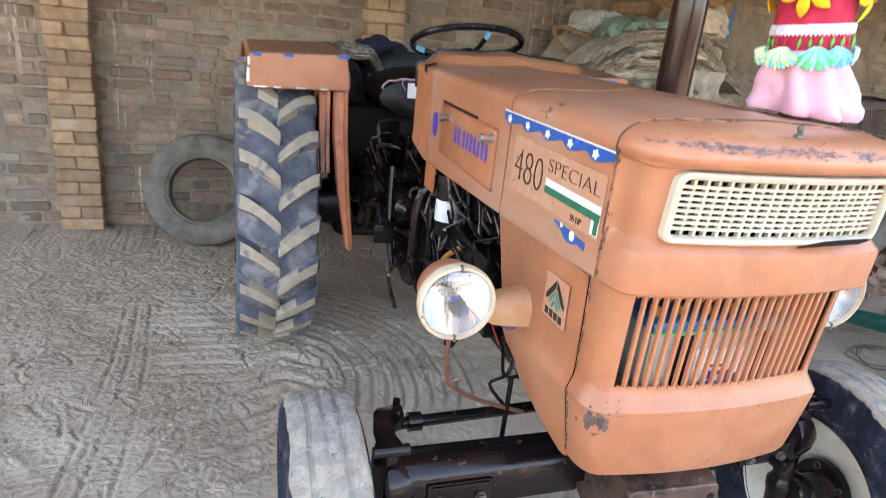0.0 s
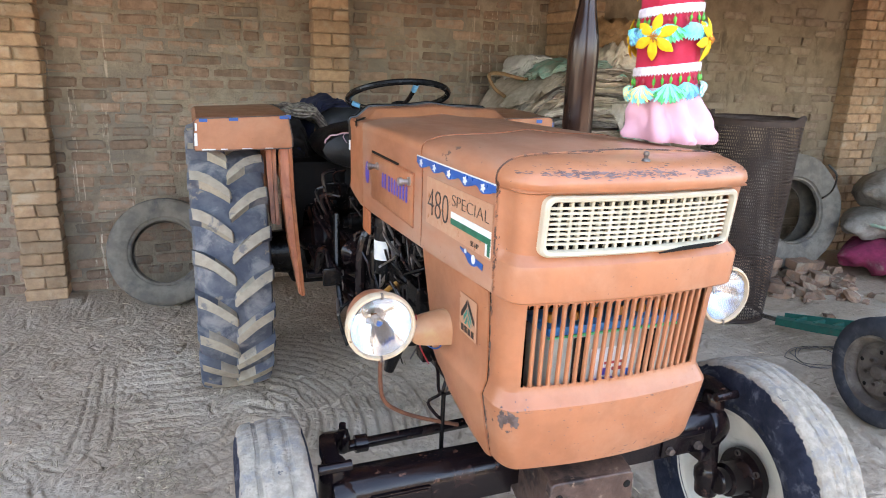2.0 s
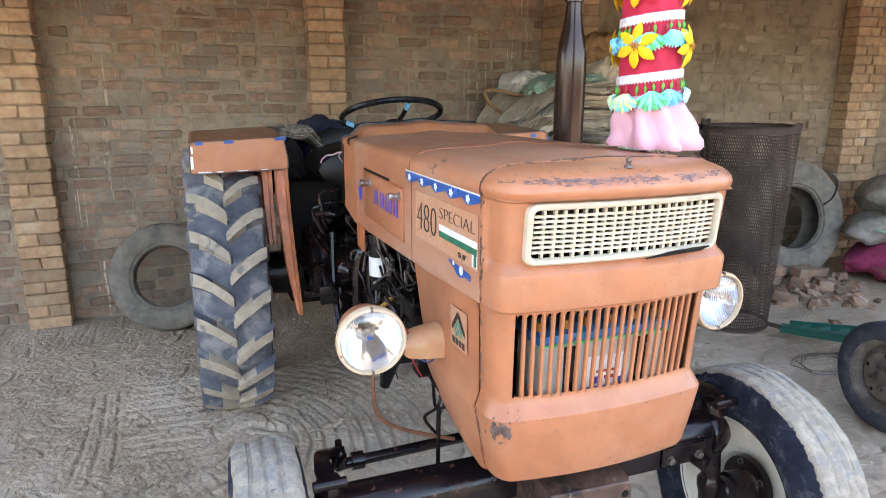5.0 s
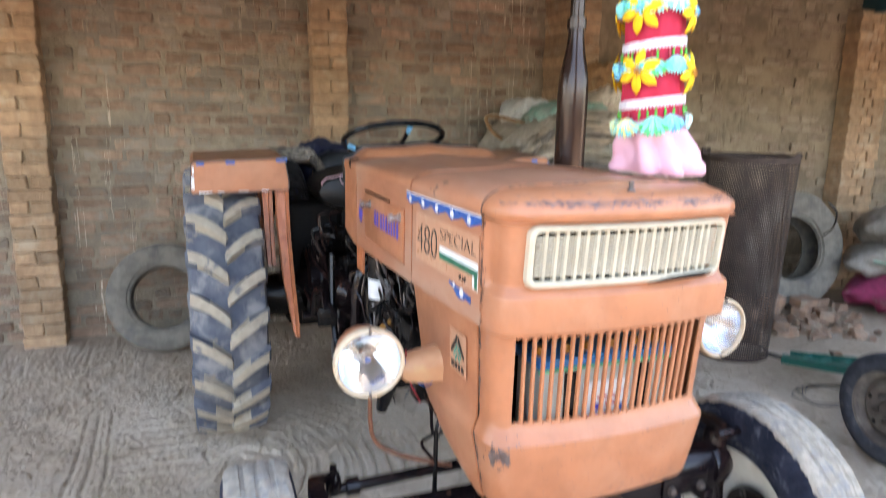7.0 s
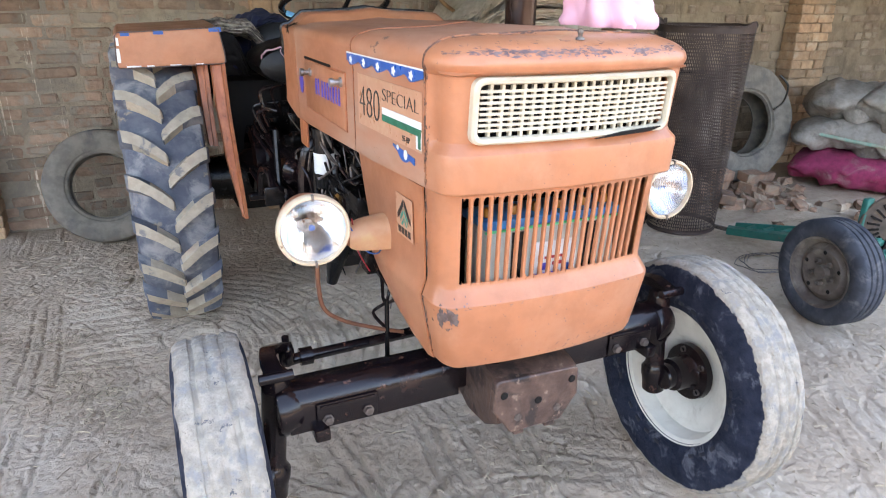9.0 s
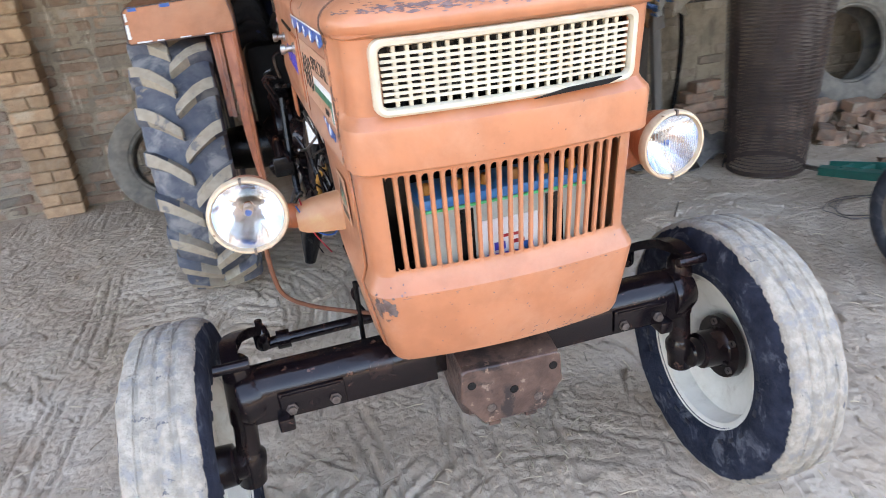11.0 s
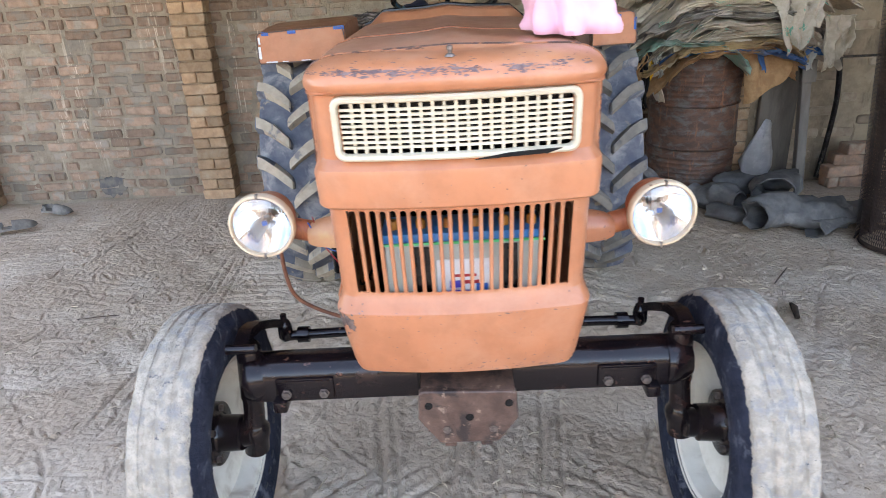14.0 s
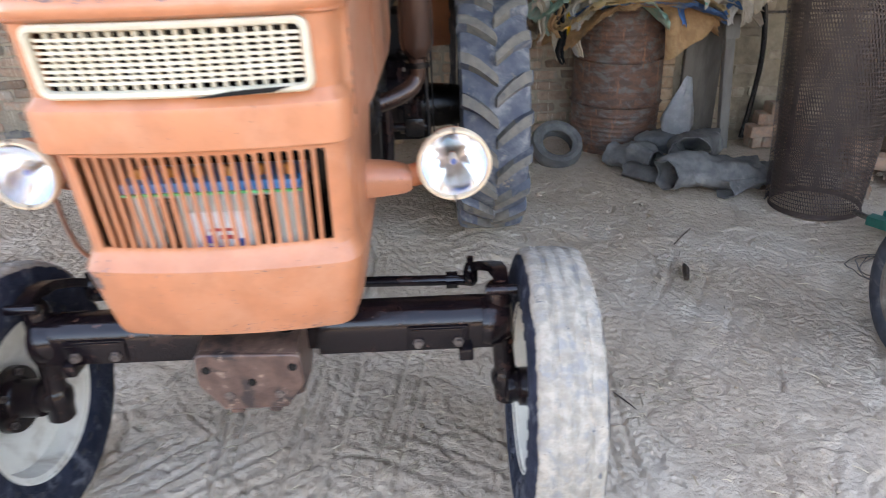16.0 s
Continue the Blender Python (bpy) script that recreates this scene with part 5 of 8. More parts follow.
# headlamps on arms
def headlamp(s):
    lamp = new("headlamp")
    lamp.parent = tractor
    lamp.matrix_basis = pose(s * 0.452, -0.036 if s < 0 else -0.075, 0.958, 0, 0, s * 2.0)
    tagged(lamp, "round headlamp, orange shell with cream rim")
    part("lamp_shell", lathe([(0.0, 0.115), (0.022, 0.113), (0.045, 0.100), (0.060, 0.075), (0.068, 0.04), (0.071, 0.012), (0.071, 0.0)], 40, m=AY), RUSTY_ORANGE if s > 0 else ORANGE, lamp)
    part("lamp_rim", lathe([(0.070, 0.014), (0.0755, 0.012), (0.077, 0.004), (0.077, -0.006), (0.0745, -0.012), (0.070, -0.013), (0.067, -0.008), (0.066, 0.0)], 48, m=AY), LAMP_CREAM, lamp, "cream lamp rim")
    part("reflector", rough_up(lathe([(0.008, 0.062), (0.02, 0.056), (0.028, 0.050), (0.037, 0.040), (0.045, 0.031), (0.052, 0.021), (0.059, 0.010), (0.066, -0.003)], 40, m=AY), 0.0012, 90, s), MIRROR, lamp, "silver reflector bowl", smooth=60)
    part("bulb_shield", lathe([(0.0, 0.016), (0.008, 0.018), (0.010, 0.024), (0.010, 0.05), (0.0, 0.062)], 16, m=AY), STEEL, lamp)
    part("bulb_tip", lathe([(0.0, 0.013), (0.006, 0.014), (0.007, 0.017)], 12, m=AY), BLUE_DECAL, lamp, "blue bulb tip")
    bm = lathe([(0.0665, -0.004), (0.055, -0.0095), (0.035, -0.0135), (0.015, -0.0155), (0.0, -0.016)], 40, m=AY)
    part("lens", bm, LENS, lamp, "clear lamp glass", thick=0.002).visible_shadow = False
    for a in (90, -90):
        part("rim_clip", box(-0.0025, 0.0025, -0.0145, -0.004, 0.066, 0.078, m=Matrix.Rotation(radians(a - 90), 4, "Y")), BOLT, lamp)
    arm = bmesh.new()
    x1 = -s * 0.195
    loft([[(x, 0.05 + y * k, -0.052 + z * k * 0.95) for y, z in ((0.002, -0.034), (-0.002, 0.0), (0.004, 0.022), (0.018, 0.036), (0.040, 0.042), (0.062, 0.036), (0.078, 0.020), (0.082, 0.0), (0.080, -0.030), (0.07, -0.034), (0.012, -0.036))] for x, k in ((-s * 0.088, 0.50), (-s * 0.094, 0.66), (-s * 0.105, 0.80), (-s * 0.125, 0.90), (-s * 0.15, 0.97), (x1, 1.06))], arm, closed=True, cap=True)
    part("lamp_arm", arm, TAN if s < 0 else ORANGE, lamp, "tan painted pressed-steel lamp arm" if s < 0 else "")
    part("arm_neck", tube([(-s * 0.02, 0.075, -0.03), (-s * 0.09, 0.085, -0.05)], 0.026, 16), RUSTY_ORANGE, lamp)
    return lamp


headlamp(-1)
headlamp(1)
part("lamp_pipe", tube([(-0.435, 0.02, 0.885), (-0.434, 0.03, 0.80), (-0.42, 0.04, 0.735), (-0.37, 0.05, 0.69), (-0.29, 0.06, 0.65), (-0.22, 0.06, 0.625)], 0.0050, 10, rounded=5), COPPER, tractor, "bent rusty copper pipe")
part("stay_rod", tube([(-0.262, 0.06, 0.72), (-0.264, 0.06, 0.54)], 0.006, 8), DARK_IRON, tractor)
for pts, m_ in (([(-0.36, 0.02, 0.94), (-0.33, 0.02, 0.88), (-0.29, 0.03, 0.86), (-0.26, 0.05, 0.90)], BLUE_DECAL), ([(-0.35, 0.03, 0.95), (-0.335, 0.05, 0.87), (-0.30, 0.07, 0.80)], RED_BEAD), ([(-0.30, 0.2, 0.9), (-0.33, 0.22, 0.80), (-0.31, 0.25, 0.72)], BLACK_PLASTIC)):
    part("wire", tube(pts, 0.0017, 6, rounded=5), m_, tractor)

# front axle
axle = new("front_axle")
axle.parent = tractor
tagged(axle, "oily black front axle beam")
for s in (-1, 1):
    part("axle_beam", loft([[(s * x, y, z) for y, z in ((-0.058, 0.487), (-0.0585, 0.545), (-0.054, 0.562), (-0.045, 0.576), (-0.032, 0.586), (-0.015, 0.590), (0.015, 0.590), (0.035, 0.582), (0.045, 0.562), (0.045, 0.49), (0.035, 0.478), (-0.045, 0.478))] for x in (0.12, 0.40, 0.535)], closed=True, cap=True), BLACK_OIL, axle)
bm = loft([[(x, y, z + dz) for y, z in ((-0.045, 0.492), (-0.045, 0.55), (-0.035, 0.572), (0.03, 0.572), (0.04, 0.55), (0.04, 0.5), (0.03, 0.482), (-0.035, 0.482))] for x, dz in ((-0.30, 0), (-0.15, 0.004), (0, 0.008), (0.15, 0.004), (0.30, 0))], closed=True, cap=True)
part("axle_centre", bm, BLACK_OIL, axle)
part("bolster", box(-0.10, 0.10, -0.05, 0.25, 0.56, 0.66, bev=0.02), BROWN_IRON, tractor, "oily iron axle bolster")
part("pivot_tube", tube([(0, -0.10, 0.525), (0, 0.16, 0.525)], 0.06, 18), BLACK_OIL, axle)
part("front_support", loft([[(x, y, z) for x, z in ((-0.13, 0.60), (-0.13, 0.66), (0.13, 0.66), (0.13, 0.60), (0.09, 0.56), (-0.09, 0.56))] for y in (-0.04, 0.3)], closed=True, cap=True), DARK_IRON, tractor)
for s in (-1, 1):
    plate = part("axle_plate", box(min(s * 0.332, s * 0.478), max(s * 0.332, s * 0.478), -0.0655, -0.0575, 0.492, 0.555, bev=0.005), BLACK_OIL, axle)
    part("plate_rib", box(min(s * 0.340, s * 0.470), max(s * 0.340, s * 0.470), -0.071, -0.0645, 0.545, 0.552, bev=0.002), BLACK_OIL, axle)
    part("clamp_foot", box(min(s * 0.452, s * 0.487), max(s * 0.452, s * 0.487), -0.085, -0.03, 0.468, 0.50, bev=0.005), BLACK_OIL, axle)
    for x in (0.357, 0.452):
        part("bolt", lathe([(0.0135, 0), (0.0135, 0.003), (0.0105, 0.0035), (0.0105, 0.011), (0.007, 0.012), (0.0, 0.012)], 6, m=AY.inverted()), BOLT, plate, "greasy hexagon bolt", at=pose(s * x, -0.066, 0.513))
    pin = part("kingpin_post", lathe([(0.026, 0.285), (0.033, 0.292), (0.034, 0.33), (0.038, 0.345), (0.038, 0.368), (0.030, 0.38), (0.027, 0.39), (0.027, 0.46), (0.031, 0.47), (0.032, 0.58), (0.032, 0.60), (0.028, 0.625), (0.022, 0.632), (0, 0.634)], 22), BLACK_OIL, axle, "oily kingpin post", at=pose(s * 0.606, 0.0, 0, 0, -s * 5.2, 0))
    part("axle_sleeve", lathe([(0.040, 0), (0.062, 0.004), (0.066, 0.02), (0.058, 0.05), (0.046, 0.07)], 20, m=AX @ Matrix.Scale(1.0, 4)), BLACK_OIL, axle, at=pose(s * 0.535 - 0.028, -0.006, 0.532))
    part("steering_arm", loft([[(s * x, y, z + dz) for x, dz in ((xx - 0.018, -0.012), (xx + 0.018, -0.012), (xx + 0.018, 0.014), (xx - 0.018, 0.014))] for xx, y, z in ((0.556, -0.035, 0.632), (0.560, 0.03, 0.640), (0.552, 0.075, 0.634), (0.532, 0.120, 0.615), (0.500, 0.155, 0.592))], closed=True, cap=True), BLACK_OIL, axle)
    part("pinch_bolt", tube([(s * 0.518, -0.040, 0.634), (s * 0.592, -0.040, 0.634)], 0.0125, 12), BLACK_OIL, axle)
    part("ball_joint", lathe([(0.013, -0.03), (0.020, -0.02), (0.020, 0.01), (0.014, 0.03), (0.009, 0.034), (0.009, 0.05), (0, 0.051)], 14), BLACK_OIL, axle, at=pose(s * 0.496, 0.157, 0.572))
    rod = part("tie_rod", tube([(s * 0.496, 0.157, 0.552), (s * 0.46, 0.163, 0.552), (s * 0.10, 0.185, 0.548)], 0.0145, 12), BLACK_OIL, axle)
    part("rod_clamp", lathe([(0.0, -0.016), (0.023, -0.016), (0.023, 0.016), (0.0, 0.016)], 14, m=AX), BLACK_OIL, axle, at=pose(s * 0.447, 0.164, 0.552))

# weight bracket with its holes
bracket = part("weight_bracket", prism([(-0.109, 0.606), (-0.100, 0.614), (0.104, 0.606), (0.112, 0.598), (0.115, 0.531), (0.071, 0.468), (-0.066, 0.468), (-0.113, 0.537)], -0.224, -0.200), BROWN_IRON, tractor, "rust-brown cast weight bracket", bevel=0.004)
part("bracket_shelf", loft([[(x, y, z + dz) for x, dz in ((-0.104, -0.016), (-0.104, 0.0), (0.107, 0.0), (0.107, -0.016))] for y, z in ((-0.218, 0.608), (-0.19, 0.617), (-0.15, 0.622), (-0.03, 0.622))], closed=True, cap=True), BROWN_IRON, bracket)
for s in (-1, 1):
    part("bracket_web", prism([(-0.205, 0.607), (-0.205, 0.487), (-0.15, 0.452), (-0.06, 0.442), (0.02, 0.475), (0.06, 0.60)], s * 0.085 - 0.008, s * 0.085 + 0.008, m=Matrix(((0, 1, 0, 0), (1, 0, 0, 0), (0, 0, 1, 0), (0, 0, 0, 1)))), BROWN_IRON, bracket)
    part("bracket_lug", box(s * 0.042 - 0.014, s * 0.042 + 0.014, -0.222, -0.19, 0.456, 0.474, bev=0.004), BROWN_IRON, bracket)
    part("shelf_boss", lathe([(0.022, 0), (0.02, 0.03), (0.015, 0.032), (0, 0.033)], 14), DARK_IRON, bracket, at=pose(s * 0.075, -0.14, 0.619))
for x, z, m_ in ((0.004, 0.540, BLACK_PLASTIC), (-0.088, 0.575, BLACK_PLASTIC), (0.094, 0.575, BLACK_PLASTIC), (-0.049, 0.507, BOLT), (0.058, 0.505, BOLT)):
    part("bracket_hole", lathe([(0.0095, 0), (0.0095, 0.0015), (0.007, 0.0018), (0, 0.0012)], 14, m=AY.inverted()), m_, bracket, at=pose(x, -0.224, z))

# wheels
def front_wheel(s):
    wheel = new("front_wheel")
    wheel.parent = tractor
    wheel.matrix_basis = pose(0.673 if s > 0 else -0.678, -0.042 if s > 0 else 0.0, 0.350, 0, 0, STEER) @ Matrix.Diagonal((1, 0.965, 0.965, 1)) @ pose(0, 0, 0, 0, s * 1.5, 0)
    tagged(wheel, "front wheel with worn ribbed tyre and off-white rim")
    prof = [(0.212, -0.058), (0.222, -0.070), (0.25, -0.078), (0.29, -0.082), (0.325, -0.079), (0.345, -0.072), (0.352, -0.070)]
    prof += [(0.356, -0.069), (0.362, -0.060), (0.3645, -0.046), (0.3650, -0.039), (0.3614, -0.0365), (0.3614, -0.0280), (0.3660, -0.025), (0.3675, -0.016), (0.3672, -0.006), (0.3638, -0.003), (0.3638, 0.0)]
    full = prof + [(r, -h) for r, h in prof[-2::-1]]

    def worn(co):
        p = co * 9
        k = noise.noise(p) * 0.003 + noise.noise(co * 26) * 0.0024 + noise.noise(co * 60 + Vector((s, 0, 0))) * 0.0022
        r = math.hypot(co.x, co.y)
        return (co.x / r * k, co.y / r * k, noise.noise(co * 14) * 0.004 + noise.noise(co * 45) * 0.002) if r > 0.33 else (0, 0, 0)
    part("tyre", lathe(full, 150, m=AX, wobble=worn), FRONT_TYRE, wheel, "worn front tyre caked with pale dust", smooth=50)
    for k in range(30):
        if k % 10 in (3, 4, 9):
            continue
        a = 2 * math.pi * k / 30
        for sd in (-1, 1):
            part("sidewall_block", box(-0.0025, 0.0025, -0.011, 0.011, -0.006, 0.006, bev=0.0015, m=Matrix.Rotation(a, 4, "X") @ Matrix.Translation((sd * 0.0775, 0, 0.247))), SIDEWALL, wheel)
    bm = lathe([(0.216, -0.066), (0.224, -0.069), (0.226, -0.063), (0.205, -0.056), (0.196, -0.03), (0.192, 0.0), (0.196, 0.03), (0.205, 0.056), (0.226, 0.063), (0.224, 0.069), (0.214, 0.066)], 48, m=AX)
    part("rim", bm, RIM_WHITE, wheel, "off-white painted steel rim", thick=0.003)
    part("wheel_disc", lathe([(0.055, 0.032), (0.085, 0.034), (0.10, 0.028), (0.12, 0.010), (0.16, 0.004), (0.194, -0.006)], 40, m=AX @ Matrix.Diagonal((1, 1, s, 1))), RIM_WHITE, wheel, thick=0.004)
    hub = part("hub", lathe([(0.0, -0.105), (0.034, -0.105), (0.040, -0.10), (0.040, -0.075), (0.050, -0.07), (0.052, -0.02), (0.058, -0.012), (0.088, -0.010), (0.090, 0.010), (0.06, 0.03), (0.05, 0.06), (0.036, 0.075), (0, 0.078)], 28, m=AX @ Matrix.Diagonal((1, 1, s, 1))), BLACK_OIL, wheel, "greasy black hub")
    for k in range(5):
        a = 2 * math.pi * k / 5 + 0.3
        part("wheel_nut", lathe([(0.010, -0.02), (0.010, -0.006), (0.0, -0.006)], 6, m=AX @ Matrix.Diagonal((1, 1, s, 1)) @ Matrix.Translation((0.073 * math.cos(a), 0.073 * math.sin(a), 0))), BOLT, wheel)
    part("stub_axle", tube([(-s * 0.10, 0, 0), (-s * 0.03, 0, 0)], 0.034, 16), BLACK_OIL, wheel)
    return wheel


STEER = -1.5
front_wheel(-1)
front_wheel(1)

REAR_R, REAR_Y = 0.618, 1.83


def lug_rows(side, th0):
    """One tread bar, from the middle of the tyre out and down over its shoulder; the angle rises outward on the front."""
    rows = []
    for x, dth, top, base, wd in ((-0.006, -0.010, 0.604, 0.575, 0.016), (0.0, -0.002, 0.6150, 0.578, 0.024), (0.03, 0.046, 0.6175, 0.580, 0.027), (0.07, 0.102, 0.616, 0.578, 0.028), (0.11, 0.141, 0.611, 0.570, 0.029), (0.142, 0.162, 0.602, 0.555, 0.030), (0.152, 0.168, 0.580, 0.530, 0.030), (0.150, 0.170, 0.545, 0.520, 0.027)):
        row = []
        for r, k in ((base, -1.15), (top, -0.80), (top, 0.80), (base, 1.15)):
            th = th0 + dth + k * wd / 0.6
            row.append((side * x, -r * math.cos(th), r * math.sin(th)))
        rows.append(row)
    return rows


def lug_mesh(side, seed, top):
    bm = loft(lug_rows(side, 0.0), cap=True)
    for v in bm.verts:
        v.co += 0.004 * Vector((noise.noise(v.co * 14 + Vector((seed, 0, 0))), noise.noise(v.co * 14 + Vector((9, seed, 0))), noise.noise(v.co * 14 + Vector((0, 9, seed)))))
    me = finish(bm, "tread_lug", [top, RUBBER], 30)
    for p in me.polygons:
        if math.hypot(p.center.y, p.center.z) < 0.594:
            p.material_index = 1
    return me


LUGS = {(side, s): [lug_mesh(side, 3.0 * k, LUG if s < 0 else LUG_SHADED) for k in range(3)] for side in (-1, 1) for s in (-1, 1)}


def rear_wheel(s):
    wheel = new("rear_wheel")
    wheel.parent = tractor
    wheel.matrix_basis = pose(s * 0.682, REAR_Y, REAR_R - 0.008)
    tagged(wheel, "rear wheel with chevron-lugged tyre")
    prof = [(0.362, -0.11), (0.38, -0.125), (0.43, -0.142), (0.49, -0.148), (0.535, -0.146), (0.558, -0.137), (0.571, -0.11), (0.578, -0.06), (0.580, 0.0)]
    full = prof + [(r, -h) for r, h in prof[-2::-1]]
    bm = lathe(full, 80, m=AX)
    for v in bm.verts:
        v.co += 0.0025 * Vector((noise.noise(v.co * 12), noise.noise(v.co * 12 + Vector((9, 0, 0))), noise.noise(v.co * 12 + Vector((0, 9, 0)))))
    part("tyre", bm, RUBBER, wheel, "blue-black rear tyre with dusty sidewalls", smooth=30)
    n = 22
    for k in range(n):
        for side in (-1, 1):
            turn = 2 * math.pi * (k + (0.5 if side > 0 else 0.0)) / n + 0.105
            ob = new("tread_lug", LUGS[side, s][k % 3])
            ob.parent, ob.matrix_basis = wheel, Matrix.Rotation(-turn, 4, "X")
    part("rim", lathe([(0.362, -0.12), (0.372, -0.124), (0.374, -0.112), (0.35, -0.10), (0.335, -0.05), (0.335, 0.05), (0.35, 0.10), (0.374, 0.112), (0.372, 0.124), (0.36, 0.12)], 48, m=AX), RIM_WHITE, wheel, thick=0.004)
    part("wheel_disc", lathe([(0.0, 0.02), (0.12, 0.02), (0.15, 0.0), (0.25, -0.03), (0.335, -0.02)], 40, m=AX @ Matrix.Diagonal((1, 1, s, 1))), RIM_WHITE, wheel, thick=0.006)
    part("hub", lathe([(0.0, -0.06), (0.09, -0.06), (0.10, 0.0), (0.085, 0.05), (0, 0.055)], 28, m=AX), BLACK_OIL, wheel)
    return wheel


rear_wheel(-1)
rear_wheel(1)

# fenders: a boxy cap over each rear tyre, a front board, a side sheet
def fender(s):
    f = new("fender")
    f.parent = tractor
    tagged(f, "orange flat-topped rear fender with blue stickers")
    xo, xi = s * 0.80, s * 0.42
    x0, x1 = min(xo, xi), max(xo, xi)

    def face(t):
        return [(x0 + 0.006, 1.150), (x0, 1.160), (x0 + 0.004, 1.262), (x0 + 0.016, 1.275), (x1 - 0.035, 1.290), (x1 - 0.014, 1.282), (x1, 1.20), (x1, 1.165), (x1 - 0.01, 1.158)]
    bm = prism([(x, z) for x, z in face(0)], 1.43, 1.445)
    part("front_board", bm, ORANGE, f, bevel=0.005)
    bm = bmesh.new()
    outl = face(0)
    loft([[(x, y, z + dz) for x, z in outl[2:7]] for y, dz in ((1.446, -0.002), (1.6, 0.008), (1.8, 0.012), (2.1, 0.0), (2.35, -0.05), (2.48, -0.20), (2.55, -0.50))], bm)
    part("top_sheet", bm, ORANGE, f, thick=0.004 * s)
    part("board_trim", tube([(x, 1.428, z) for x, z in outl] + [(outl[0][0], 1.428, outl[0][1])], 0.0025, 6), CHIPPED, f)
    # side sheet between tyre and seat, narrowing to its foot
    xs = s * 0.425
    bm = bmesh.new()
    loft([[(xs, 1.43 + a, z), (xs, 1.52 + a, z), (xs - s * 0.004, 1.9, max(z, 0.95)), (xs, 2.3, max(z, 1.0))] for z, a in ((1.20, 0.03), (1.0, 0.0), (0.8, -0.10), (0.66, -0.20), (0.60, -0.215))], bm)
    # The right sheet is plain black where the left one is rusty orange.
    part("side_sheet", bm, RUSTY_ORANGE if s < 0 else ROUGH_BLACK, f, "rust-stained orange side sheet" if s < 0 else "rough black side sheet", thick=0.004)
    if s < 0:
        bm = bmesh.new()
        loft([[(xs + s * u, y + dy, z) for u, dy in ((-0.003, 0.006), (-0.002, -0.014), (0.010, -0.016), (0.013, 0.0), (0.013 + 0.034 * k, 0.002), (0.015 + 0.036 * k, 0.030))] for z, y, k in ((1.19, 1.45, 1.0), (1.0, 1.42, 0.95), (0.8, 1.32, 0.75), (0.66, 1.225, 0.3), (0.60, 1.205, 0.05))], bm)
        part("edge_flange", bm, RUSTY_ORANGE, f, thick=0.003, smooth=20)
        bm = bmesh.new()
        loft([[(xs + s * u, y + dy, z) for u, dy in ((0.055, 0.05), (0.058, 0.035), (0.072, 0.035), (0.074, 0.055), (0.098 * k, 0.057), (0.10 * k, 0.10))] for z, y, k in ((1.19, 1.46, 1.0), (1.0, 1.44, 0.95), (0.84, 1.39, 0.9))], bm)
        part("inner_flange", bm, RUSTY_ORANGE, f, "darker folded inner flange", thick=0.003, smooth=20)
    if s < 0:
        for x, w in ((-0.775, 0.03), (-0.665, 0.035), (-0.47, 0.045)):
            part("blue_sticker", box(x, x + w, 1.4265, 1.4285, 1.262 + (x + 0.8) * 0.04, 1.278 + (x + 0.8) * 0.04, bev=0.0007), BLUE_DECAL, f)
        for x, w, z, h in ((-0.797, 0.012, 1.17, 0.05), (-0.792, 0.008, 1.23, 0.028), (-0.77, 0.05, 1.151, 0.008), (-0.70, 0.025, 1.152, 0.007), (-0.62, 0.04, 1.154, 0.006), (-0.53, 0.03, 1.156, 0.005)):
            part("paint_scrape", box(x, x + w, 1.4275, 1.429, z, z + h, bev=0.0006), WHITE_DECAL, f)
    else:
        for x, w in ((0.46, 0.02), (0.70, 0.03)):
            part("blue_sticker", box(x, x + w, 1.4265, 1.4285, 1.262, 1.278, bev=0.0007), BLUE_DECAL, f)
        part("blue_sticker", box(0.785, 0.795, 1.4265, 1.4285, 1.215, 1.265, bev=0.0007), BLUE_DECAL, f)
    return f


fender(-1)
fender(1)

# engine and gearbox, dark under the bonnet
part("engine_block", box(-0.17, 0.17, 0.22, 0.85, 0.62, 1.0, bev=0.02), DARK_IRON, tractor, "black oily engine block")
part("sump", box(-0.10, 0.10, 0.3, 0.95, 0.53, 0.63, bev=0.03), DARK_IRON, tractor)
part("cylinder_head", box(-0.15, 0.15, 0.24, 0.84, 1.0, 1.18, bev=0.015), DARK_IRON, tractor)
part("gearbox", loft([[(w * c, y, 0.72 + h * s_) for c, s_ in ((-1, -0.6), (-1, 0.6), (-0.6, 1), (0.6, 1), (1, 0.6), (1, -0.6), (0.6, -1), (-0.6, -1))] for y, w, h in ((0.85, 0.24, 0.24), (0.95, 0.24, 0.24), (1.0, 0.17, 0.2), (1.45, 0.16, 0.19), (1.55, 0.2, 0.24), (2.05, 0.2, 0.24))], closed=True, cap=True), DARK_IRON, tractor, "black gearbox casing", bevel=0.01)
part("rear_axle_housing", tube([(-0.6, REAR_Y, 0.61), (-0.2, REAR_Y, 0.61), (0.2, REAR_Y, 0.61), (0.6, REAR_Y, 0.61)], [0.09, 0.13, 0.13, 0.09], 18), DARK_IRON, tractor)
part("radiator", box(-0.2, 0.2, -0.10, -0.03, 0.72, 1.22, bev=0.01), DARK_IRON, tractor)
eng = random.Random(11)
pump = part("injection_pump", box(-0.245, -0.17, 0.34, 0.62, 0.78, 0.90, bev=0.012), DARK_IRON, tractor)
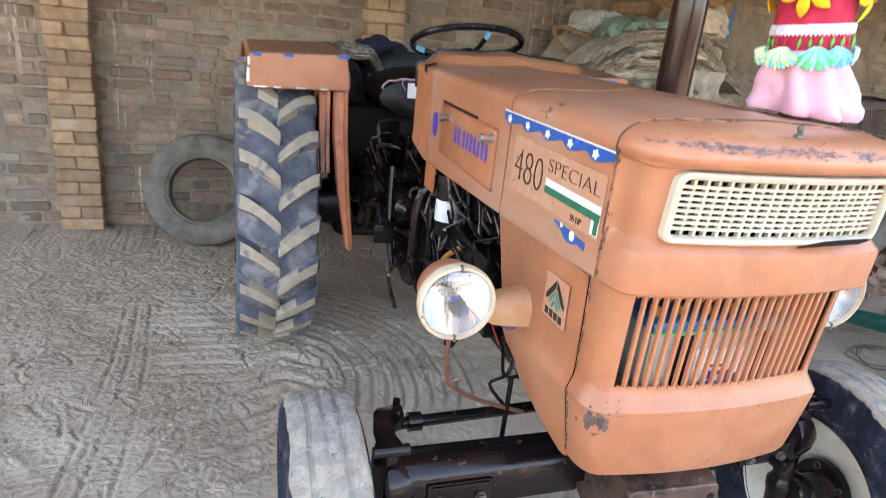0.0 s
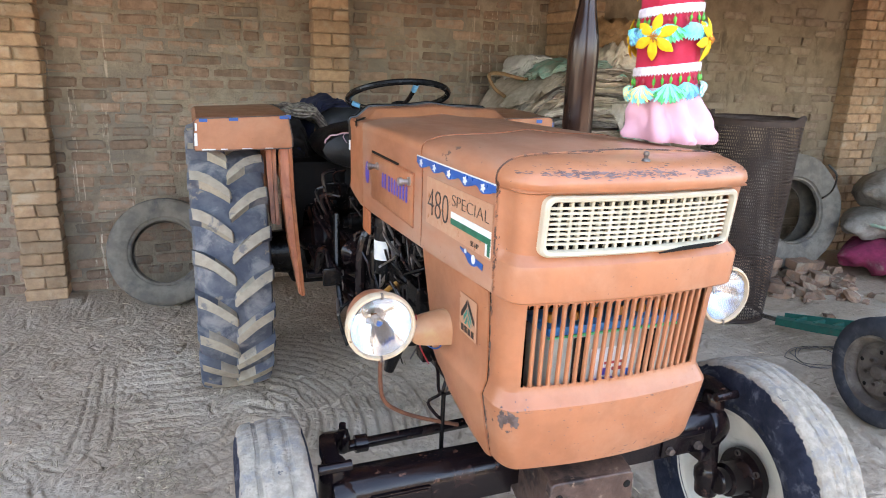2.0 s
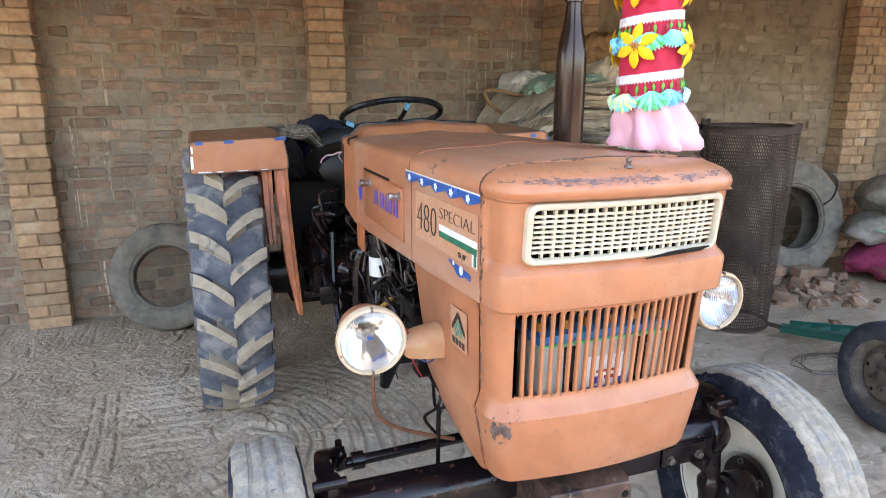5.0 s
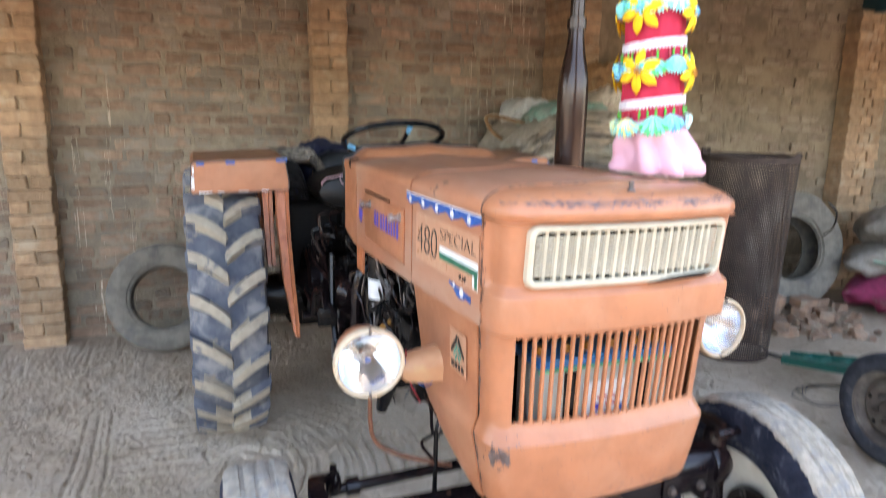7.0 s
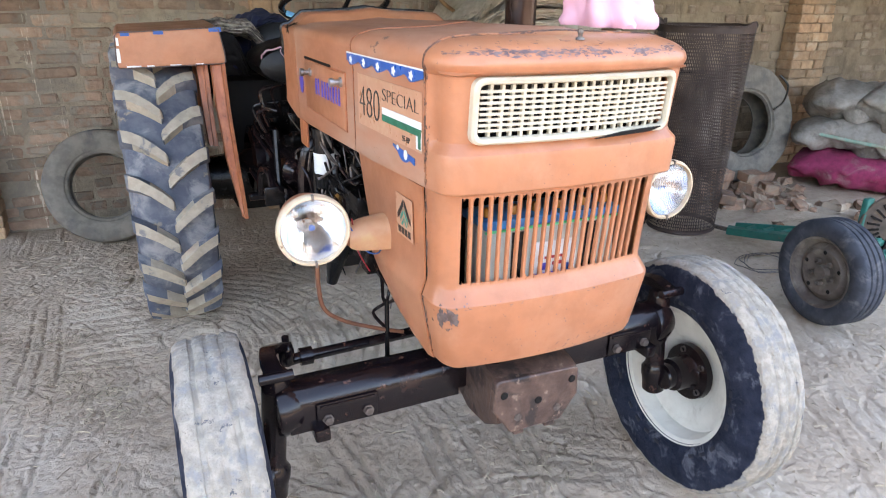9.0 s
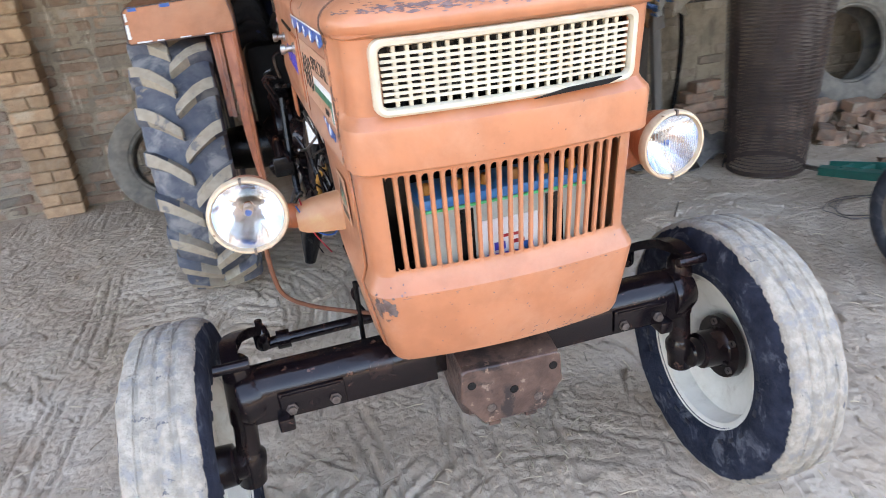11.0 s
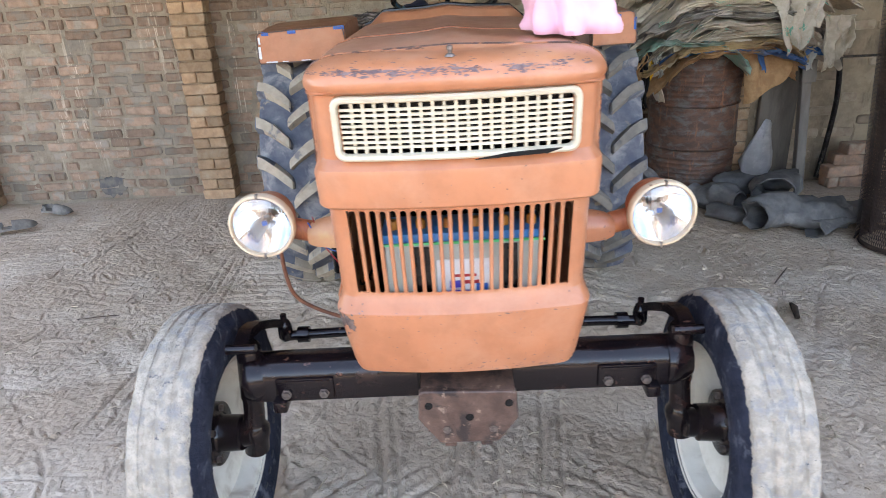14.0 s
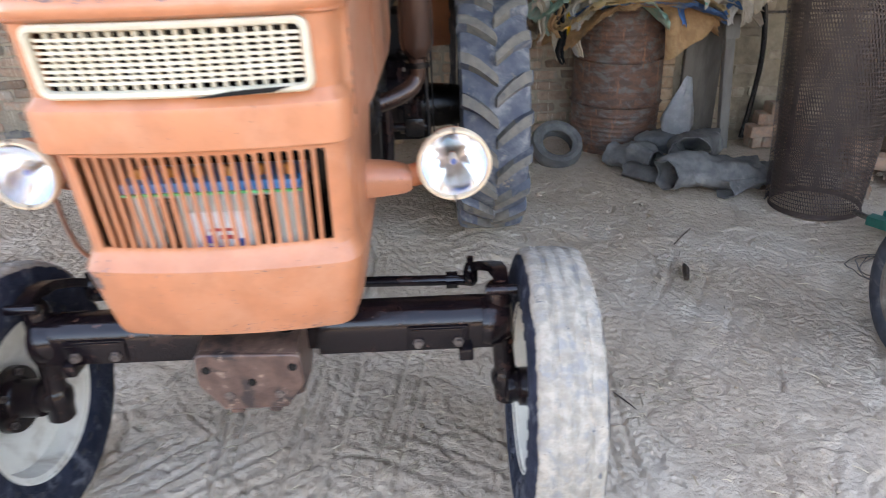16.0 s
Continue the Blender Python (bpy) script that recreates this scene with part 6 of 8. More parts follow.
filt = part("fuel_filter", lathe([(0.0, 0.0), (0.03, 0.0), (0.034, 0.008), (0.034, 0.145), (0.038, 0.15), (0.038, 0.175), (0.015, 0.18), (0.014, 0.20), (0, 0.2)], 22), BLACK_PLASTIC, tractor, "black fuel filter with a white paper label", at=pose(-0.232, 0.70, 0.836) @ Matrix.Scale(1.08, 4))
part("filter_label", lathe([(0.0346, 0.045), (0.0346, 0.105)], 22), WHITE_DECAL, filt, "white label", thick=0.0004)
for k in range(12):
    part("label_mark", box(-0.0352, -0.0345, -0.006 + 0.012 * (k % 2), -0.001 + 0.012 * (k % 2), 0.050 + 0.004 * k, 0.0515 + 0.004 * k), BLACK_DECAL, filt)
for k in range(90):
    y = eng.uniform(0.15, 0.85)
    p0 = Vector((eng.uniform(-0.26, -0.17), y, eng.uniform(0.72, 1.02)))
    pts = [p0]
    for j in range(3):
        pts.append(pts[-1] + Vector((eng.uniform(-0.03, 0.02), eng.uniform(-0.08, 0.08), eng.uniform(-0.08, 0.08))))
    part("hose", tube(pts, eng.uniform(0.0018, 0.0055), 7, rounded=4), eng.choice([BLACK_OIL, BLACK_OIL, BLACK_PLASTIC, BLACK_OIL, BOLT]), tractor)
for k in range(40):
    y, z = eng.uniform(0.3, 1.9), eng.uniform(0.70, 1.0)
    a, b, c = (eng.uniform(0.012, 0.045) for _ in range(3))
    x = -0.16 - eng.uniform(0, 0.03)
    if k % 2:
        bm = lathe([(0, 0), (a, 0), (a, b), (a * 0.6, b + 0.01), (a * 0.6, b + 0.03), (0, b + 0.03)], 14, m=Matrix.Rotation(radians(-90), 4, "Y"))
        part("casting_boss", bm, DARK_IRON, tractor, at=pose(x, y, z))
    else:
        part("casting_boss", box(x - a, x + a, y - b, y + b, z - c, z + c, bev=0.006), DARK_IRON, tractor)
for s in (-1, 1):
    # brake drum and its ribs on the axle trumpet, lever shafts, a cover with bolts
    drum_ = part("brake_drum", lathe([(0.0, 0.0), (0.15, 0.0), (0.165, 0.012), (0.165, 0.05), (0.185, 0.055), (0.185, 0.075), (0.15, 0.08), (0.15, 0.12), (0.12, 0.13)], 36, m=Matrix.Rotation(radians(90 * s), 4, "Y")), BLACK_OIL, tractor, "oily black brake drum", at=pose(s * 0.22, 1.56, 0.74))
    part("drum_boss", lathe([(0.0, 0.17), (0.03, 0.17), (0.05, 0.15), (0.06, 0.12)], 20, m=Matrix.Rotation(radians(90 * s), 4, "Y")), BLACK_OIL, drum_)
    for k in range(8):
        a = 2 * math.pi * k / 8
        part("drum_bolt", lathe([(0.009, 0.08), (0.009, 0.092), (0, 0.093)], 6, m=Matrix.Rotation(radians(90 * s), 4, "Y") @ Matrix.Translation((0.172 * math.cos(a), 0.172 * math.sin(a), 0))), BOLT, drum_)
    part("bell_housing_rib", tube([(s * 0.245, 0.95, 0.58), (s * 0.255, 0.95, 0.72), (s * 0.235, 0.95, 0.90), (s * 0.12, 0.95, 0.985)], 0.02, 10, rounded=5), BLACK_OIL, tractor)
    part("cross_shaft", tube([(s * 0.12, 1.28, 0.66), (s * 0.40, 1.28, 0.66)], 0.017, 12), BLACK_OIL, tractor)
    part("pedal_lever", tube([(s * 0.36, 1.28, 0.66), (s * 0.36, 1.2, 0.78), (s * 0.35, 1.08, 0.80), (s * 0.35, 1.02, 0.74)], 0.013, 8, rounded=4), BLACK_OIL, tractor)
    part("pedal_pad", box(s * 0.35 - 0.035, s * 0.35 + 0.035, 0.99, 1.01, 0.70, 0.77, bev=0.006), DARK_IRON, tractor)
part("hydraulic_pump", tube([(-0.245, 1.02, 0.80), (-0.245, 1.05, 0.80), (-0.245, 1.06, 0.80), (-0.245, 1.22, 0.80)], [0.03, 0.05, 0.06, 0.06], 20), BLACK_OIL, tractor, "round oily hydraulic pump")
part("transmission_cover", rough_up(box(-0.19, 0.19, 1.02, 1.46, 0.86, 0.93, bev=0.02), 0.006, 9, 1), DARK_IRON, tractor)
part("gear_lever", tube([(-0.03, 1.2, 0.92), (-0.05, 1.26, 1.05), (-0.10, 1.36, 1.20)], 0.008, 8, rounded=4), BOLT, tractor)
part("draft_lever", tube([(0.24, 1.5, 0.95), (0.26, 1.42, 1.10), (0.26, 1.36, 1.18)], 0.007, 8, rounded=4), BOLT, tractor)
for k in range(26):
    p0 = Vector((eng.uniform(-0.34, -0.16), eng.uniform(0.85, 1.45), eng.uniform(0.60, 1.02)))
    p1 = p0 + Vector((eng.uniform(-0.04, 0.04), eng.uniform(-0.22, 0.22), eng.uniform(-0.16, 0.16)))
    part("pipe", tube([p0, (p0 + p1) / 2 + Vector((-0.03, 0.02, 0.03)), p1], eng.uniform(0.0025, 0.010), 8, rounded=4), eng.choice([BLACK_OIL, BLACK_OIL, BLACK_OIL, BLACK_PLASTIC]), tractor)
# Black block added as an occluder, closing the view past the gearbox.
part("rear_occluder", rough_up(box(-0.41, 0.41, 1.74, 2.0, 0.45, 1.06, bev=0.05), 0.012, 6, 3), ROUGH_BLACK, tractor)
part("manifold", rough_up(box(0.15, 0.27, 0.32, 0.86, 0.90, 1.02, bev=0.025), 0.008, 9, 5), DARK_IRON, tractor)
part("starter_motor", tube([(-0.25, 0.92, 0.62), (-0.25, 0.94, 0.62), (-0.25, 0.945, 0.62), (-0.25, 1.13, 0.62), (-0.25, 1.135, 0.62), (-0.25, 1.22, 0.62)], [0.052, 0.052, 0.046, 0.046, 0.032, 0.030], 20), BLACK_OIL, tractor, "glossy black starter motor")
part("rod_linkage", tube([(-0.30, 1.05, 0.74), (-0.30, 1.06, 0.66), (-0.33, 1.0, 0.645), (-0.36, 0.85, 0.64)], 0.005, 8, rounded=4), STEEL, tractor)
part("fuel_hose", tube([(-0.24, 0.52, 0.86), (-0.27, 0.58, 0.80), (-0.26, 0.60, 0.70), (-0.22, 0.58, 0.66)], 0.008, 8, rounded=5), mat("ochre_hose", (0.35, 0.17, 0.03), (0.28, 0.13, 0.02), 20, 0.5), tractor, "ochre fuel hose")
part("pedal_arm", tube([(-0.31, 1.1, 0.95), (-0.32, 1.05, 0.75), (-0.32, 0.98, 0.62)], 0.012, 8, rounded=4), DARK_IRON, tractor)
part("drag_link", tube([(-0.29, 0.22, 0.86), (-0.33, 0.25, 0.78), (-0.345, 0.26, 0.70)], [0.02, 0.028, 0.014], 12), BLACK_PLASTIC, tractor)
part("battery_tray", box(-0.2, 0.2, -0.235, -0.11, 0.80, 0.815, bev=0.003), DARK_IRON, tractor)

# steering wheel and column
sw = new("steering_wheel")
sw.parent, sw.matrix_basis = tractor, pose(0.0, 1.34, 1.375, -19, 0, 0)
tagged(sw, "thin black steering wheel with blue tape")
part("wheel_rim", tube([(0.205 * math.cos(2 * math.pi * i / 56), 0.205 * math.sin(2 * math.pi * i / 56), 0) for i in range(57)], 0.0125, 10, caps=False), BLACK_PLASTIC, sw)
for a in (35, 155, 275):
    c, s = math.cos(radians(a)), math.sin(radians(a))
    part("spoke", tube([(0.02 * c, 0.02 * s, -0.05), (0.12 * c, 0.12 * s, -0.035), (0.203 * c, 0.203 * s, 0)], 0.009, 8, rounded=3), BLACK_PLASTIC, sw)
    part("tape", tube([(0.16 * c, 0.16 * s, -0.022), (0.192 * c, 0.192 * s, -0.006)], 0.0105, 8), BLUE_FRINGE if a != 35 else WHITE_FRINGE, sw, "blue and white tape")
part("wheel_hub", lathe([(0, -0.02), (0.03, -0.025), (0.035, -0.05), (0.025, -0.08), (0, -0.08)], 20), BLACK_PLASTIC, sw)
part("steering_column", tube([(0, 1.32, 1.31), (0, 1.0, 1.12)], 0.025, 12), BLACK_PLASTIC, tractor)

# seat
seat = part("seat", loft([[(w * math.cos(a), y + 0.06 * math.sin(a) * 0, z + h * math.sin(a)) for a in (2 * math.pi * i / 20 for i in range(20))] for y, w, z, h in ((1.58, 0.20, 1.12, 0.06), (1.60, 0.265, 1.125, 0.092), (1.64, 0.285, 1.13, 0.104), (1.78, 0.285, 1.13, 0.104), (1.95, 0.27, 1.13, 0.10), (2.02, 0.2, 1.13, 0.07))], closed=True, cap=True), SEAT_BLACK, tractor, "torn black vinyl seat with pink stitching")
bm = loft([[(w * math.cos(a), 1.98 + 0.035 * math.sin(a) + k * 0.06, z) for a in (2 * math.pi * i / 20 for i in range(20))] for z, w, k in ((1.08, 0.2, 0), (1.12, 0.22, 0.1), (1.20, 0.23, 0.4), (1.26, 0.20, 0.6), (1.285, 0.14, 0.8))], closed=True, cap=True)
part("backrest", bm, SEAT_BLACK, tractor, "black vinyl backrest")
st = random.Random(2)
STITCH = mat("pink_stitching", (0.55, 0.36, 0.38), (0.5, 0.3, 0.33), 40, 0.8, bump=0)
part("stitching", tube([(0.255 * math.cos(a), 1.588 + 0.014 * abs(math.cos(a)), 1.130 + 0.078 * math.sin(a) ** 0.35 + 0.003 * math.sin(17 * a)) for a in (math.pi * (i + 0.4) / 32.8 for i in range(33))], 0.004, 6), STITCH, seat)
for k in range(14):
    x = st.uniform(-0.17, 0.1)
    part("loose_thread", tube([(x, 1.582, 1.206), (x + st.uniform(-0.02, 0.02), 1.574, 1.19), (x + st.uniform(-0.03, 0.03), 1.576, 1.17 - st.uniform(0, 0.03))], 0.002, 5, rounded=4), STITCH, seat)
part("seat_tag", box(-0.155, -0.115, 1.566, 1.572, 1.13, 1.19, bev=0.001), WHITE_DECAL, seat, "white paper tag")
part("seat_post", box(-0.16, 0.16, 1.66, 1.95, 0.88, 1.05, bev=0.03), ROUGH_BLACK, tractor)

# exhaust stack on the right side
EX = (0.377, 0.57)
prof = [(0.026, 1.03), (0.027, 1.06), (0.040, 1.075), (0.048, 1.10), (0.049, 1.55), (0.047, 1.59), (0.042, 1.625), (0.034, 1.665), (0.029, 1.695), (0.026, 1.72), (0.0245, 1.75)]
ex = part("exhaust_pipe", lathe(prof, 28), EXHAUST, tractor, "glossy brown exhaust stack with silencer", at=pose(EX[0], EX[1], 0))
part("clamp_band", lathe([(0.024, 1.745), (0.030, 1.748), (0.030, 1.782), (0.024, 1.785)], 24), EXHAUST, ex)
part("tail_pipe", tube([(0, 0, 1.74), (0, 0, 1.85), (0.002, 0, 1.98), (0.012, 0, 2.03), (0.035, 0, 2.07), (0.075, 0, 2.115)], 0.0225, 16, rounded=5, caps=False), EXHAUST, ex)
part("exhaust_elbow", tube([(EX[0], EX[1], 1.04), (EX[0] - 0.006, EX[1], 1.0), (0.33, EX[1] - 0.03, 0.965), (0.2, EX[1] - 0.08, 0.93)], 0.026, 14, rounded=5), EXHAUST, tractor)

part("exhaust_flange", tube([(EX[0], EX[1], 1.035), (EX[0], EX[1], 1.05)], 0.036, 18), DARK_IRON, tractor)
part("support_rod", tube([(EX[0] + 0.02, EX[1], 1.05), (EX[0] + 0.03, EX[1] + 0.02, 0.66)], 0.006, 8), BLACK_PLASTIC, tractor)

# battery behind the slats
battery = thing("battery", "clear-cased battery with blue lid and orange caps behind the slats", "battery", at=pose(0.004, -0.185, 0.815))
part("case", box(-0.158, 0.158, -0.05, 0.05, 0.0, 0.163, bev=0.006), BATTERY_WHITE, battery, "cloudy grey battery case")
part("lid", box(-0.163, 0.163, -0.055, 0.055, 0.165, 0.185, bev=0.005), BATTERY_BLUE, battery, "blue lid")
part("lid_edge", box(-0.164, 0.164, -0.0565, -0.05, 0.160, 0.165, bev=0.002), GREEN_FRINGE, battery)
for k in range(6):
    part("filler_cap", lathe([(0.010, 0), (0.010, 0.014), (0.008, 0.018), (0, 0.019)], 12), CAP_ORANGE, battery, "orange filler cap", at=pose(-0.14 + 0.056 * k, -0.02, 0.185))
# Gaps between cells are black strips laid on the case, darkness in their colour.
for x0 in (-0.10, 0.075):
    part("case_gap_strip", box(x0, x0 + 0.034, -0.053, -0.049, 0.0, 0.155), BLACK_PLASTIC, battery, "black strip drawn for the gap between cells")
part("case_label", box(-0.055, 0.058, -0.0525, -0.0495, 0.015, 0.125, bev=0.0008), WHITE_DECAL, battery, "white label with blue and red marks")
for x, w, z, h, m_ in ((-0.045, 0.062, 0.03, 0.026, PURPLE_DECAL), (-0.03, 0.022, 0.062, 0.016, PURPLE_DECAL), (0.024, 0.024, 0.036, 0.034, BLUE_DECAL), (0.0, 0.03, 0.07, 0.008, RED_BEAD), (-0.02, 0.045, 0.086, 0.006, RED_BEAD)):
    part("label_bar", box(x, x + w, -0.0535, -0.052, z, z + h, bev=0.0004), m_, battery)

# air pre-cleaner on its stem, dressed in a cloth sleeve
AC = (0.222, -0.02)
cleaner = part("pre_cleaner", lathe([(0.03, 1.36), (0.03, 1.86), (0.06, 1.866), (0.062, 1.874), (0.078, 1.872), (0.080, 1.88), (0.094, 1.879), (0.097, 1.892)], 36), BLACK_PLASTIC, tractor, "air pre-cleaner on its stem", at=pose(*AC, 0))
part("bowl", lathe([(0.097, 1.888), (0.099, 1.893), (0.098, 1.942), (0.096, 1.945)], 40), GALV, cleaner, "grey galvanised bowl", thick=0.002)
part("bowl_lid", lathe([(0.099, 1.942), (0.101, 1.949), (0.095, 1.957), (0.066, 1.961), (0.062, 1.968), (0.0, 1.97)], 40), BLACK_PLASTIC, cleaner, "black lid")

# ---- the dressed sleeve on the stem ----
def sag(x, y):
    """The bands hang askew, higher to the tractor's right."""
    return 0.13 * (0.91 * x - 0.41 * y)


sleeve = thing("decorated_sleeve", "crimson cloth sleeve with pink skirt, yellow flowers and fringes", "cloth cover", at=pose(*AC, 0))


def cloth_ring(r, z, folds, amp, ph, n=72, ox=0.0, oy=0.0, hang=1.0):
    return [((r + amp * math.sin(folds * a + ph + 0.6 * math.sin(3 * a))) * math.cos(a) + ox, (r + amp * math.sin(folds * a + ph + 0.6 * math.sin(3 * a))) * math.sin(a) + oy, z + hang * sag(r * math.cos(a), r * math.sin(a))) for a in (2 * math.pi * i / n for i in range(n))]


bm = loft([cloth_ring(r, z, 9, amp, 0.5, ox=ox) for r, z, amp, ox in ((0.072, 1.445, 0.003, 0.012), (0.070, 1.50, 0.002, 0.008), (0.068, 1.56, 0.002, 0.005), (0.066, 1.64, 0.002, 0.002), (0.065, 1.72, 0.002, -0.003), (0.063, 1.79, 0.002, -0.005), (0.058, 1.84, 0.003, -0.003), (0.052, 1.875, 0.005, 0.0), (0.042, 1.892, 0.006, 0.0))], closed=True)
part("sleeve_body", bm, CRIMSON, sleeve, "crimson cotton sleeve", thick=0.002, smooth=60)
bm = loft([cloth_ring(r, z, f, amp, 0.9, n=110, ox=ox, oy=oy, hang=min(1.0, max(-0.3, (z - 1.40) / 0.05))) for r, z, f, amp, ox, oy in ((0.071, 1.475, 7, 0.002, 0.010, 0), (0.069, 1.455, 7, 0.005, 0.010, 0), (0.070, 1.443, 7, 0.006, 0.011, -0.002), (0.072, 1.43, 7, 0.007, 0.013, -0.004), (0.075, 1.415, 7, 0.009, 0.016, -0.006), (0.080, 1.40, 7, 0.011, 0.020, -0.008), (0.085, 1.388, 7, 0.012, 0.023, -0.009), (0.090, 1.375, 7, 0.013, 0.026, -0.010), (0.093, 1.360, 7, 0.015, 0.028, -0.010), (0.088, 1.352, 7, 0.015, 0.028, -0.010))], closed=True)
for v in bm.verts:
    k = min(1.0, max(0.0, (1.465 - v.co.z) / 0.05))
    f_ = noise.noise(Vector((v.co.x * 26 + v.co.z * 18, v.co.y * 26, v.co.z * 14))) + 0.6 * noise.noise(Vector((v.co.x * 55, v.co.y * 55 + v.co.z * 30, 4)))
    v.co += Vector((v.co.x, v.co.y, 0)).normalized() * 0.014 * k * f_
part("skirt", bm, PINK, sleeve, "pale pink gathered skirt", thick=0.002, smooth=60)
part("tie_cord", tube([(-0.002, -0.044, 1.885), (0.008, -0.060, 1.89), (0.028, -0.055, 1.893), (0.012, -0.062, 1.884), (-0.004, -0.064, 1.865), (-0.006, -0.068, 1.845), (0.004, -0.068, 1.84), (0.006, -0.064, 1.87)], 0.004, 8, rounded=5), WHITE_LACE, sleeve, "white tie cord")
dr = random.Random(21)


def fringe_fan(at, size, tones):
    """A pleated tuft of cut ribbon: a wide fan of pointed blades, a smaller paler one on top."""
    base = None
    for layer, (k, tone) in enumerate(zip((1.0, 0.74), tones)):
        m_ = 29
        rows_ = []
        for t in (0.0, 0.35, 0.7, 1.0):
            row_ = []
            for i in range(m_):
                b = -1.3 + 2.6 * i / (m_ - 1)
                q = t * (1.0 if i % 2 else 0.80 + 0.06 * dr.random()) if t == 1.0 else t
                L = size * k * (0.62 + 0.38 * math.cos(b)) * q * dr.uniform(0.94, 1.06)
                row_.append(((0.005 + L) * math.sin(b) * 1.05, -0.003 - 0.004 * layer - 0.011 * math.sin(t * 2.0) + (0.0022 if i % 2 else -0.0006) * t, -L * (0.35 + 0.65 * math.cos(b))))
            rows_.append(row_)
        bm = loft(rows_)
        for j, fc in enumerate(list(bm.faces)):
            fc.material_index = 1 if (j % (m_ - 1)) // 2 % 3 == layer else 0
        ob = part("fringe_fan" if layer == 0 else "inner_fan", bm, [tone, tones[1 - layer]], sleeve if base is None else base, at=at if base is None else None, thick=0.0007, smooth=0)
        base = base or ob


for z, r, ox in ((1.772, 0.065, -0.004), (1.638, 0.0672, 0.002), (1.512, 0.071, 0.008)):
    band = []
    for k, dz in ((0, 0.009), (0.0025, 0.007), (0.003, 0.0), (0.003, -0.006)):
        band.append(cloth_ring(r + k, z + dz + 0.002, 30, 0.0006, 0, 120, ox))
    band.append([(x, y, zz - 0.006 - (0.005 if i % 2 else 0.0)) for i, (x, y, zz) in enumerate(cloth_ring(r + 0.0025, z, 30, 0.0006, 0, 120, ox))])
    part("lace_band", loft(band, closed=True), WHITE_LACE, sleeve, "white lace band with a fuzzy lower edge", thick=0.001, smooth=20)
    for k in range(24):
        a = 2 * math.pi * (k + dr.uniform(-0.25, 0.25)) / 24
        dz = sag(r * math.cos(a), r * math.sin(a))
        L = dr.uniform(0.012, 0.017)
        tone = GREEN_BEAD if dr.random() < 0.85 else RED_BEAD
        spot = pose(ox + (r + 0.004) * math.cos(a), (r + 0.004) * math.sin(a), z + dz - 0.008 - dr.uniform(0, 0.003), dr.uniform(-8, 8), dr.uniform(-8, 8), 0)
        bead = part("bead", lathe([(0.0008, 0), (0.0008, -0.006), (0.003, -0.009), (0.0036, -0.006 - 0.5 * L), (0.0024, -0.006 - L + 0.002), (0.0008, -0.006 - L), (0.0008, -0.012 - L)], 7), tone, sleeve, at=spot)
    n = 10
    for k in range(n):
        a = 2 * math.pi * (k + 0.5 + dr.uniform(-0.12, 0.12)) / n
        tones = dr.choice([(AQUA, WHITE_FRINGE), (AQUA, WHITE_FRINGE), (AQUA, AQUA), (BLUE_FRINGE, AQUA), (GREEN_FRINGE, AQUA), (AQUA, YELLOW_FRINGE), (PINK, WHITE_FRINGE) if k % 2 else (BLUE_FRINGE, BLUE_FRINGE)])
        fringe_fan(pose(ox + (r + 0.002) * math.cos(a), (r + 0.002) * math.sin(a), z - 0.030 + sag(r * math.cos(a), r * math.sin(a)), 0, dr.uniform(-10, 10), math.degrees(a) + 90), dr.uniform(0.038, 0.045), tones)


def flower(x_deg, z, r, ox, centre, turn):
    """Six puffed felt petals round a tufted centre."""
    a = radians(x_deg)
    spot = pose(ox + (r + 0.010) * math.cos(a), (r + 0.010) * math.sin(a), z + 0.006, 0, 0, x_deg + 90)
    bm = bmesh.new()
    for k in range(6):
        rows_ = []
        turned = Matrix.Rotation(radians(60 * k + turn), 4, "Y")
        for t, w, h in ((0.10, 0.004, 0.004), (0.25, 0.0075, 0.007), (0.45, 0.0108, 0.0085), (0.62, 0.0118, 0.008), (0.80, 0.0088, 0.006), (0.93, 0.0042, 0.003), (1.0, 0.001, 0.001)):
            L = 0.050 * t
            rows_.append([turned @ Vector((w * math.cos(b), -0.006 - h * 0.75 * (0.5 + 0.5 * math.sin(b)) + 0.010 * t * t, L)) for b in (2 * math.pi * i / 10 for i in range(10))])
        loft(rows_, bm, closed=True, cap=True)
    ob = part("flower", bm, YELLOW, sleeve, "yellow felt flower", at=spot, smooth=70)
    tuft = bmesh.new()
    for k in range(26):
        b, e = dr.uniform(0, 6.28), dr.uniform(0, 0.010)
        tube([(0, -0.010, 0), (e * 0.6 * math.cos(b), -0.018, e * 0.6 * math.sin(b)), (e * 1.4 * math.cos(b), -0.022 + e, e * 1.4 * math.sin(b))], 0.0012, 5, tuft)
    part("flower_centre", tuft, centre, ob)


for z, r, ox, centre, turn in ((1.700, 0.066, 0.0, BLUE_FRINGE, 28), (1.572, 0.069, 0.005, CAP_ORANGE, 20)):
    for d in (-150, -56, 34, 124):
        flower(d, z, r, ox, centre, turn + d * 0.1)

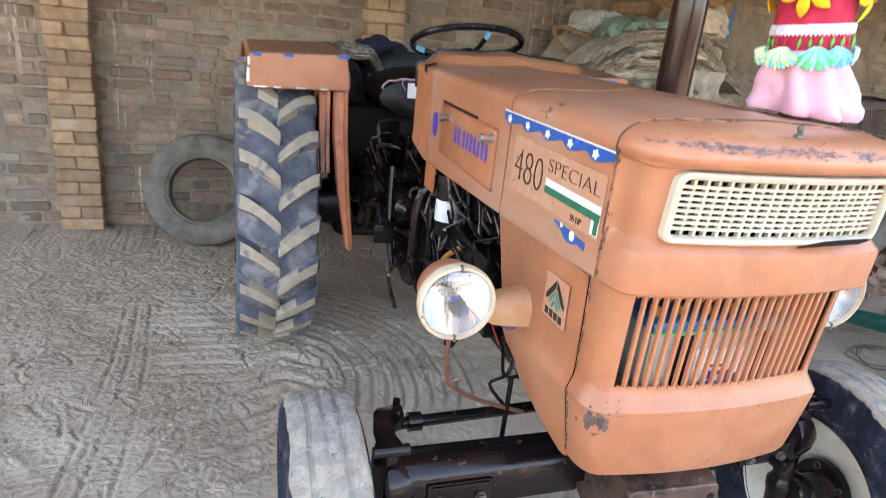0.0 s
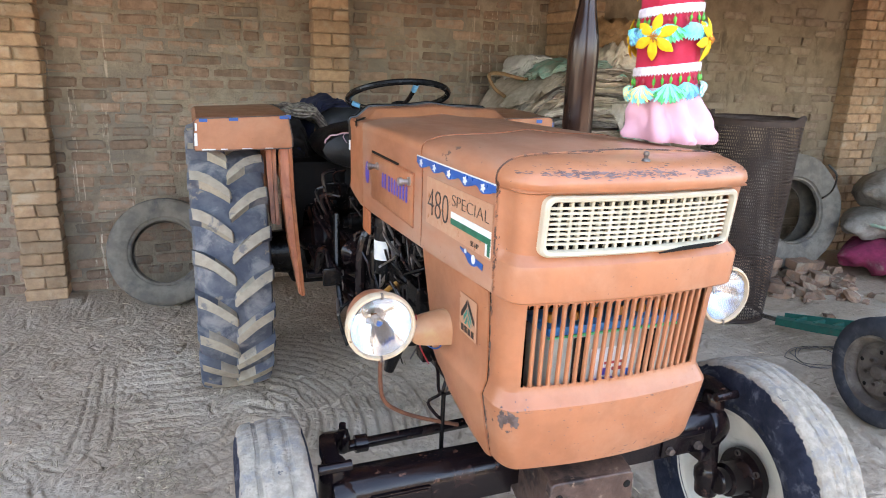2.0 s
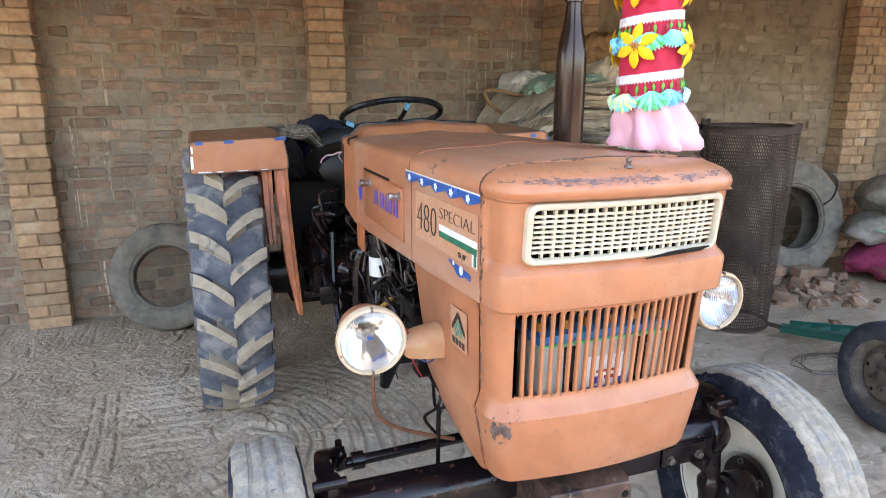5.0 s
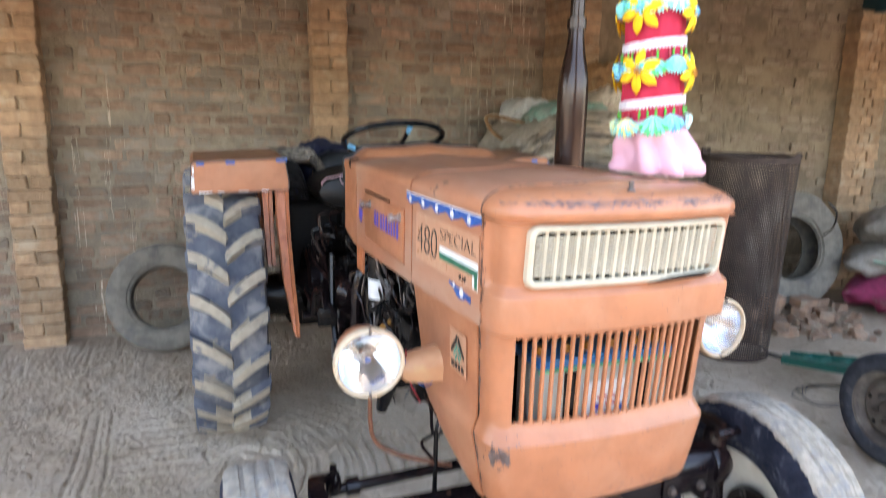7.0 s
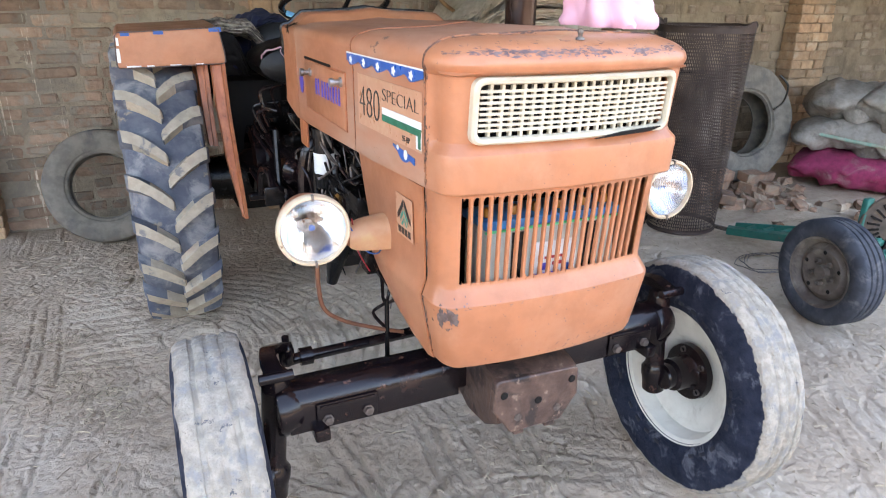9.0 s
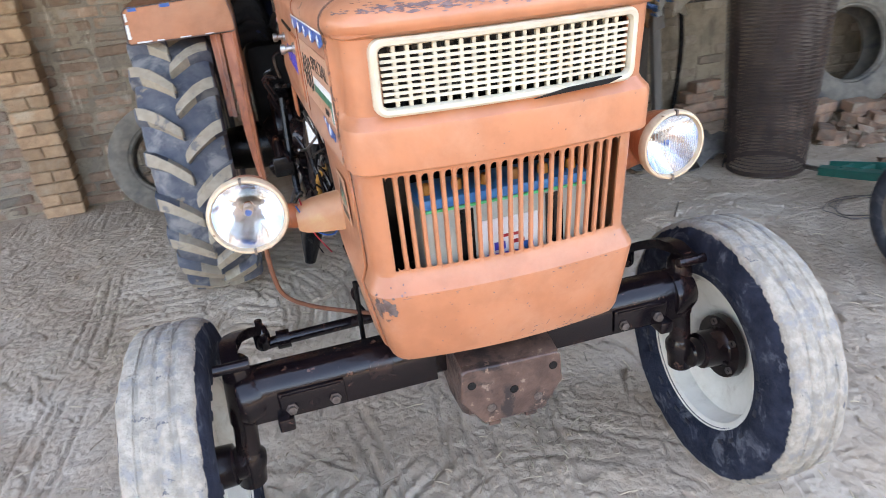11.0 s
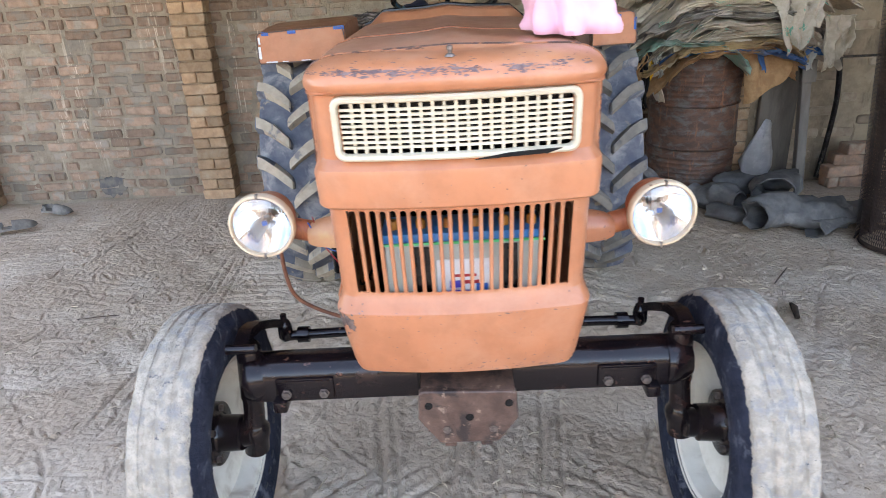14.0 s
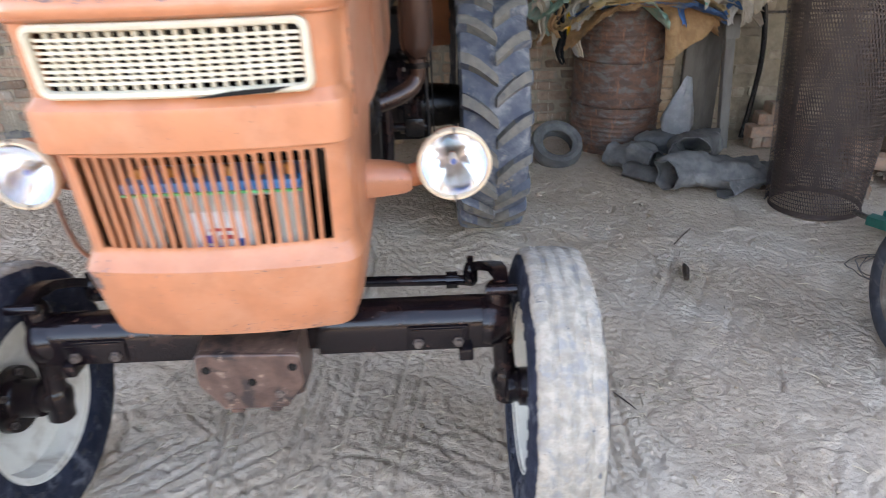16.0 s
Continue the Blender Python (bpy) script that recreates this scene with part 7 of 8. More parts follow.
# ---- things round the tractor ----
def plain_tyre(name, R, r, width, label, group, at, mat_side, lug=0, wear=0.004):
    """A loose tyre, lying on its rim's axis z, open in the middle."""
    t = thing(name, label, "tyre", group, at)
    prof = [(r, -width * 0.36), (r + 0.012, -width * 0.45), (r + (R - r) * 0.35, -width * 0.5), (R - (R - r) * 0.22, -width * 0.48), (R - 0.012, -width * 0.40), (R - 0.002, -width * 0.2), (R, 0)]
    full = prof + [(a, -b) for a, b in prof[-2::-1]]
    inner = [(a - 0.015 if i in (0, 12) else a - 0.018, b * 0.86) for i, (a, b) in enumerate(full)][::-1]
    body = part("tyre_body", lathe(full + inner, 72, closed=True, wobble=lambda c: tuple(wear * noise.noise(c * 5 + Vector((k * 9, 3, 1))) for k in range(3))), mat_side, t)
    if lug:
        n = lug
        bm = bmesh.new()
        for k in range(n):
            for s in (-1, 1):
                a = 2 * math.pi * (k + (0.5 if s > 0 else 0)) / n
                rows_ = []
                for q, da, rr in ((0.02, 0, R + 0.004), (0.3, 0.06, R + 0.003), (0.44, 0.085, R - 0.010), (0.485, 0.095, R - 0.030)):
                    rows_.append([(x_r * math.cos(a + da + e), x_r * math.sin(a + da + e), s * q * width) for x_r, e in ((rr - 0.03, -0.06), (rr, -0.05), (rr, 0.05), (rr - 0.03, 0.06))])
                loft(rows_, bm, cap=True)
        part("tread", bm, mat_side, t)
    part("sidewall_bead", lathe([(r + 0.02, -width * 0.47), (r + 0.03, -width * 0.49), (r + 0.04, -width * 0.485)], 60), mat_side, t)
    return t


# a bald tyre leaning on the wall, a big lugged one by the rubble
plain_tyre("old_tyre", 0.340, 0.206, 0.17, "bald grey dusty tyre leaning against the brick wall", "old tyres", pose(-1.0, 3.0, 0.318, 72, 0, -2), OLD_TYRE)
plain_tyre("big_old_tyre", 0.475, 0.265, 0.27, "big dusty worn tyre leaning against the plastered wall", "old tyres", pose(3.70, 2.60, 0.455, 78, 0, -6), OLD_TYRE, lug=0, wear=0.012)
plain_tyre("small_old_tyre", 0.17, 0.11, 0.11, "small dark tyre propped half behind the wheel", "old tyres", pose(1.22, 2.70, 0.10, 38, 6, 0), GREY_RUBBER)
part("cut_strap", tube([(3.86, 2.40, 0.86), (3.92, 2.36, 0.78), (3.9, 2.36, 0.66), (3.82, 2.37, 0.60)], 0.008, 6, rounded=4), BLACK_PLASTIC, tagged(thing("rubber_strap", "torn rubber strap hanging on the big tyre", "strap"), kind=""))

# barrel
barrel = thing("oil_drum", "rusty ribbed steel oil drum under a heap of sacks", "barrel", at=pose(1.67, 3.02, 0.0, 0, 0, 20) @ Matrix.Diagonal((1.02, 1.02, 1.045, 1)))
prof = [(0.286, 0.0), (0.290, 0.012), (0.284, 0.03)]
for k in range(7):
    prof += [(0.282, 0.05 + 0.03 * k), (0.286, 0.06 + 0.03 * k), (0.282, 0.07 + 0.03 * k)]
prof += [(0.282, 0.29), (0.294, 0.30), (0.282, 0.31), (0.282, 0.56), (0.294, 0.57), (0.282, 0.58)]
for k in range(7):
    prof += [(0.282, 0.60 + 0.03 * k), (0.286, 0.61 + 0.03 * k), (0.282, 0.62 + 0.03 * k)]
prof += [(0.282, 0.85)]
part("drum_body", lathe(prof, 56, wobble=lambda c: (0.010 * noise.noise(c * 4) + 0.004 * noise.noise(c * 13), 0.010 * noise.noise(c * 4 + Vector((5, 0, 0))) + 0.004 * noise.noise(c * 13 + Vector((3, 0, 0))), 0.004 * noise.noise(c * 9))), RUST, barrel, thick=0.003)
part("drum_lid", lathe([(0.280, 0.848), (0.276, 0.862), (0.0, 0.860)], 48), RUST, barrel, thick=0.003)
part("rim_ring", lathe([(0.281, 0.85), (0.290, 0.856), (0.293, 0.868), (0.288, 0.880), (0.280, 0.878)], 48), RUST, barrel, thick=0.003)
part("rim_ring", lathe([(0.283, 0.0), (0.292, 0.004), (0.292, 0.02), (0.284, 0.026)], 48), RUST, barrel, thick=0.003)

# folded sacks heaped on the barrel
heap = random.Random(31)
crumple = 1.0


def folded_sack(name, cx, cy, z, w, d, h, material, label, rot, droop=0.0, cat="sack", seed=0):
    """A flat folded cloth in one skin: folds go in and out along its edge, the rims droop, the top is rumpled."""
    n, folds = 112, 4 if h > 0.04 else 3
    rows_ = []

    def at(a, q, zz, ridge_):
        c, s_ = math.cos(a), math.sin(a)
        x = math.copysign(abs(c) ** 0.62, c) * w / 2
        y = math.copysign(abs(s_) ** 0.62, s_) * d / 2
        k = q * (1 + ridge_ + 0.09 * noise.noise(Vector((c * 2.0, s_ * 2.0, seed + zz * 40))) + 0.10 * noise.noise(Vector((c * 11, s_ * 11, seed + zz * 60))))
        x, y = x * k, y * k
        e = min(1.2, q)
        rum = 0.016 * noise.noise(Vector((x * 6, y * 6, seed * 0.06))) + 0.016 * noise.noise(Vector((x * 17, y * 17, seed + 4))) + 0.012 * noise.noise(Vector((x * 34, y * 34, seed + 9))) - 0.020 * abs(noise.noise(Vector((x * 8, y * 8, seed + 2))))
        rum *= crumple
        over = abs(x) / (w / 2)
        drop = droop * max(0, over - 0.42) ** 1.4 * 2.6 * (1 + 0.5 * noise.noise(Vector((c * 2.2, s_ * 2.2, seed * 0.12 + 3))))
        return (x, y, zz + rum - drop)
    angles = [2 * math.pi * i / n for i in range(n)]
    for q in (0.02, 0.3, 0.6, 0.85):
        rows_.append([at(a, q, 0.0, 0) for a in angles])
    for f in range(folds):
        for t, r_ in ((0.1, 0.0), (0.4, 0.06), (0.7, 0.06), (0.97, -0.03)):
            rows_.append([at(a, 0.97, h * (f + t) / folds, r_ + 0.03 * noise.noise(Vector((a * 1.5, f * 5, seed)))) for a in angles])
    for q in (0.85, 0.7, 0.55, 0.4, 0.25, 0.12, 0.02):
        rows_.append([at(a, q, h * 1.02, 0) for a in angles])
    ob = part(name, loft(rows_, closed=True, cap=True), material, None, smooth=80)
    ob.matrix_basis = pose(cx, cy, z, heap.uniform(-4, 4), heap.uniform(-4, 4), rot)
    return tagged(ob, label, cat, "sacks on the drum")


folded_sack("ochre_sheet", 1.66, 2.91, 0.925, 0.98, 0.86, 0.03, SACK_ORANGE, "ochre sheet hanging over the drum's edge", 6, 0.16, "sack", 1)
folded_sack("blue_sheet", 1.72, 2.91, 0.950, 0.98, 0.84, 0.022, SACK_BLUE, "blue plastic sheet among the folded sacks", -5, 0.08, "sack", 2)
folded_sack("ochre_sack", 1.64, 2.88, 0.972, 1.04, 0.88, 0.028, SACK_YELLOW, "yellow-brown sack folded low in the heap", 4, 0.12, "sack", 3)
folded_sack("green_sack", 1.46, 2.88, 0.994, 0.80, 0.84, 0.026, SACK_GREEN, "pale green sack folded low in the heap", -4, 0.13, "sack", 4)
for k in range(20):
    z = 1.012 + 0.0255 * k
    m_ = SACK_STRIPE if k in (2, 3, 6, 9, 12, 15, 18, 20) else SACK_GREY if k in (5, 13) else SACK_TAN
    wide = 1.22 - 0.010 * k + heap.uniform(-0.20, 0.10)
    folded_sack("folded_sack", 1.76 + heap.uniform(-0.13, 0.12), 2.85 + heap.uniform(-0.05, 0.05), z, wide, 0.74 + heap.uniform(-0.12, 0.06), heap.uniform(0.030, 0.040), m_, "pale sack with green stripes folded in the heap" if m_ is SACK_STRIPE else "tan woven sacks folded flat in a heap", heap.uniform(-8, 8), 0.15 + heap.uniform(-0.02, 0.03), "sack", 5 + k)
folded_sack("crumpled_cloth", 1.42, 2.9, 1.50, 0.34, 0.26, 0.09, SACK_WHITE, "crumpled off-white cloth on top of the heap", 22, 0.05, "cloth", 40)
crumple = 2.6
folded_sack("crumpled_cloth", 2.06, 2.84, 1.50, 0.50, 0.36, 0.34, BROWN_CLOTH, "crumpled brown cloth on top of the heap", -18, 0.06, "cloth", 44)
folded_sack("crumpled_sack", 2.00, 2.70, 1.48, 0.46, 0.30, 0.20, SACK_TAN, "crumpled tan sack on top of the heap", 8, 0.10, "sack", 47)
folded_sack("hanging_cloth", 2.33, 2.84, 1.52, 0.12, 0.16, 0.24, SACK_BLUE, "blue plastic sheet hanging at the heap's end", 10, 0.10, "cloth", 49)
part("rope_loop", tube([(1.18, 2.75, 1.32), (1.08, 2.72, 1.38), (1.05, 2.74, 1.46), (1.15, 2.76, 1.47), (1.3, 2.72, 1.44), (1.45, 2.7, 1.47), (1.62, 2.72, 1.50)], 0.012, 8, rounded=6), BROWN_CLOTH, tagged(thing("brown_rope", "thin brown rope looped over the sacks", "rope")))
crumple = 1.0
folded_sack("folded_sack", 1.62, 2.74, 1.53, 0.62, 0.50, 0.045, SACK_GREEN, "pale sack with broad green stripes on top of the heap", 3, 0.06, "sack", 52)
RAGS = [(1.09, SACK_TAN), (1.13, SACK_GREEN), (1.16, SACK_ORANGE), (1.19, SACK_TAN), (1.21, DARK_CLOTH), (1.23, SACK_ORANGE), (1.25, YELLOW), (1.26, SACK_GREEN), (1.28, SACK_WHITE), (1.30, SACK_WHITE), (1.31, SACK_ORANGE), (1.34, SACK_TAN), (1.37, SACK_BLUE),
        (2.10, SACK_ORANGE), (2.16, SACK_BLUE), (2.20, SACK_WHITE), (2.24, SACK_BLUE), (2.12, SACK_WHITE), (1.92, SACK_BLUE)]
for k, (x, m_) in enumerate(RAGS):
    L = heap.uniform(0.16, 0.36) if k < 12 else heap.uniform(0.08, 0.17)
    w = heap.uniform(0.018, 0.045)
    y = 2.66 + heap.uniform(-0.05, 0.05) if k < 13 else 2.60 + heap.uniform(-0.03, 0.03)
    rows_ = []
    for t in [j_ / 9 for j_ in range(10)]:
        narrow = (1 - 0.65 * t) * (1 + 0.5 * noise.noise(Vector((t * 5, k * 3.1, 0))))
        bend = 0.05 * noise.noise(Vector((t * 2.2, k * 1.7, 5)))
        rows_.append([(x + w * u * narrow + bend, y - 0.018 * math.sin(5 * u + k) - 0.03 * t * noise.noise(Vector((k, t, 2))), 0.99 - L * t * (1 + 0.12 * noise.noise(Vector((u * 4, k, 9))))) for u in (-1, -0.6, -0.2, 0.2, 0.6, 1)])
    tagged(part("hanging_rag", loft(rows_), m_, None, thick=0.004, smooth=70), "torn strip of sacking hanging from the heap", "rag", "hanging rags")

bm = loft([[(1.80 + 0.05 * t + (0.40 - 0.06 * t) * u + 0.012 * math.sin(9 * u + 3 * t), 2.67 - 0.03 * math.sin(11 * u) - 0.02 * t * math.sin(5 * u), 0.95 - t * (0.33 - 0.24 * u ** 1.3) + 0.012 * noise.noise(Vector((u * 6, t * 4, 2)))) for u in [i / 16 for i in range(17)]] for t in [j / 8 for j in range(9)]])
for x0, w0, z0, L0, m_ in ((2.02, 0.16, 1.30, 0.30, SACK_STRIPE), (2.24, 0.10, 1.14, 0.24, SACK_TAN)):
    bm_ = loft([[(x0 + u * w0 * (1 - 0.45 * t) * (1 + 0.25 * noise.noise(Vector((t * 4, x0 * 5, 1)))) + 0.07 * t * noise.noise(Vector((x0 * 9, t, 0))) + 0.02 * noise.noise(Vector((u * 3, t * 3, x0))), 2.47 - 0.022 * math.sin(9 * u + 3 * t + x0 * 7) + 0.04 * noise.noise(Vector((u * 4, t * 4, x0 + 5))) - 0.02 * t, z0 - L0 * t * (1 + 0.35 * noise.noise(Vector((u * 3.1, x0 * 4, 7)))) + 0.07 * u * t) for u in [-1 + 0.125 * i for i in range(17)]] for t in [0.1 * j for j in range(11)]])
    tagged(part("hanging_sack", bm_, m_, None, thick=0.006, smooth=70), "loose end of a woven sack hanging from the heap", "sack", "sacks on the drum")
tagged(part("ochre_flap", bm, SACK_ORANGE, None, thick=0.004, smooth=70), "ochre cloth corner hanging beside the drum", "cloth")
# perforated sheet rolled into a tall cylinder: strands cross in a grid of slots
roll = thing("mesh_cylinder", "tall rusty cylinder of rolled perforated iron sheet", "mesh cylinder", at=pose(2.425, 1.80, 0.0, 0, 0, 0))


def roll_point(u, z):
    """Where the rolled sheet runs: just over one turn, narrower at the foot."""
    a = radians(-250 + 400 * u)
    r = 0.215 + 0.022 * u + 0.055 * z
    torn = 0.030 * max(0.0, math.sin(31 * u) + math.sin(13 * u + 1) - 0.8) if z > ZT - 0.012 else 0.0
    return Vector((r * math.cos(a) - 0.02 * z, r * math.sin(a) * 0.9, z + torn))


HOLES_U, HOLES_Z, ZT = 132, 60, 1.27
vs, fs = [], []
NU, NZ = HOLES_U * 2, HOLES_Z * 2
for j in range(NZ + 1):
    row_j = j // 2
    for i in range(NU + 1):
        u = i / NU
        z = (j + (-0.25 if j % 2 else 0.25)) / NZ * ZT
        vs.append(roll_point(min(max(u, 0), 1), min(max(z, 0.0), ZT)))
for j in range(NZ):
    for i in range(NU):
        hole = (i % 2 == (j // 2) % 2) and j % 2 == 1 and 2 < j < NZ - 3 and 2 < i < NU - 3
        if not hole:
            a = j * (NU + 1) + i
            fs.append((a, a + 1, a + NU + 2, a + NU + 1))
me = bpy.data.meshes.new("perforated_sheet")
me.from_pydata(vs, [], fs)
me.materials.append(MESH_IRON)
me.polygons.foreach_set("use_smooth", [True] * len(fs))
sheet = new("perforated_sheet", me)
sheet.parent = roll
for z in (0.006, ZT - 0.004):
    part("edge_band", tube([roll_point(u / 60, z) for u in range(61)], 0.006, 6), MESH_IRON, roll)
part("seam_strip", tube([roll_point(0.0, z) for z in (0.0, 0.4, 0.9, 1.3)], 0.012, 6), MESH_IRON, roll)

CART_RUBBER = mat("grey_car_tyre_rubber", (0.030, 0.034, 0.044), (0.055, 0.06, 0.072), 18, 0.75, bump=0.1, stain=(0.15, 0.148, 0.145), stain_scale=14, stain_range=(0.5, 0.75))
# small cart: green drawbar, car wheel, axle with a slotted disc
cart = thing("hand_cart", "small teal-green trailer cart with one car wheel showing", "cart")
CW = Vector((2.05, 0.485, 0.245))
wheel = new("cart_wheel")
wheel.parent, wheel.matrix_basis = cart, Matrix.Translation(CW) @ pose(0, 0, 0, 0, 0, -8) @ Matrix.Scale(0.915, 4)
tagged(wheel, "dusty car wheel with pressed steel rim")
prof = [(0.175, -0.062), (0.19, -0.075), (0.22, -0.082), (0.25, -0.078), (0.266, -0.065)]
for a in (-0.048, -0.016, 0.016, 0.048):
    prof += [(0.270, a - 0.012), (0.271, a + 0.007), (0.262, a + 0.009), (0.262, a + 0.016)]
prof += [(0.266, 0.065), (0.25, 0.078), (0.22, 0.082), (0.19, 0.075), (0.175, 0.062)]
part("tyre", lathe(prof, 64, m=AX), CART_RUBBER, wheel, "grooved grey-black car tyre", smooth=40)
part("rim", lathe([(0.182, -0.07), (0.172, -0.066), (0.165, -0.045), (0.150, -0.02), (0.135, -0.03), (0.115, -0.048), (0.09, -0.048), (0.06, -0.03), (0.035, -0.03), (0.03, -0.06), (0.0, -0.065)], 48, m=AX), GREY_RIM, wheel, "dusty grey pressed rim", thick=0.003)
for k in range(5):
    a = 2 * math.pi * k / 5
    part("lug_nut", lathe([(0.013, -0.062), (0.013, -0.03), (0, -0.03)], 6, m=AX @ Matrix.Translation((0.062 * math.cos(a), 0.062 * math.sin(a), 0))), GREY_RIM, wheel)
    part("rim_slot", lathe([(0.0, -0.052), (0.011, -0.051), (0.012, -0.046)], 10, m=AX @ Matrix.Translation((0.104 * math.cos(a + 0.6), 0.104 * math.sin(a + 0.6), 0))), BLACK_PLASTIC, wheel)
part("axle_bar", tube([CW + Vector((0.05, 0.02, 0)), CW + Vector((0.9, 0.25, 0.0))], 0.028, 12), GREEN_IRON, cart)
bar = part("drawbar", loft([[Vector((x, y, z)) + Vector((dx * 0.83, dx * 0.55, dz)) for dx, dz in ((-0.03, -0.022), (0.03, -0.022), (0.03, 0.022), (-0.03, 0.022))] for x, y, z in ((2.53, 1.50, 0.05), (2.54, 1.25, 0.10), (2.56, 0.95, 0.165), (2.58, 0.6, 0.23))], closed=True, cap=True), GREEN_IRON, cart, "teal-green welded drawbar")
part("drawbar_side", loft([[Vector((x, y, z)) + Vector((dx, 0, dz)) for dx, dz in ((-0.006, -0.025), (0.006, -0.025), (0.006, 0.03), (-0.006, 0.03))] for x, y, z in ((2.60, 1.50, 0.06), (2.68, 1.25, 0.11), (2.78, 0.95, 0.175), (2.86, 0.7, 0.23))], closed=True, cap=True), GREEN_IRON, cart)
part("hitch_eye", tube([(2.54, 1.49, 0.05), (2.52, 1.60, 0.045)], 0.014, 10), BOLT, cart)
for k in range(4):
    t = 0.15 + 0.22 * k
    part("drawbar_web", box(-0.03, 0.07, -0.008, 0.008, -0.02, 0.028, m=pose(2.56 + 0.06 * t, 1.45 - 0.5 * t, 0.06 + 0.105 * t, 0, 0, 8)), GREEN_IRON, cart)
disc = part("slotted_disc", lathe([(0.0, -0.01), (0.035, -0.012), (0.05, -0.004), (0.19, 0.0), (0.205, -0.006), (0.21, 0.004), (0.205, 0.014), (0.0, 0.012)], 48, m=AX), mat("dusty_brown_disc", (0.12, 0.088, 0.065), (0.08, 0.06, 0.046), 18, 0.7, metal=0.2, bump=0.2, stain=(0.17, 0.135, 0.10), stain_scale=8), cart, "dusty brown slotted steel disc", at=Matrix.Translation((2.69, 0.62, 0.33)) @ pose(0, 0, 0, 0, 0, 62) @ Matrix.Scale(0.85, 4))
for k in range(22):
    a = 2 * math.pi * k / 22
    part("slot", box(0.09, 0.165, -0.006, 0.006, -0.012, -0.003, m=AX @ Matrix.Rotation(a, 4, "Z")), BLACK_PLASTIC, disc)
part("cart_post", box(2.545, 2.60, 0.69, 0.72, 0.15, 0.475, bev=0.006), GREEN_IRON, cart)
part("cart_frame", box(2.48, 3.5, 0.52, 0.58, 0.18, 0.24, bev=0.006), GREEN_IRON, cart)

# full sacks stacked by the broad pier
def full_sack(name, cx, cy, cz, L, W, H, material, label, rot, tilt=0.0, seed=0):
    bm = bmesh.new()
    rows_ = []
    n, k = 44, 36
    for j in range(k + 1):
        t = -1 + 2 * j / k
        q = (1 - abs(t) ** 3.2) ** 0.45 if abs(t) < 1 else 0.03
        q = max(q, 0.06)
        row_ = []
        for i in range(n):
            a = 2 * math.pi * i / n
            ex_ = 0.75
            c, s = math.cos(a), math.sin(a)
            x = t * L / 2
            y = math.copysign(abs(c) ** ex_, c) * W / 2 * (0.82 + 0.18 * q)
            z = math.copysign(abs(s) ** ex_, s) * H / 2 * q
            p = Vector((x * 3, y * 3, z * 3 + seed))
            d = 0.06 * noise.noise(p) + 0.030 * noise.noise(p * 3.2) + 0.012 * noise.noise(p * 8.0) - 0.07 * abs(noise.noise(p * 1.9 + Vector((4, 2, 9)))) + 0.012
            row_.append((x + d * 0.5, y + d, z + d * 0.9))
        rows_.append(row_)
    loft(rows_, bm, closed=True, cap=True)
    ob = part(name, bm, material, None, smooth=80)
    ob.matrix_basis = pose(cx, cy, cz, 0, tilt, rot)
    return tagged(ob, label, "sack", "stacked sacks")


full_sack("magenta_sack", 4.51, 1.98, 0.145, 1.05, 0.62, 0.30, SACK_PINK, "bulging magenta woven sack at the bottom of the stack", -58, 0, 3)
full_sack("striped_sack", 4.58, 2.06, 0.395, 1.05, 0.60, 0.26, SACK_GREY, "grey sack with green edge stripe lying on the magenta one", -52, 3, 8)
full_sack("grey_sack", 4.68, 2.12, 0.66, 1.0, 0.62, 0.32, SACK_GREY, "plump grey woven sack on top of the stack", -48, -4, 14)
full_sack("grey_sack", 4.70, 1.75, 0.60, 0.8, 0.55, 0.38, SACK_GREY, "plump grey woven sack slumped over the stack", -70, 14, 19)
part("sack_stripe", tube([(4.13, 2.32, 0.44), (4.14, 2.16, 0.42), (4.24, 1.96, 0.395), (4.36, 1.74, 0.375), (4.50, 1.54, 0.36)], 0.014, 8, rounded=5), SACK_GREEN, tagged(thing("sack_seam", "green stitched seam along the striped sack", "seam")))

# rubble and bricks at the foot of the pier
rub = random.Random(17)
for k in range(120):
    x, y = rub.gauss(3.50, 0.42), rub.gauss(2.10, 0.30)
    if x < 2.75 or y > WALL_R - 0.2 or (x > 4.0 and y < 2.3):
        continue
    s = rub.uniform(0.012, 0.040) if k % 3 else rub.uniform(0.035, 0.065)
    bm = box(-s, s, -s * rub.uniform(0.5, 0.9), s * rub.uniform(0.5, 0.9), -s * 0.5, s * rub.uniform(0.3, 0.6))
    bmesh.ops.subdivide_edges(bm, edges=bm.edges[:], cuts=2, use_grid_fill=True)
    rough_up(bm, s * 0.55, 1.1 / s, k * 3.3)
    ob = part("rubble_lump", bm, RUBBLE if k % 5 else DIRT, None, smooth=0)
    ob.matrix_basis = pose(x, y, s * 0.28, rub.uniform(-20, 20), rub.uniform(-20, 20), rub.uniform(0, 180))
    tagged(ob, "broken lump of brick and dried mud on the dirt", "rubble", "rubble")
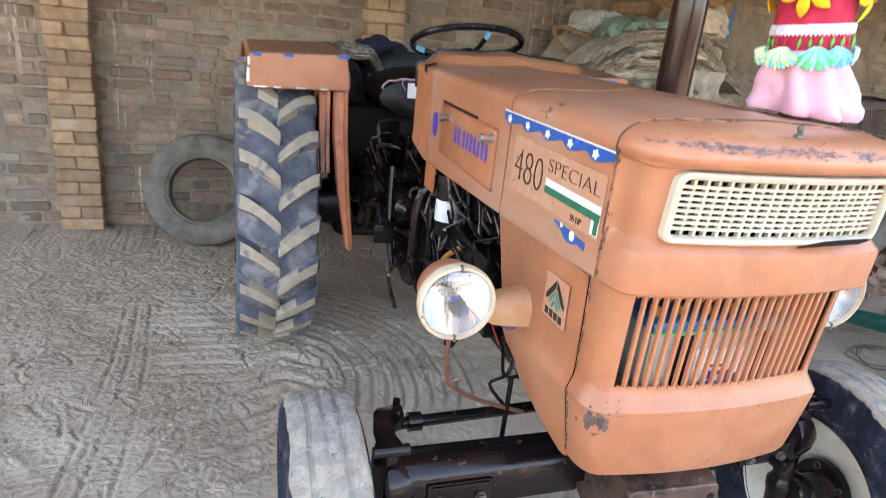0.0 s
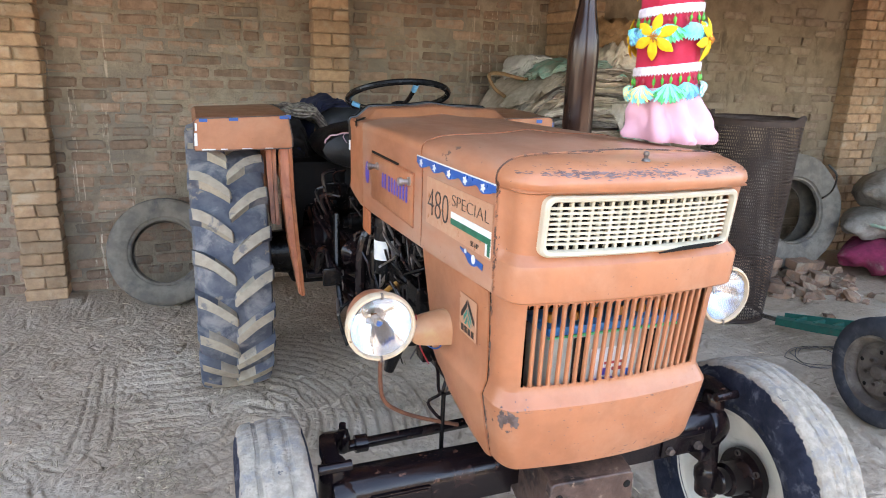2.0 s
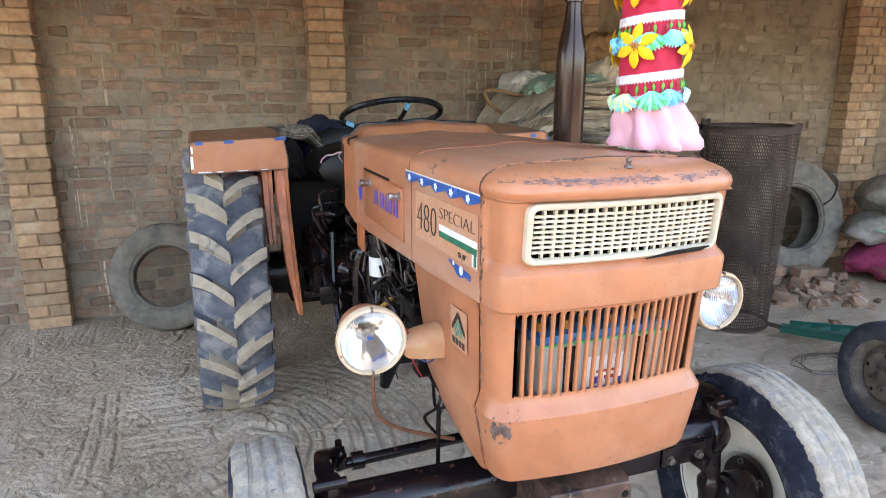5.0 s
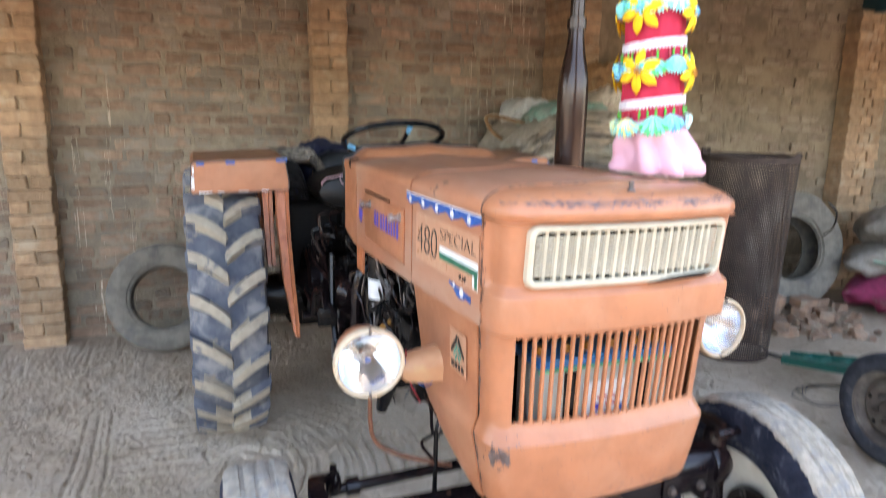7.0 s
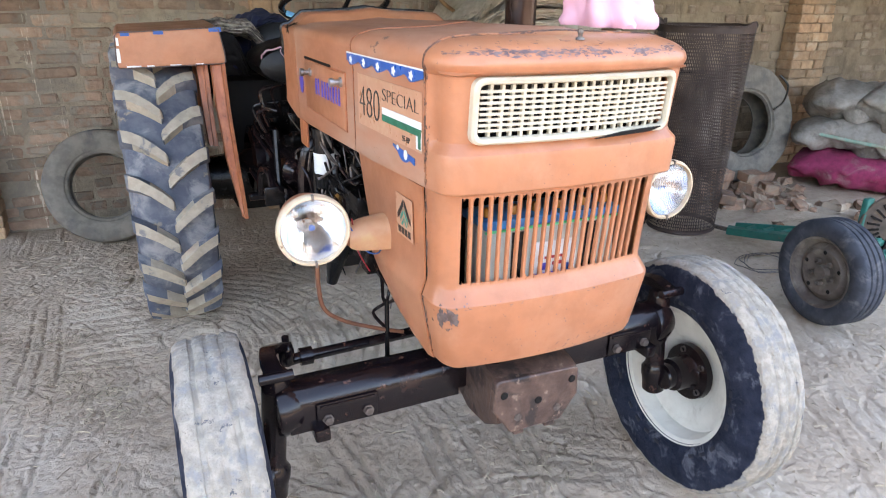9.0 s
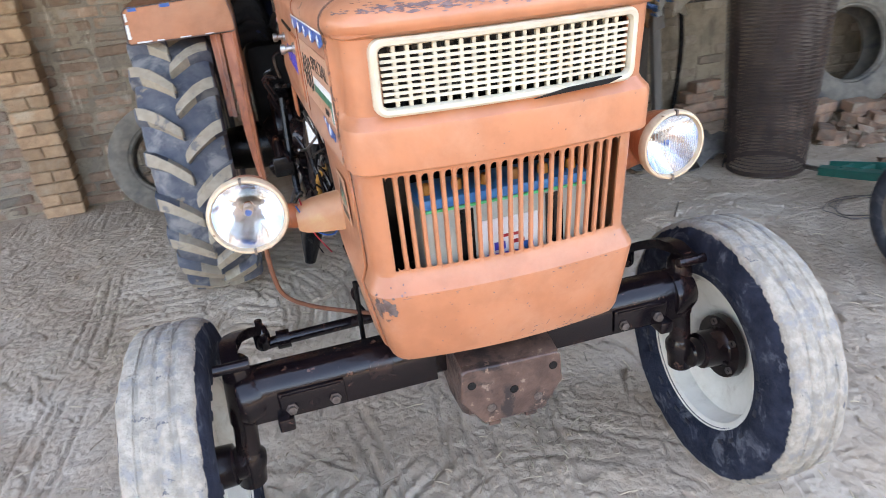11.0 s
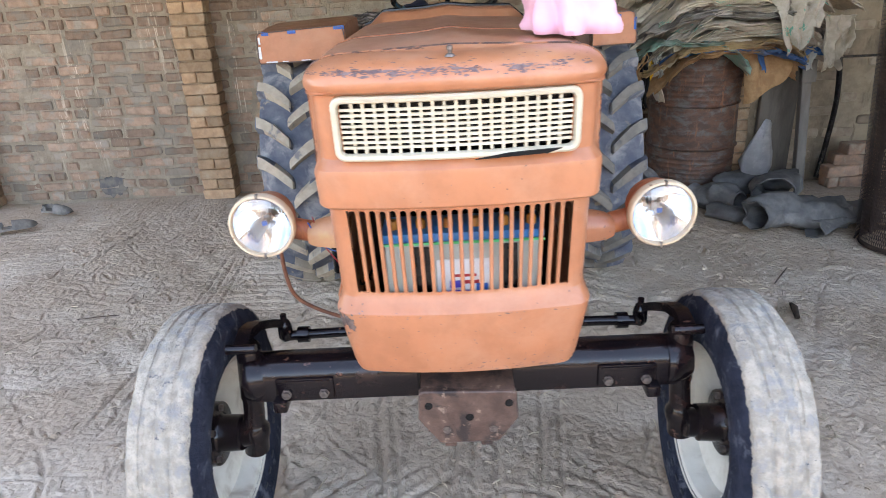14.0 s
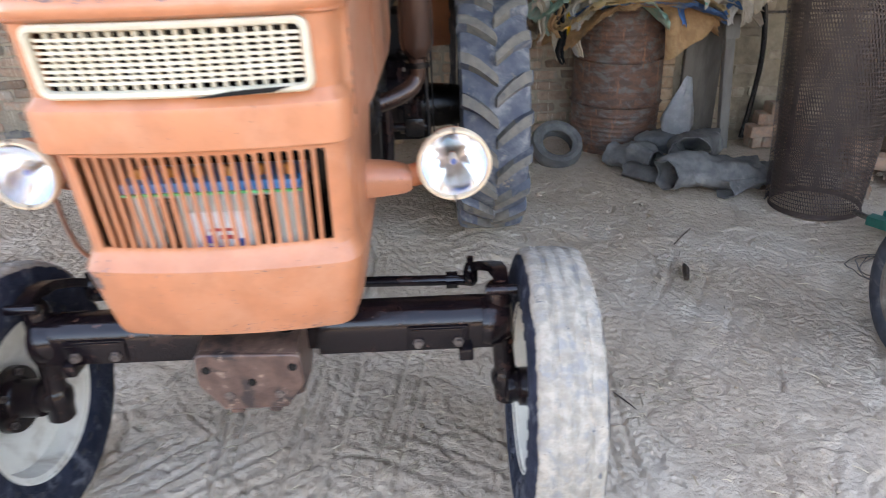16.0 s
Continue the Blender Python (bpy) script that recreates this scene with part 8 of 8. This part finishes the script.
for x, y, z, rz in ((3.50, 2.20, 0.05, 25), (3.53, 2.22, 0.12, 5), (3.60, 2.12, 0.05, 60), (3.86, 2.38, 0.05, 15), (3.28, 2.30, 0.06, 25), (3.30, 2.31, 0.13, 10), (3.40, 2.42, 0.05, 70), (2.98, 2.25, 0.08, -15), (2.95, 2.3, 0.16, 12), (4.1, 2.66, 0.05, 12), (3.1, 2.05, 0.045, 50)):
    bm = box(-0.11, 0.11, -0.052, 0.052, -0.035, 0.035, bev=0.008)
    tagged(part("loose_brick", rough_up(bm, 0.012, 14, x), RUBBLE, None, at=pose(x, y, z, 6, 4, rz), smooth=0), "loose orange-brown brick on the rubble", "brick", "loose bricks")

# timber post, board, cable and bag near the drum
post = thing("timber_post", "grey timber post with a switch box leaning by the wall", "post", at=pose(2.35, 2.80, 0, 0, -5, 0))
part("post_body", box(-0.03, 0.03, -0.025, 0.025, -0.03, 0.92, bev=0.005), WOOD_GREY, post)
part("switch_box", box(-0.045, 0.045, -0.05, -0.0255, 0.72, 0.86, bev=0.006), WOOD_GREY, post, "small grey switch box")
part("crossbar", box(-0.14, 0.01, -0.02, 0.02, 0.90, 0.94, bev=0.004), WOOD_GREY, post)
tagged(part("dark_board", box(2.06, 2.30, WALL_R - 0.060, WALL_R - 0.020, 0.0, 0.86, bev=0.006), OLD_BOARD, None), "grey weathered board leaning against the wall", "board")
tagged(part("black_cable", tube([(2.34, 2.86, 0.94), (2.42, 2.84, 0.98), (2.50, 2.85, 0.89), (2.545, 2.86, 0.6), (2.53, 2.86, 0.3), (2.49, 2.84, 0.06)], 0.017, 10, rounded=8), BLACK_PLASTIC, None), "thick black hose hanging by the post", "hose")
tagged(part("wall_ledge", box(2.3, 4.2, WALL_R - 0.012, WALL_R - 0.001, 0.835, 0.85), BLACK_PLASTIC, None), "dark crack line across the plastered wall", "crack", kind="structure")
for k, (x, z) in enumerate(((2.62, 0.05), (2.60, 0.125), (2.66, 0.2), (2.7, 0.05), (2.72, 0.27), (2.82, 0.05), (2.80, 0.125))):
    bm = box(-0.11, 0.11, -0.052, 0.052, -0.035, 0.035, bev=0.008)
    tagged(part("loose_brick", rough_up(bm, 0.01, 14, k), RUBBLE, None, at=pose(x, 2.80 - 0.02 * (k % 2), z, 0, 0, rub.uniform(-12, 12)), smooth=0), "loose brown brick stacked by the wall", "brick", "loose bricks")
bm = loft([[(r * math.cos(a) + 0.01 * math.sin(5 * a), r * 0.7 * math.sin(a), z) for a in (2 * math.pi * i / 24 for i in range(24))] for r, z in ((0.10, 0.02), (0.115, 0.08), (0.095, 0.18), (0.06, 0.30), (0.02, 0.42), (0.008, 0.45))], closed=True, cap=True)
tagged(part("plastic_bag", rough_up(bm, 0.03, 9, 2), CLEAR_PLASTIC, None, at=pose(1.95, 2.63, 0.17, 0, 6, 0) @ Matrix.Diagonal((0.9, 0.9, 0.82, 1)), smooth=70), "cloudy grey plastic bag slumped by the drum", "plastic bag")


def rubber_sleeve(path, wide, high, label, seed, crush=0.035):
    """A length of old inner tube: an open sleeve along the path, slack and creased."""
    line_ = smooth_path(path, 9)
    rows_ = []
    for k, p in enumerate(line_):
        d = (line_[min(k + 1, len(line_) - 1)] - line_[max(k - 1, 0)]).normalized()
        side = Vector((-d.y, d.x, 0)).normalized()
        up = side.cross(d) if side.cross(d).z > 0 else d.cross(side)
        row_ = []
        for i in range(40):
            a = 2 * math.pi * i / 40
            q = p + side * wide * math.cos(a) + up * high * math.sin(a)
            v = Vector((q.x * 6, q.y * 6, q.z * 6 + seed))
            fold = crush * 0.8 * (noise.noise(v) + 0.5 * noise.noise(v * 2.3) - 0.9 * abs(noise.noise(v * 1.7 + Vector((5, 1, 8)))) + 0.25 * noise.noise(v * 5))
            q += (side * math.cos(a) + up * math.sin(a)) * fold + d * crush * noise.noise(v * 1.5 + Vector((9, 9, 0)))
            row_.append((q.x, q.y, max(q.z, 0.004 + 0.006 * (i % 2))))
        rows_.append(row_)
    return tagged(part("rubber_scrap", loft(rows_, closed=True), GREY_RUBBER, None, thick=0.007, smooth=45), label, "rubber scrap", "rubber scraps")


rubber_sleeve([(1.70, 2.00, 0.11), (1.84, 2.06, 0.12), (2.02, 2.10, 0.10), (2.26, 2.10, 0.07)], 0.12, 0.095, "slack grey length of inner tube with an open mouth", 1, 0.05)
rubber_sleeve([(1.98, 2.00, 0.055), (2.16, 2.06, 0.07), (2.38, 2.18, 0.06)], 0.14, 0.05, "flattened grey inner tube lying in the heap", 4, 0.045)
rubber_sleeve([(1.92, 2.28, 0.16), (2.00, 2.42, 0.15), (2.12, 2.56, 0.12)], 0.13, 0.085, "rolled dark inner tube at the back of the heap", 9, 0.035)
rubber_sleeve([(1.58, 2.56, 0.07), (1.66, 2.44, 0.10), (1.74, 2.30, 0.08)], 0.10, 0.085, "crumpled grey inner tube beside the drum", 13, 0.05)
rubber_sleeve([(1.58, 2.36, 0.045), (1.70, 2.24, 0.05), (1.84, 2.22, 0.045)], 0.08, 0.04, "flattened scrap of grey inner tube", 17, 0.03)
rubber_sleeve([(1.74, 2.66, 0.09), (1.95, 2.66, 0.12), (2.22, 2.64, 0.10)], 0.09, 0.09, "dark slack inner tube against the board", 21, 0.05)

# bundle of dark clothes behind the seat
for k, (x, y, z, w, d, h, m_, label) in enumerate((( -0.42, 2.25, 1.10, 0.5, 0.4, 0.12, DARK_CLOTH, "dark cloth bundle heaped behind the fender"), (-0.34, 2.1, 1.235, 0.48, 0.34, 0.06, PATTERN_CLOTH, "mottled brown blanket on the bundle"), (-0.14, 2.2, 1.27, 0.3, 0.3, 0.05, NAVY, "navy cloth on the bundle"), (-0.36, 1.98, 1.06, 0.22, 0.3, 0.18, DARK_CLOTH, "black jacket hanging beside the seat"))):
    ob = folded_sack("crumpled_cloth", x, y, z, w, d, h, m_, label, heap.uniform(-15, 15), 0.16, "cloth", 60 + k)
    ob["group"] = "clothes behind the seat"
tagged(part("hanging_strap", loft([[(-0.335 + u, 1.86 - 0.01 * t, 1.20 - 0.22 * t) for u in (-0.03, 0, 0.03)] for t in (0, 0.3, 0.6, 1)], None), NAVY, None, thick=0.01), "navy blue strap hanging beside the seat", "strap")

# shoes by the wall, sticks, straw
def shoe(x, y, rot):
    t = thing("shoe", "dusty grey slip-on shoe lying by the wall", "shoe", "shoes by the wall", pose(x, y, 0.0, 0, 0, rot))
    part("sole", loft([[(px, s * w, z) for s in (-1, 1)] for px, w, z in ((-0.13, 0.02, 0.02), (-0.11, 0.035, 0.012), (0, 0.032, 0.012), (0.08, 0.045, 0.012), (0.13, 0.03, 0.014), (0.145, 0.008, 0.02))]), SHOE_GREY, t, thick=0.015)
    part("upper", loft([[(px, w * math.cos(a), 0.02 + h * math.sin(a)) for a in (math.pi * i / 10 for i in range(11))] for px, w, h in ((0.0, 0.034, 0.055), (0.05, 0.042, 0.05), (0.09, 0.043, 0.042), (0.12, 0.034, 0.032), (0.142, 0.012, 0.016))]), SHOE_GREY, t, thick=0.003)
    part("heel_counter", loft([[(-0.06 - 0.055 * math.sin(a), 0.034 * math.cos(a), z) for a in (math.pi * i / 10 for i in range(11))] for z in (0.02, 0.06)]), SHOE_GREY, t, thick=0.003)


smear = [((0.105 + 0.035 * noise.noise(Vector((2.2 * math.cos(a), 2.2 * math.sin(a), 3)))) * math.cos(a), (0.075 + 0.04 * noise.noise(Vector((3 * math.cos(a), 3 * math.sin(a), 8)))) * math.sin(a)) for a in (2 * math.pi * i / 36 for i in range(36))]
tagged(part("tar_patch", rough_up(prism(smear, -0.004, 0.02), 0.010, 16, 4), mat("old_tar_smear", (0.10, 0.095, 0.095), (0.21, 0.18, 0.145), 16, 0.8, bump=0.6), None, at=pose(-2.56, WALL_Y - 0.010, 0.105), smooth=0), "dark blue-grey tar smear at the foot of the wall", "stain", kind="structure")
shoe(-2.86, 3.02, -20)
shoe(-2.98, 2.70, 25)
for x, y, a, L, r in ((1.50, 1.13, 75, 0.13, 0.016), (1.62, 1.5, 50, 0.22, 0.004), (-1.75, 1.4, 8, 0.25, 0.003), (1.0, 0.3, -60, 0.10, 0.003)):
    c, s = math.cos(radians(a)) * L / 2, math.sin(radians(a)) * L / 2
    tagged(part("stick", tube([(x - c, y - s, ground_height(x, y) + r), (x, y, ground_height(x, y) + r * 1.8), (x + c, y + s, ground_height(x, y) + r)], [r * 0.7, r, r * 0.5], 7), LOG, None), "dry brown stick lying on the dirt", "stick", "sticks")
sv, sf = [], []
for k in range(2300):
    x, y = rub.uniform(-3.2, 3.4), rub.uniform(-1.0, 3.2)
    a, L, w = rub.uniform(0, math.pi), rub.uniform(0.012, 0.06), rub.uniform(0.0008, 0.0022)
    z = ground_height(x, y) + 0.003
    c, s = math.cos(a), math.sin(a)
    n = len(sv)
    for t in (-1, 0, 1):
        for e, dz in ((-1, 0), (0, 1), (1, 0)):
            sv.append((x + c * L / 2 * t - s * w * e, y + s * L / 2 * t + c * w * e, z + dz * w * 1.5 + 0.003 * (t == 0)))
    for t in (0, 3):
        for e in (0, 1):
            sf.append((n + t + e, n + t + e + 1, n + t + e + 4, n + t + e + 3))
for hx, hy, spread, count in ((-1.02, 1.12, 0.05, 110), (-1.21, 1.66, 0.06, 90), (-1.10, 1.30, 0.09, 120), (-0.98, 0.98, 0.07, 100), (-1.55, 1.25, 0.09, 80), (1.15, 0.35, 0.09, 90), (-0.9, 2.2, 0.10, 80), (0.3, 0.1, 0.10, 90), (1.5, 1.1, 0.12, 90)):
    for k in range(count):
        x, y = hx + rub.gauss(0, spread), hy + rub.gauss(0, spread * 0.6)
        a, L, w = rub.uniform(0, math.pi), rub.uniform(0.008, 0.035), rub.uniform(0.0009, 0.0024)
        z = ground_height(x, y) + rub.uniform(0.002, 0.010)
        c, s = math.cos(a), math.sin(a)
        n = len(sv)
        sv += [(x - c * L / 2 - s * w, y - s * L / 2 + c * w, z), (x - c * L / 2 + s * w, y - s * L / 2 - c * w, z), (x + c * L / 2 + s * w, y + s * L / 2 - c * w, z + 0.002), (x + c * L / 2 - s * w, y + s * L / 2 + c * w, z + 0.002), (x, y, z + 1.6 * w)]
        sf += [(n, n + 1, n + 4), (n + 1, n + 2, n + 4), (n + 2, n + 3, n + 4), (n + 3, n, n + 4)]
sme = bpy.data.meshes.new("straw_bits")
sme.from_pydata(sv, [], sf)
sme.materials.append(STRAW)
tagged(new("straw_bits", sme), "scattered chaff and straw bits on the dirt", "straw", kind="stuff")
cv, cf = [], []
for k in range(2600):
    x, y = rub.uniform(-2.6, 3.0), rub.uniform(-0.9, 3.2)
    if noise.noise(Vector((x * 1.3, y * 1.3, 4))) < -0.15:
        continue
    s = rub.uniform(0.003, 0.008) if k % 9 else rub.uniform(0.008, 0.017)
    z = ground_height(x, y) + s * 0.25
    n = len(cv)
    for a in range(5):
        t = 2 * math.pi * a / 5
        cv.append((x + s * math.cos(t) * rub.uniform(0.6, 1.3), y + s * math.sin(t) * rub.uniform(0.6, 1.3), z - s * 0.4))
        cv.append((x + 0.7 * s * math.cos(t + 0.4) * rub.uniform(0.5, 1.2), y + 0.7 * s * math.sin(t + 0.4) * rub.uniform(0.5, 1.2), z + s * rub.uniform(0.25, 0.6)))
    for a in range(5):
        b = (a + 1) % 5
        cf += [(n + 2 * a, n + 2 * b, n + 2 * a + 1), (n + 2 * b, n + 2 * b + 1, n + 2 * a + 1)]
    cf.append(tuple(n + 2 * a + 1 for a in range(5)))
cme = bpy.data.meshes.new("dirt_clods")
cme.from_pydata(cv, [], cf)
cme.materials.append(DIRT)
tagged(new("dirt_clods", cme), "loose crumbs and clods of dried dirt", "dirt", kind="stuff")
tagged(part("wire_coil", tube([(2.35 + (0.16 + 0.02 * (i % 3)) * math.cos(i * 0.5) + 0.01 * i * 0.2, 1.05 + 0.13 * math.sin(i * 0.5), 0.012 + 0.004 * (i % 5)) for i in range(44)], 0.0025, 5, rounded=2), BOLT, None), "loose coil of thin wire on the dirt", "wire")

# ---- bricks of the walls ----
brick_face(wall_back, -4.4, JOG, TOP - 0.02, WALL_Y, lambda x, z: -1.6 < x < 0.9 and 0.55 < z < 2.2 and (x * 7.3 + z * 13.7) % 1 < 0.72, 0.04, 1)
brick_face(wall_right, 2.05, 6.2, TOP - 0.02, WALL_R, lambda x, z: 2.0 < x < 4.4 and z < 0.9, 0.5, 2, plain=True)
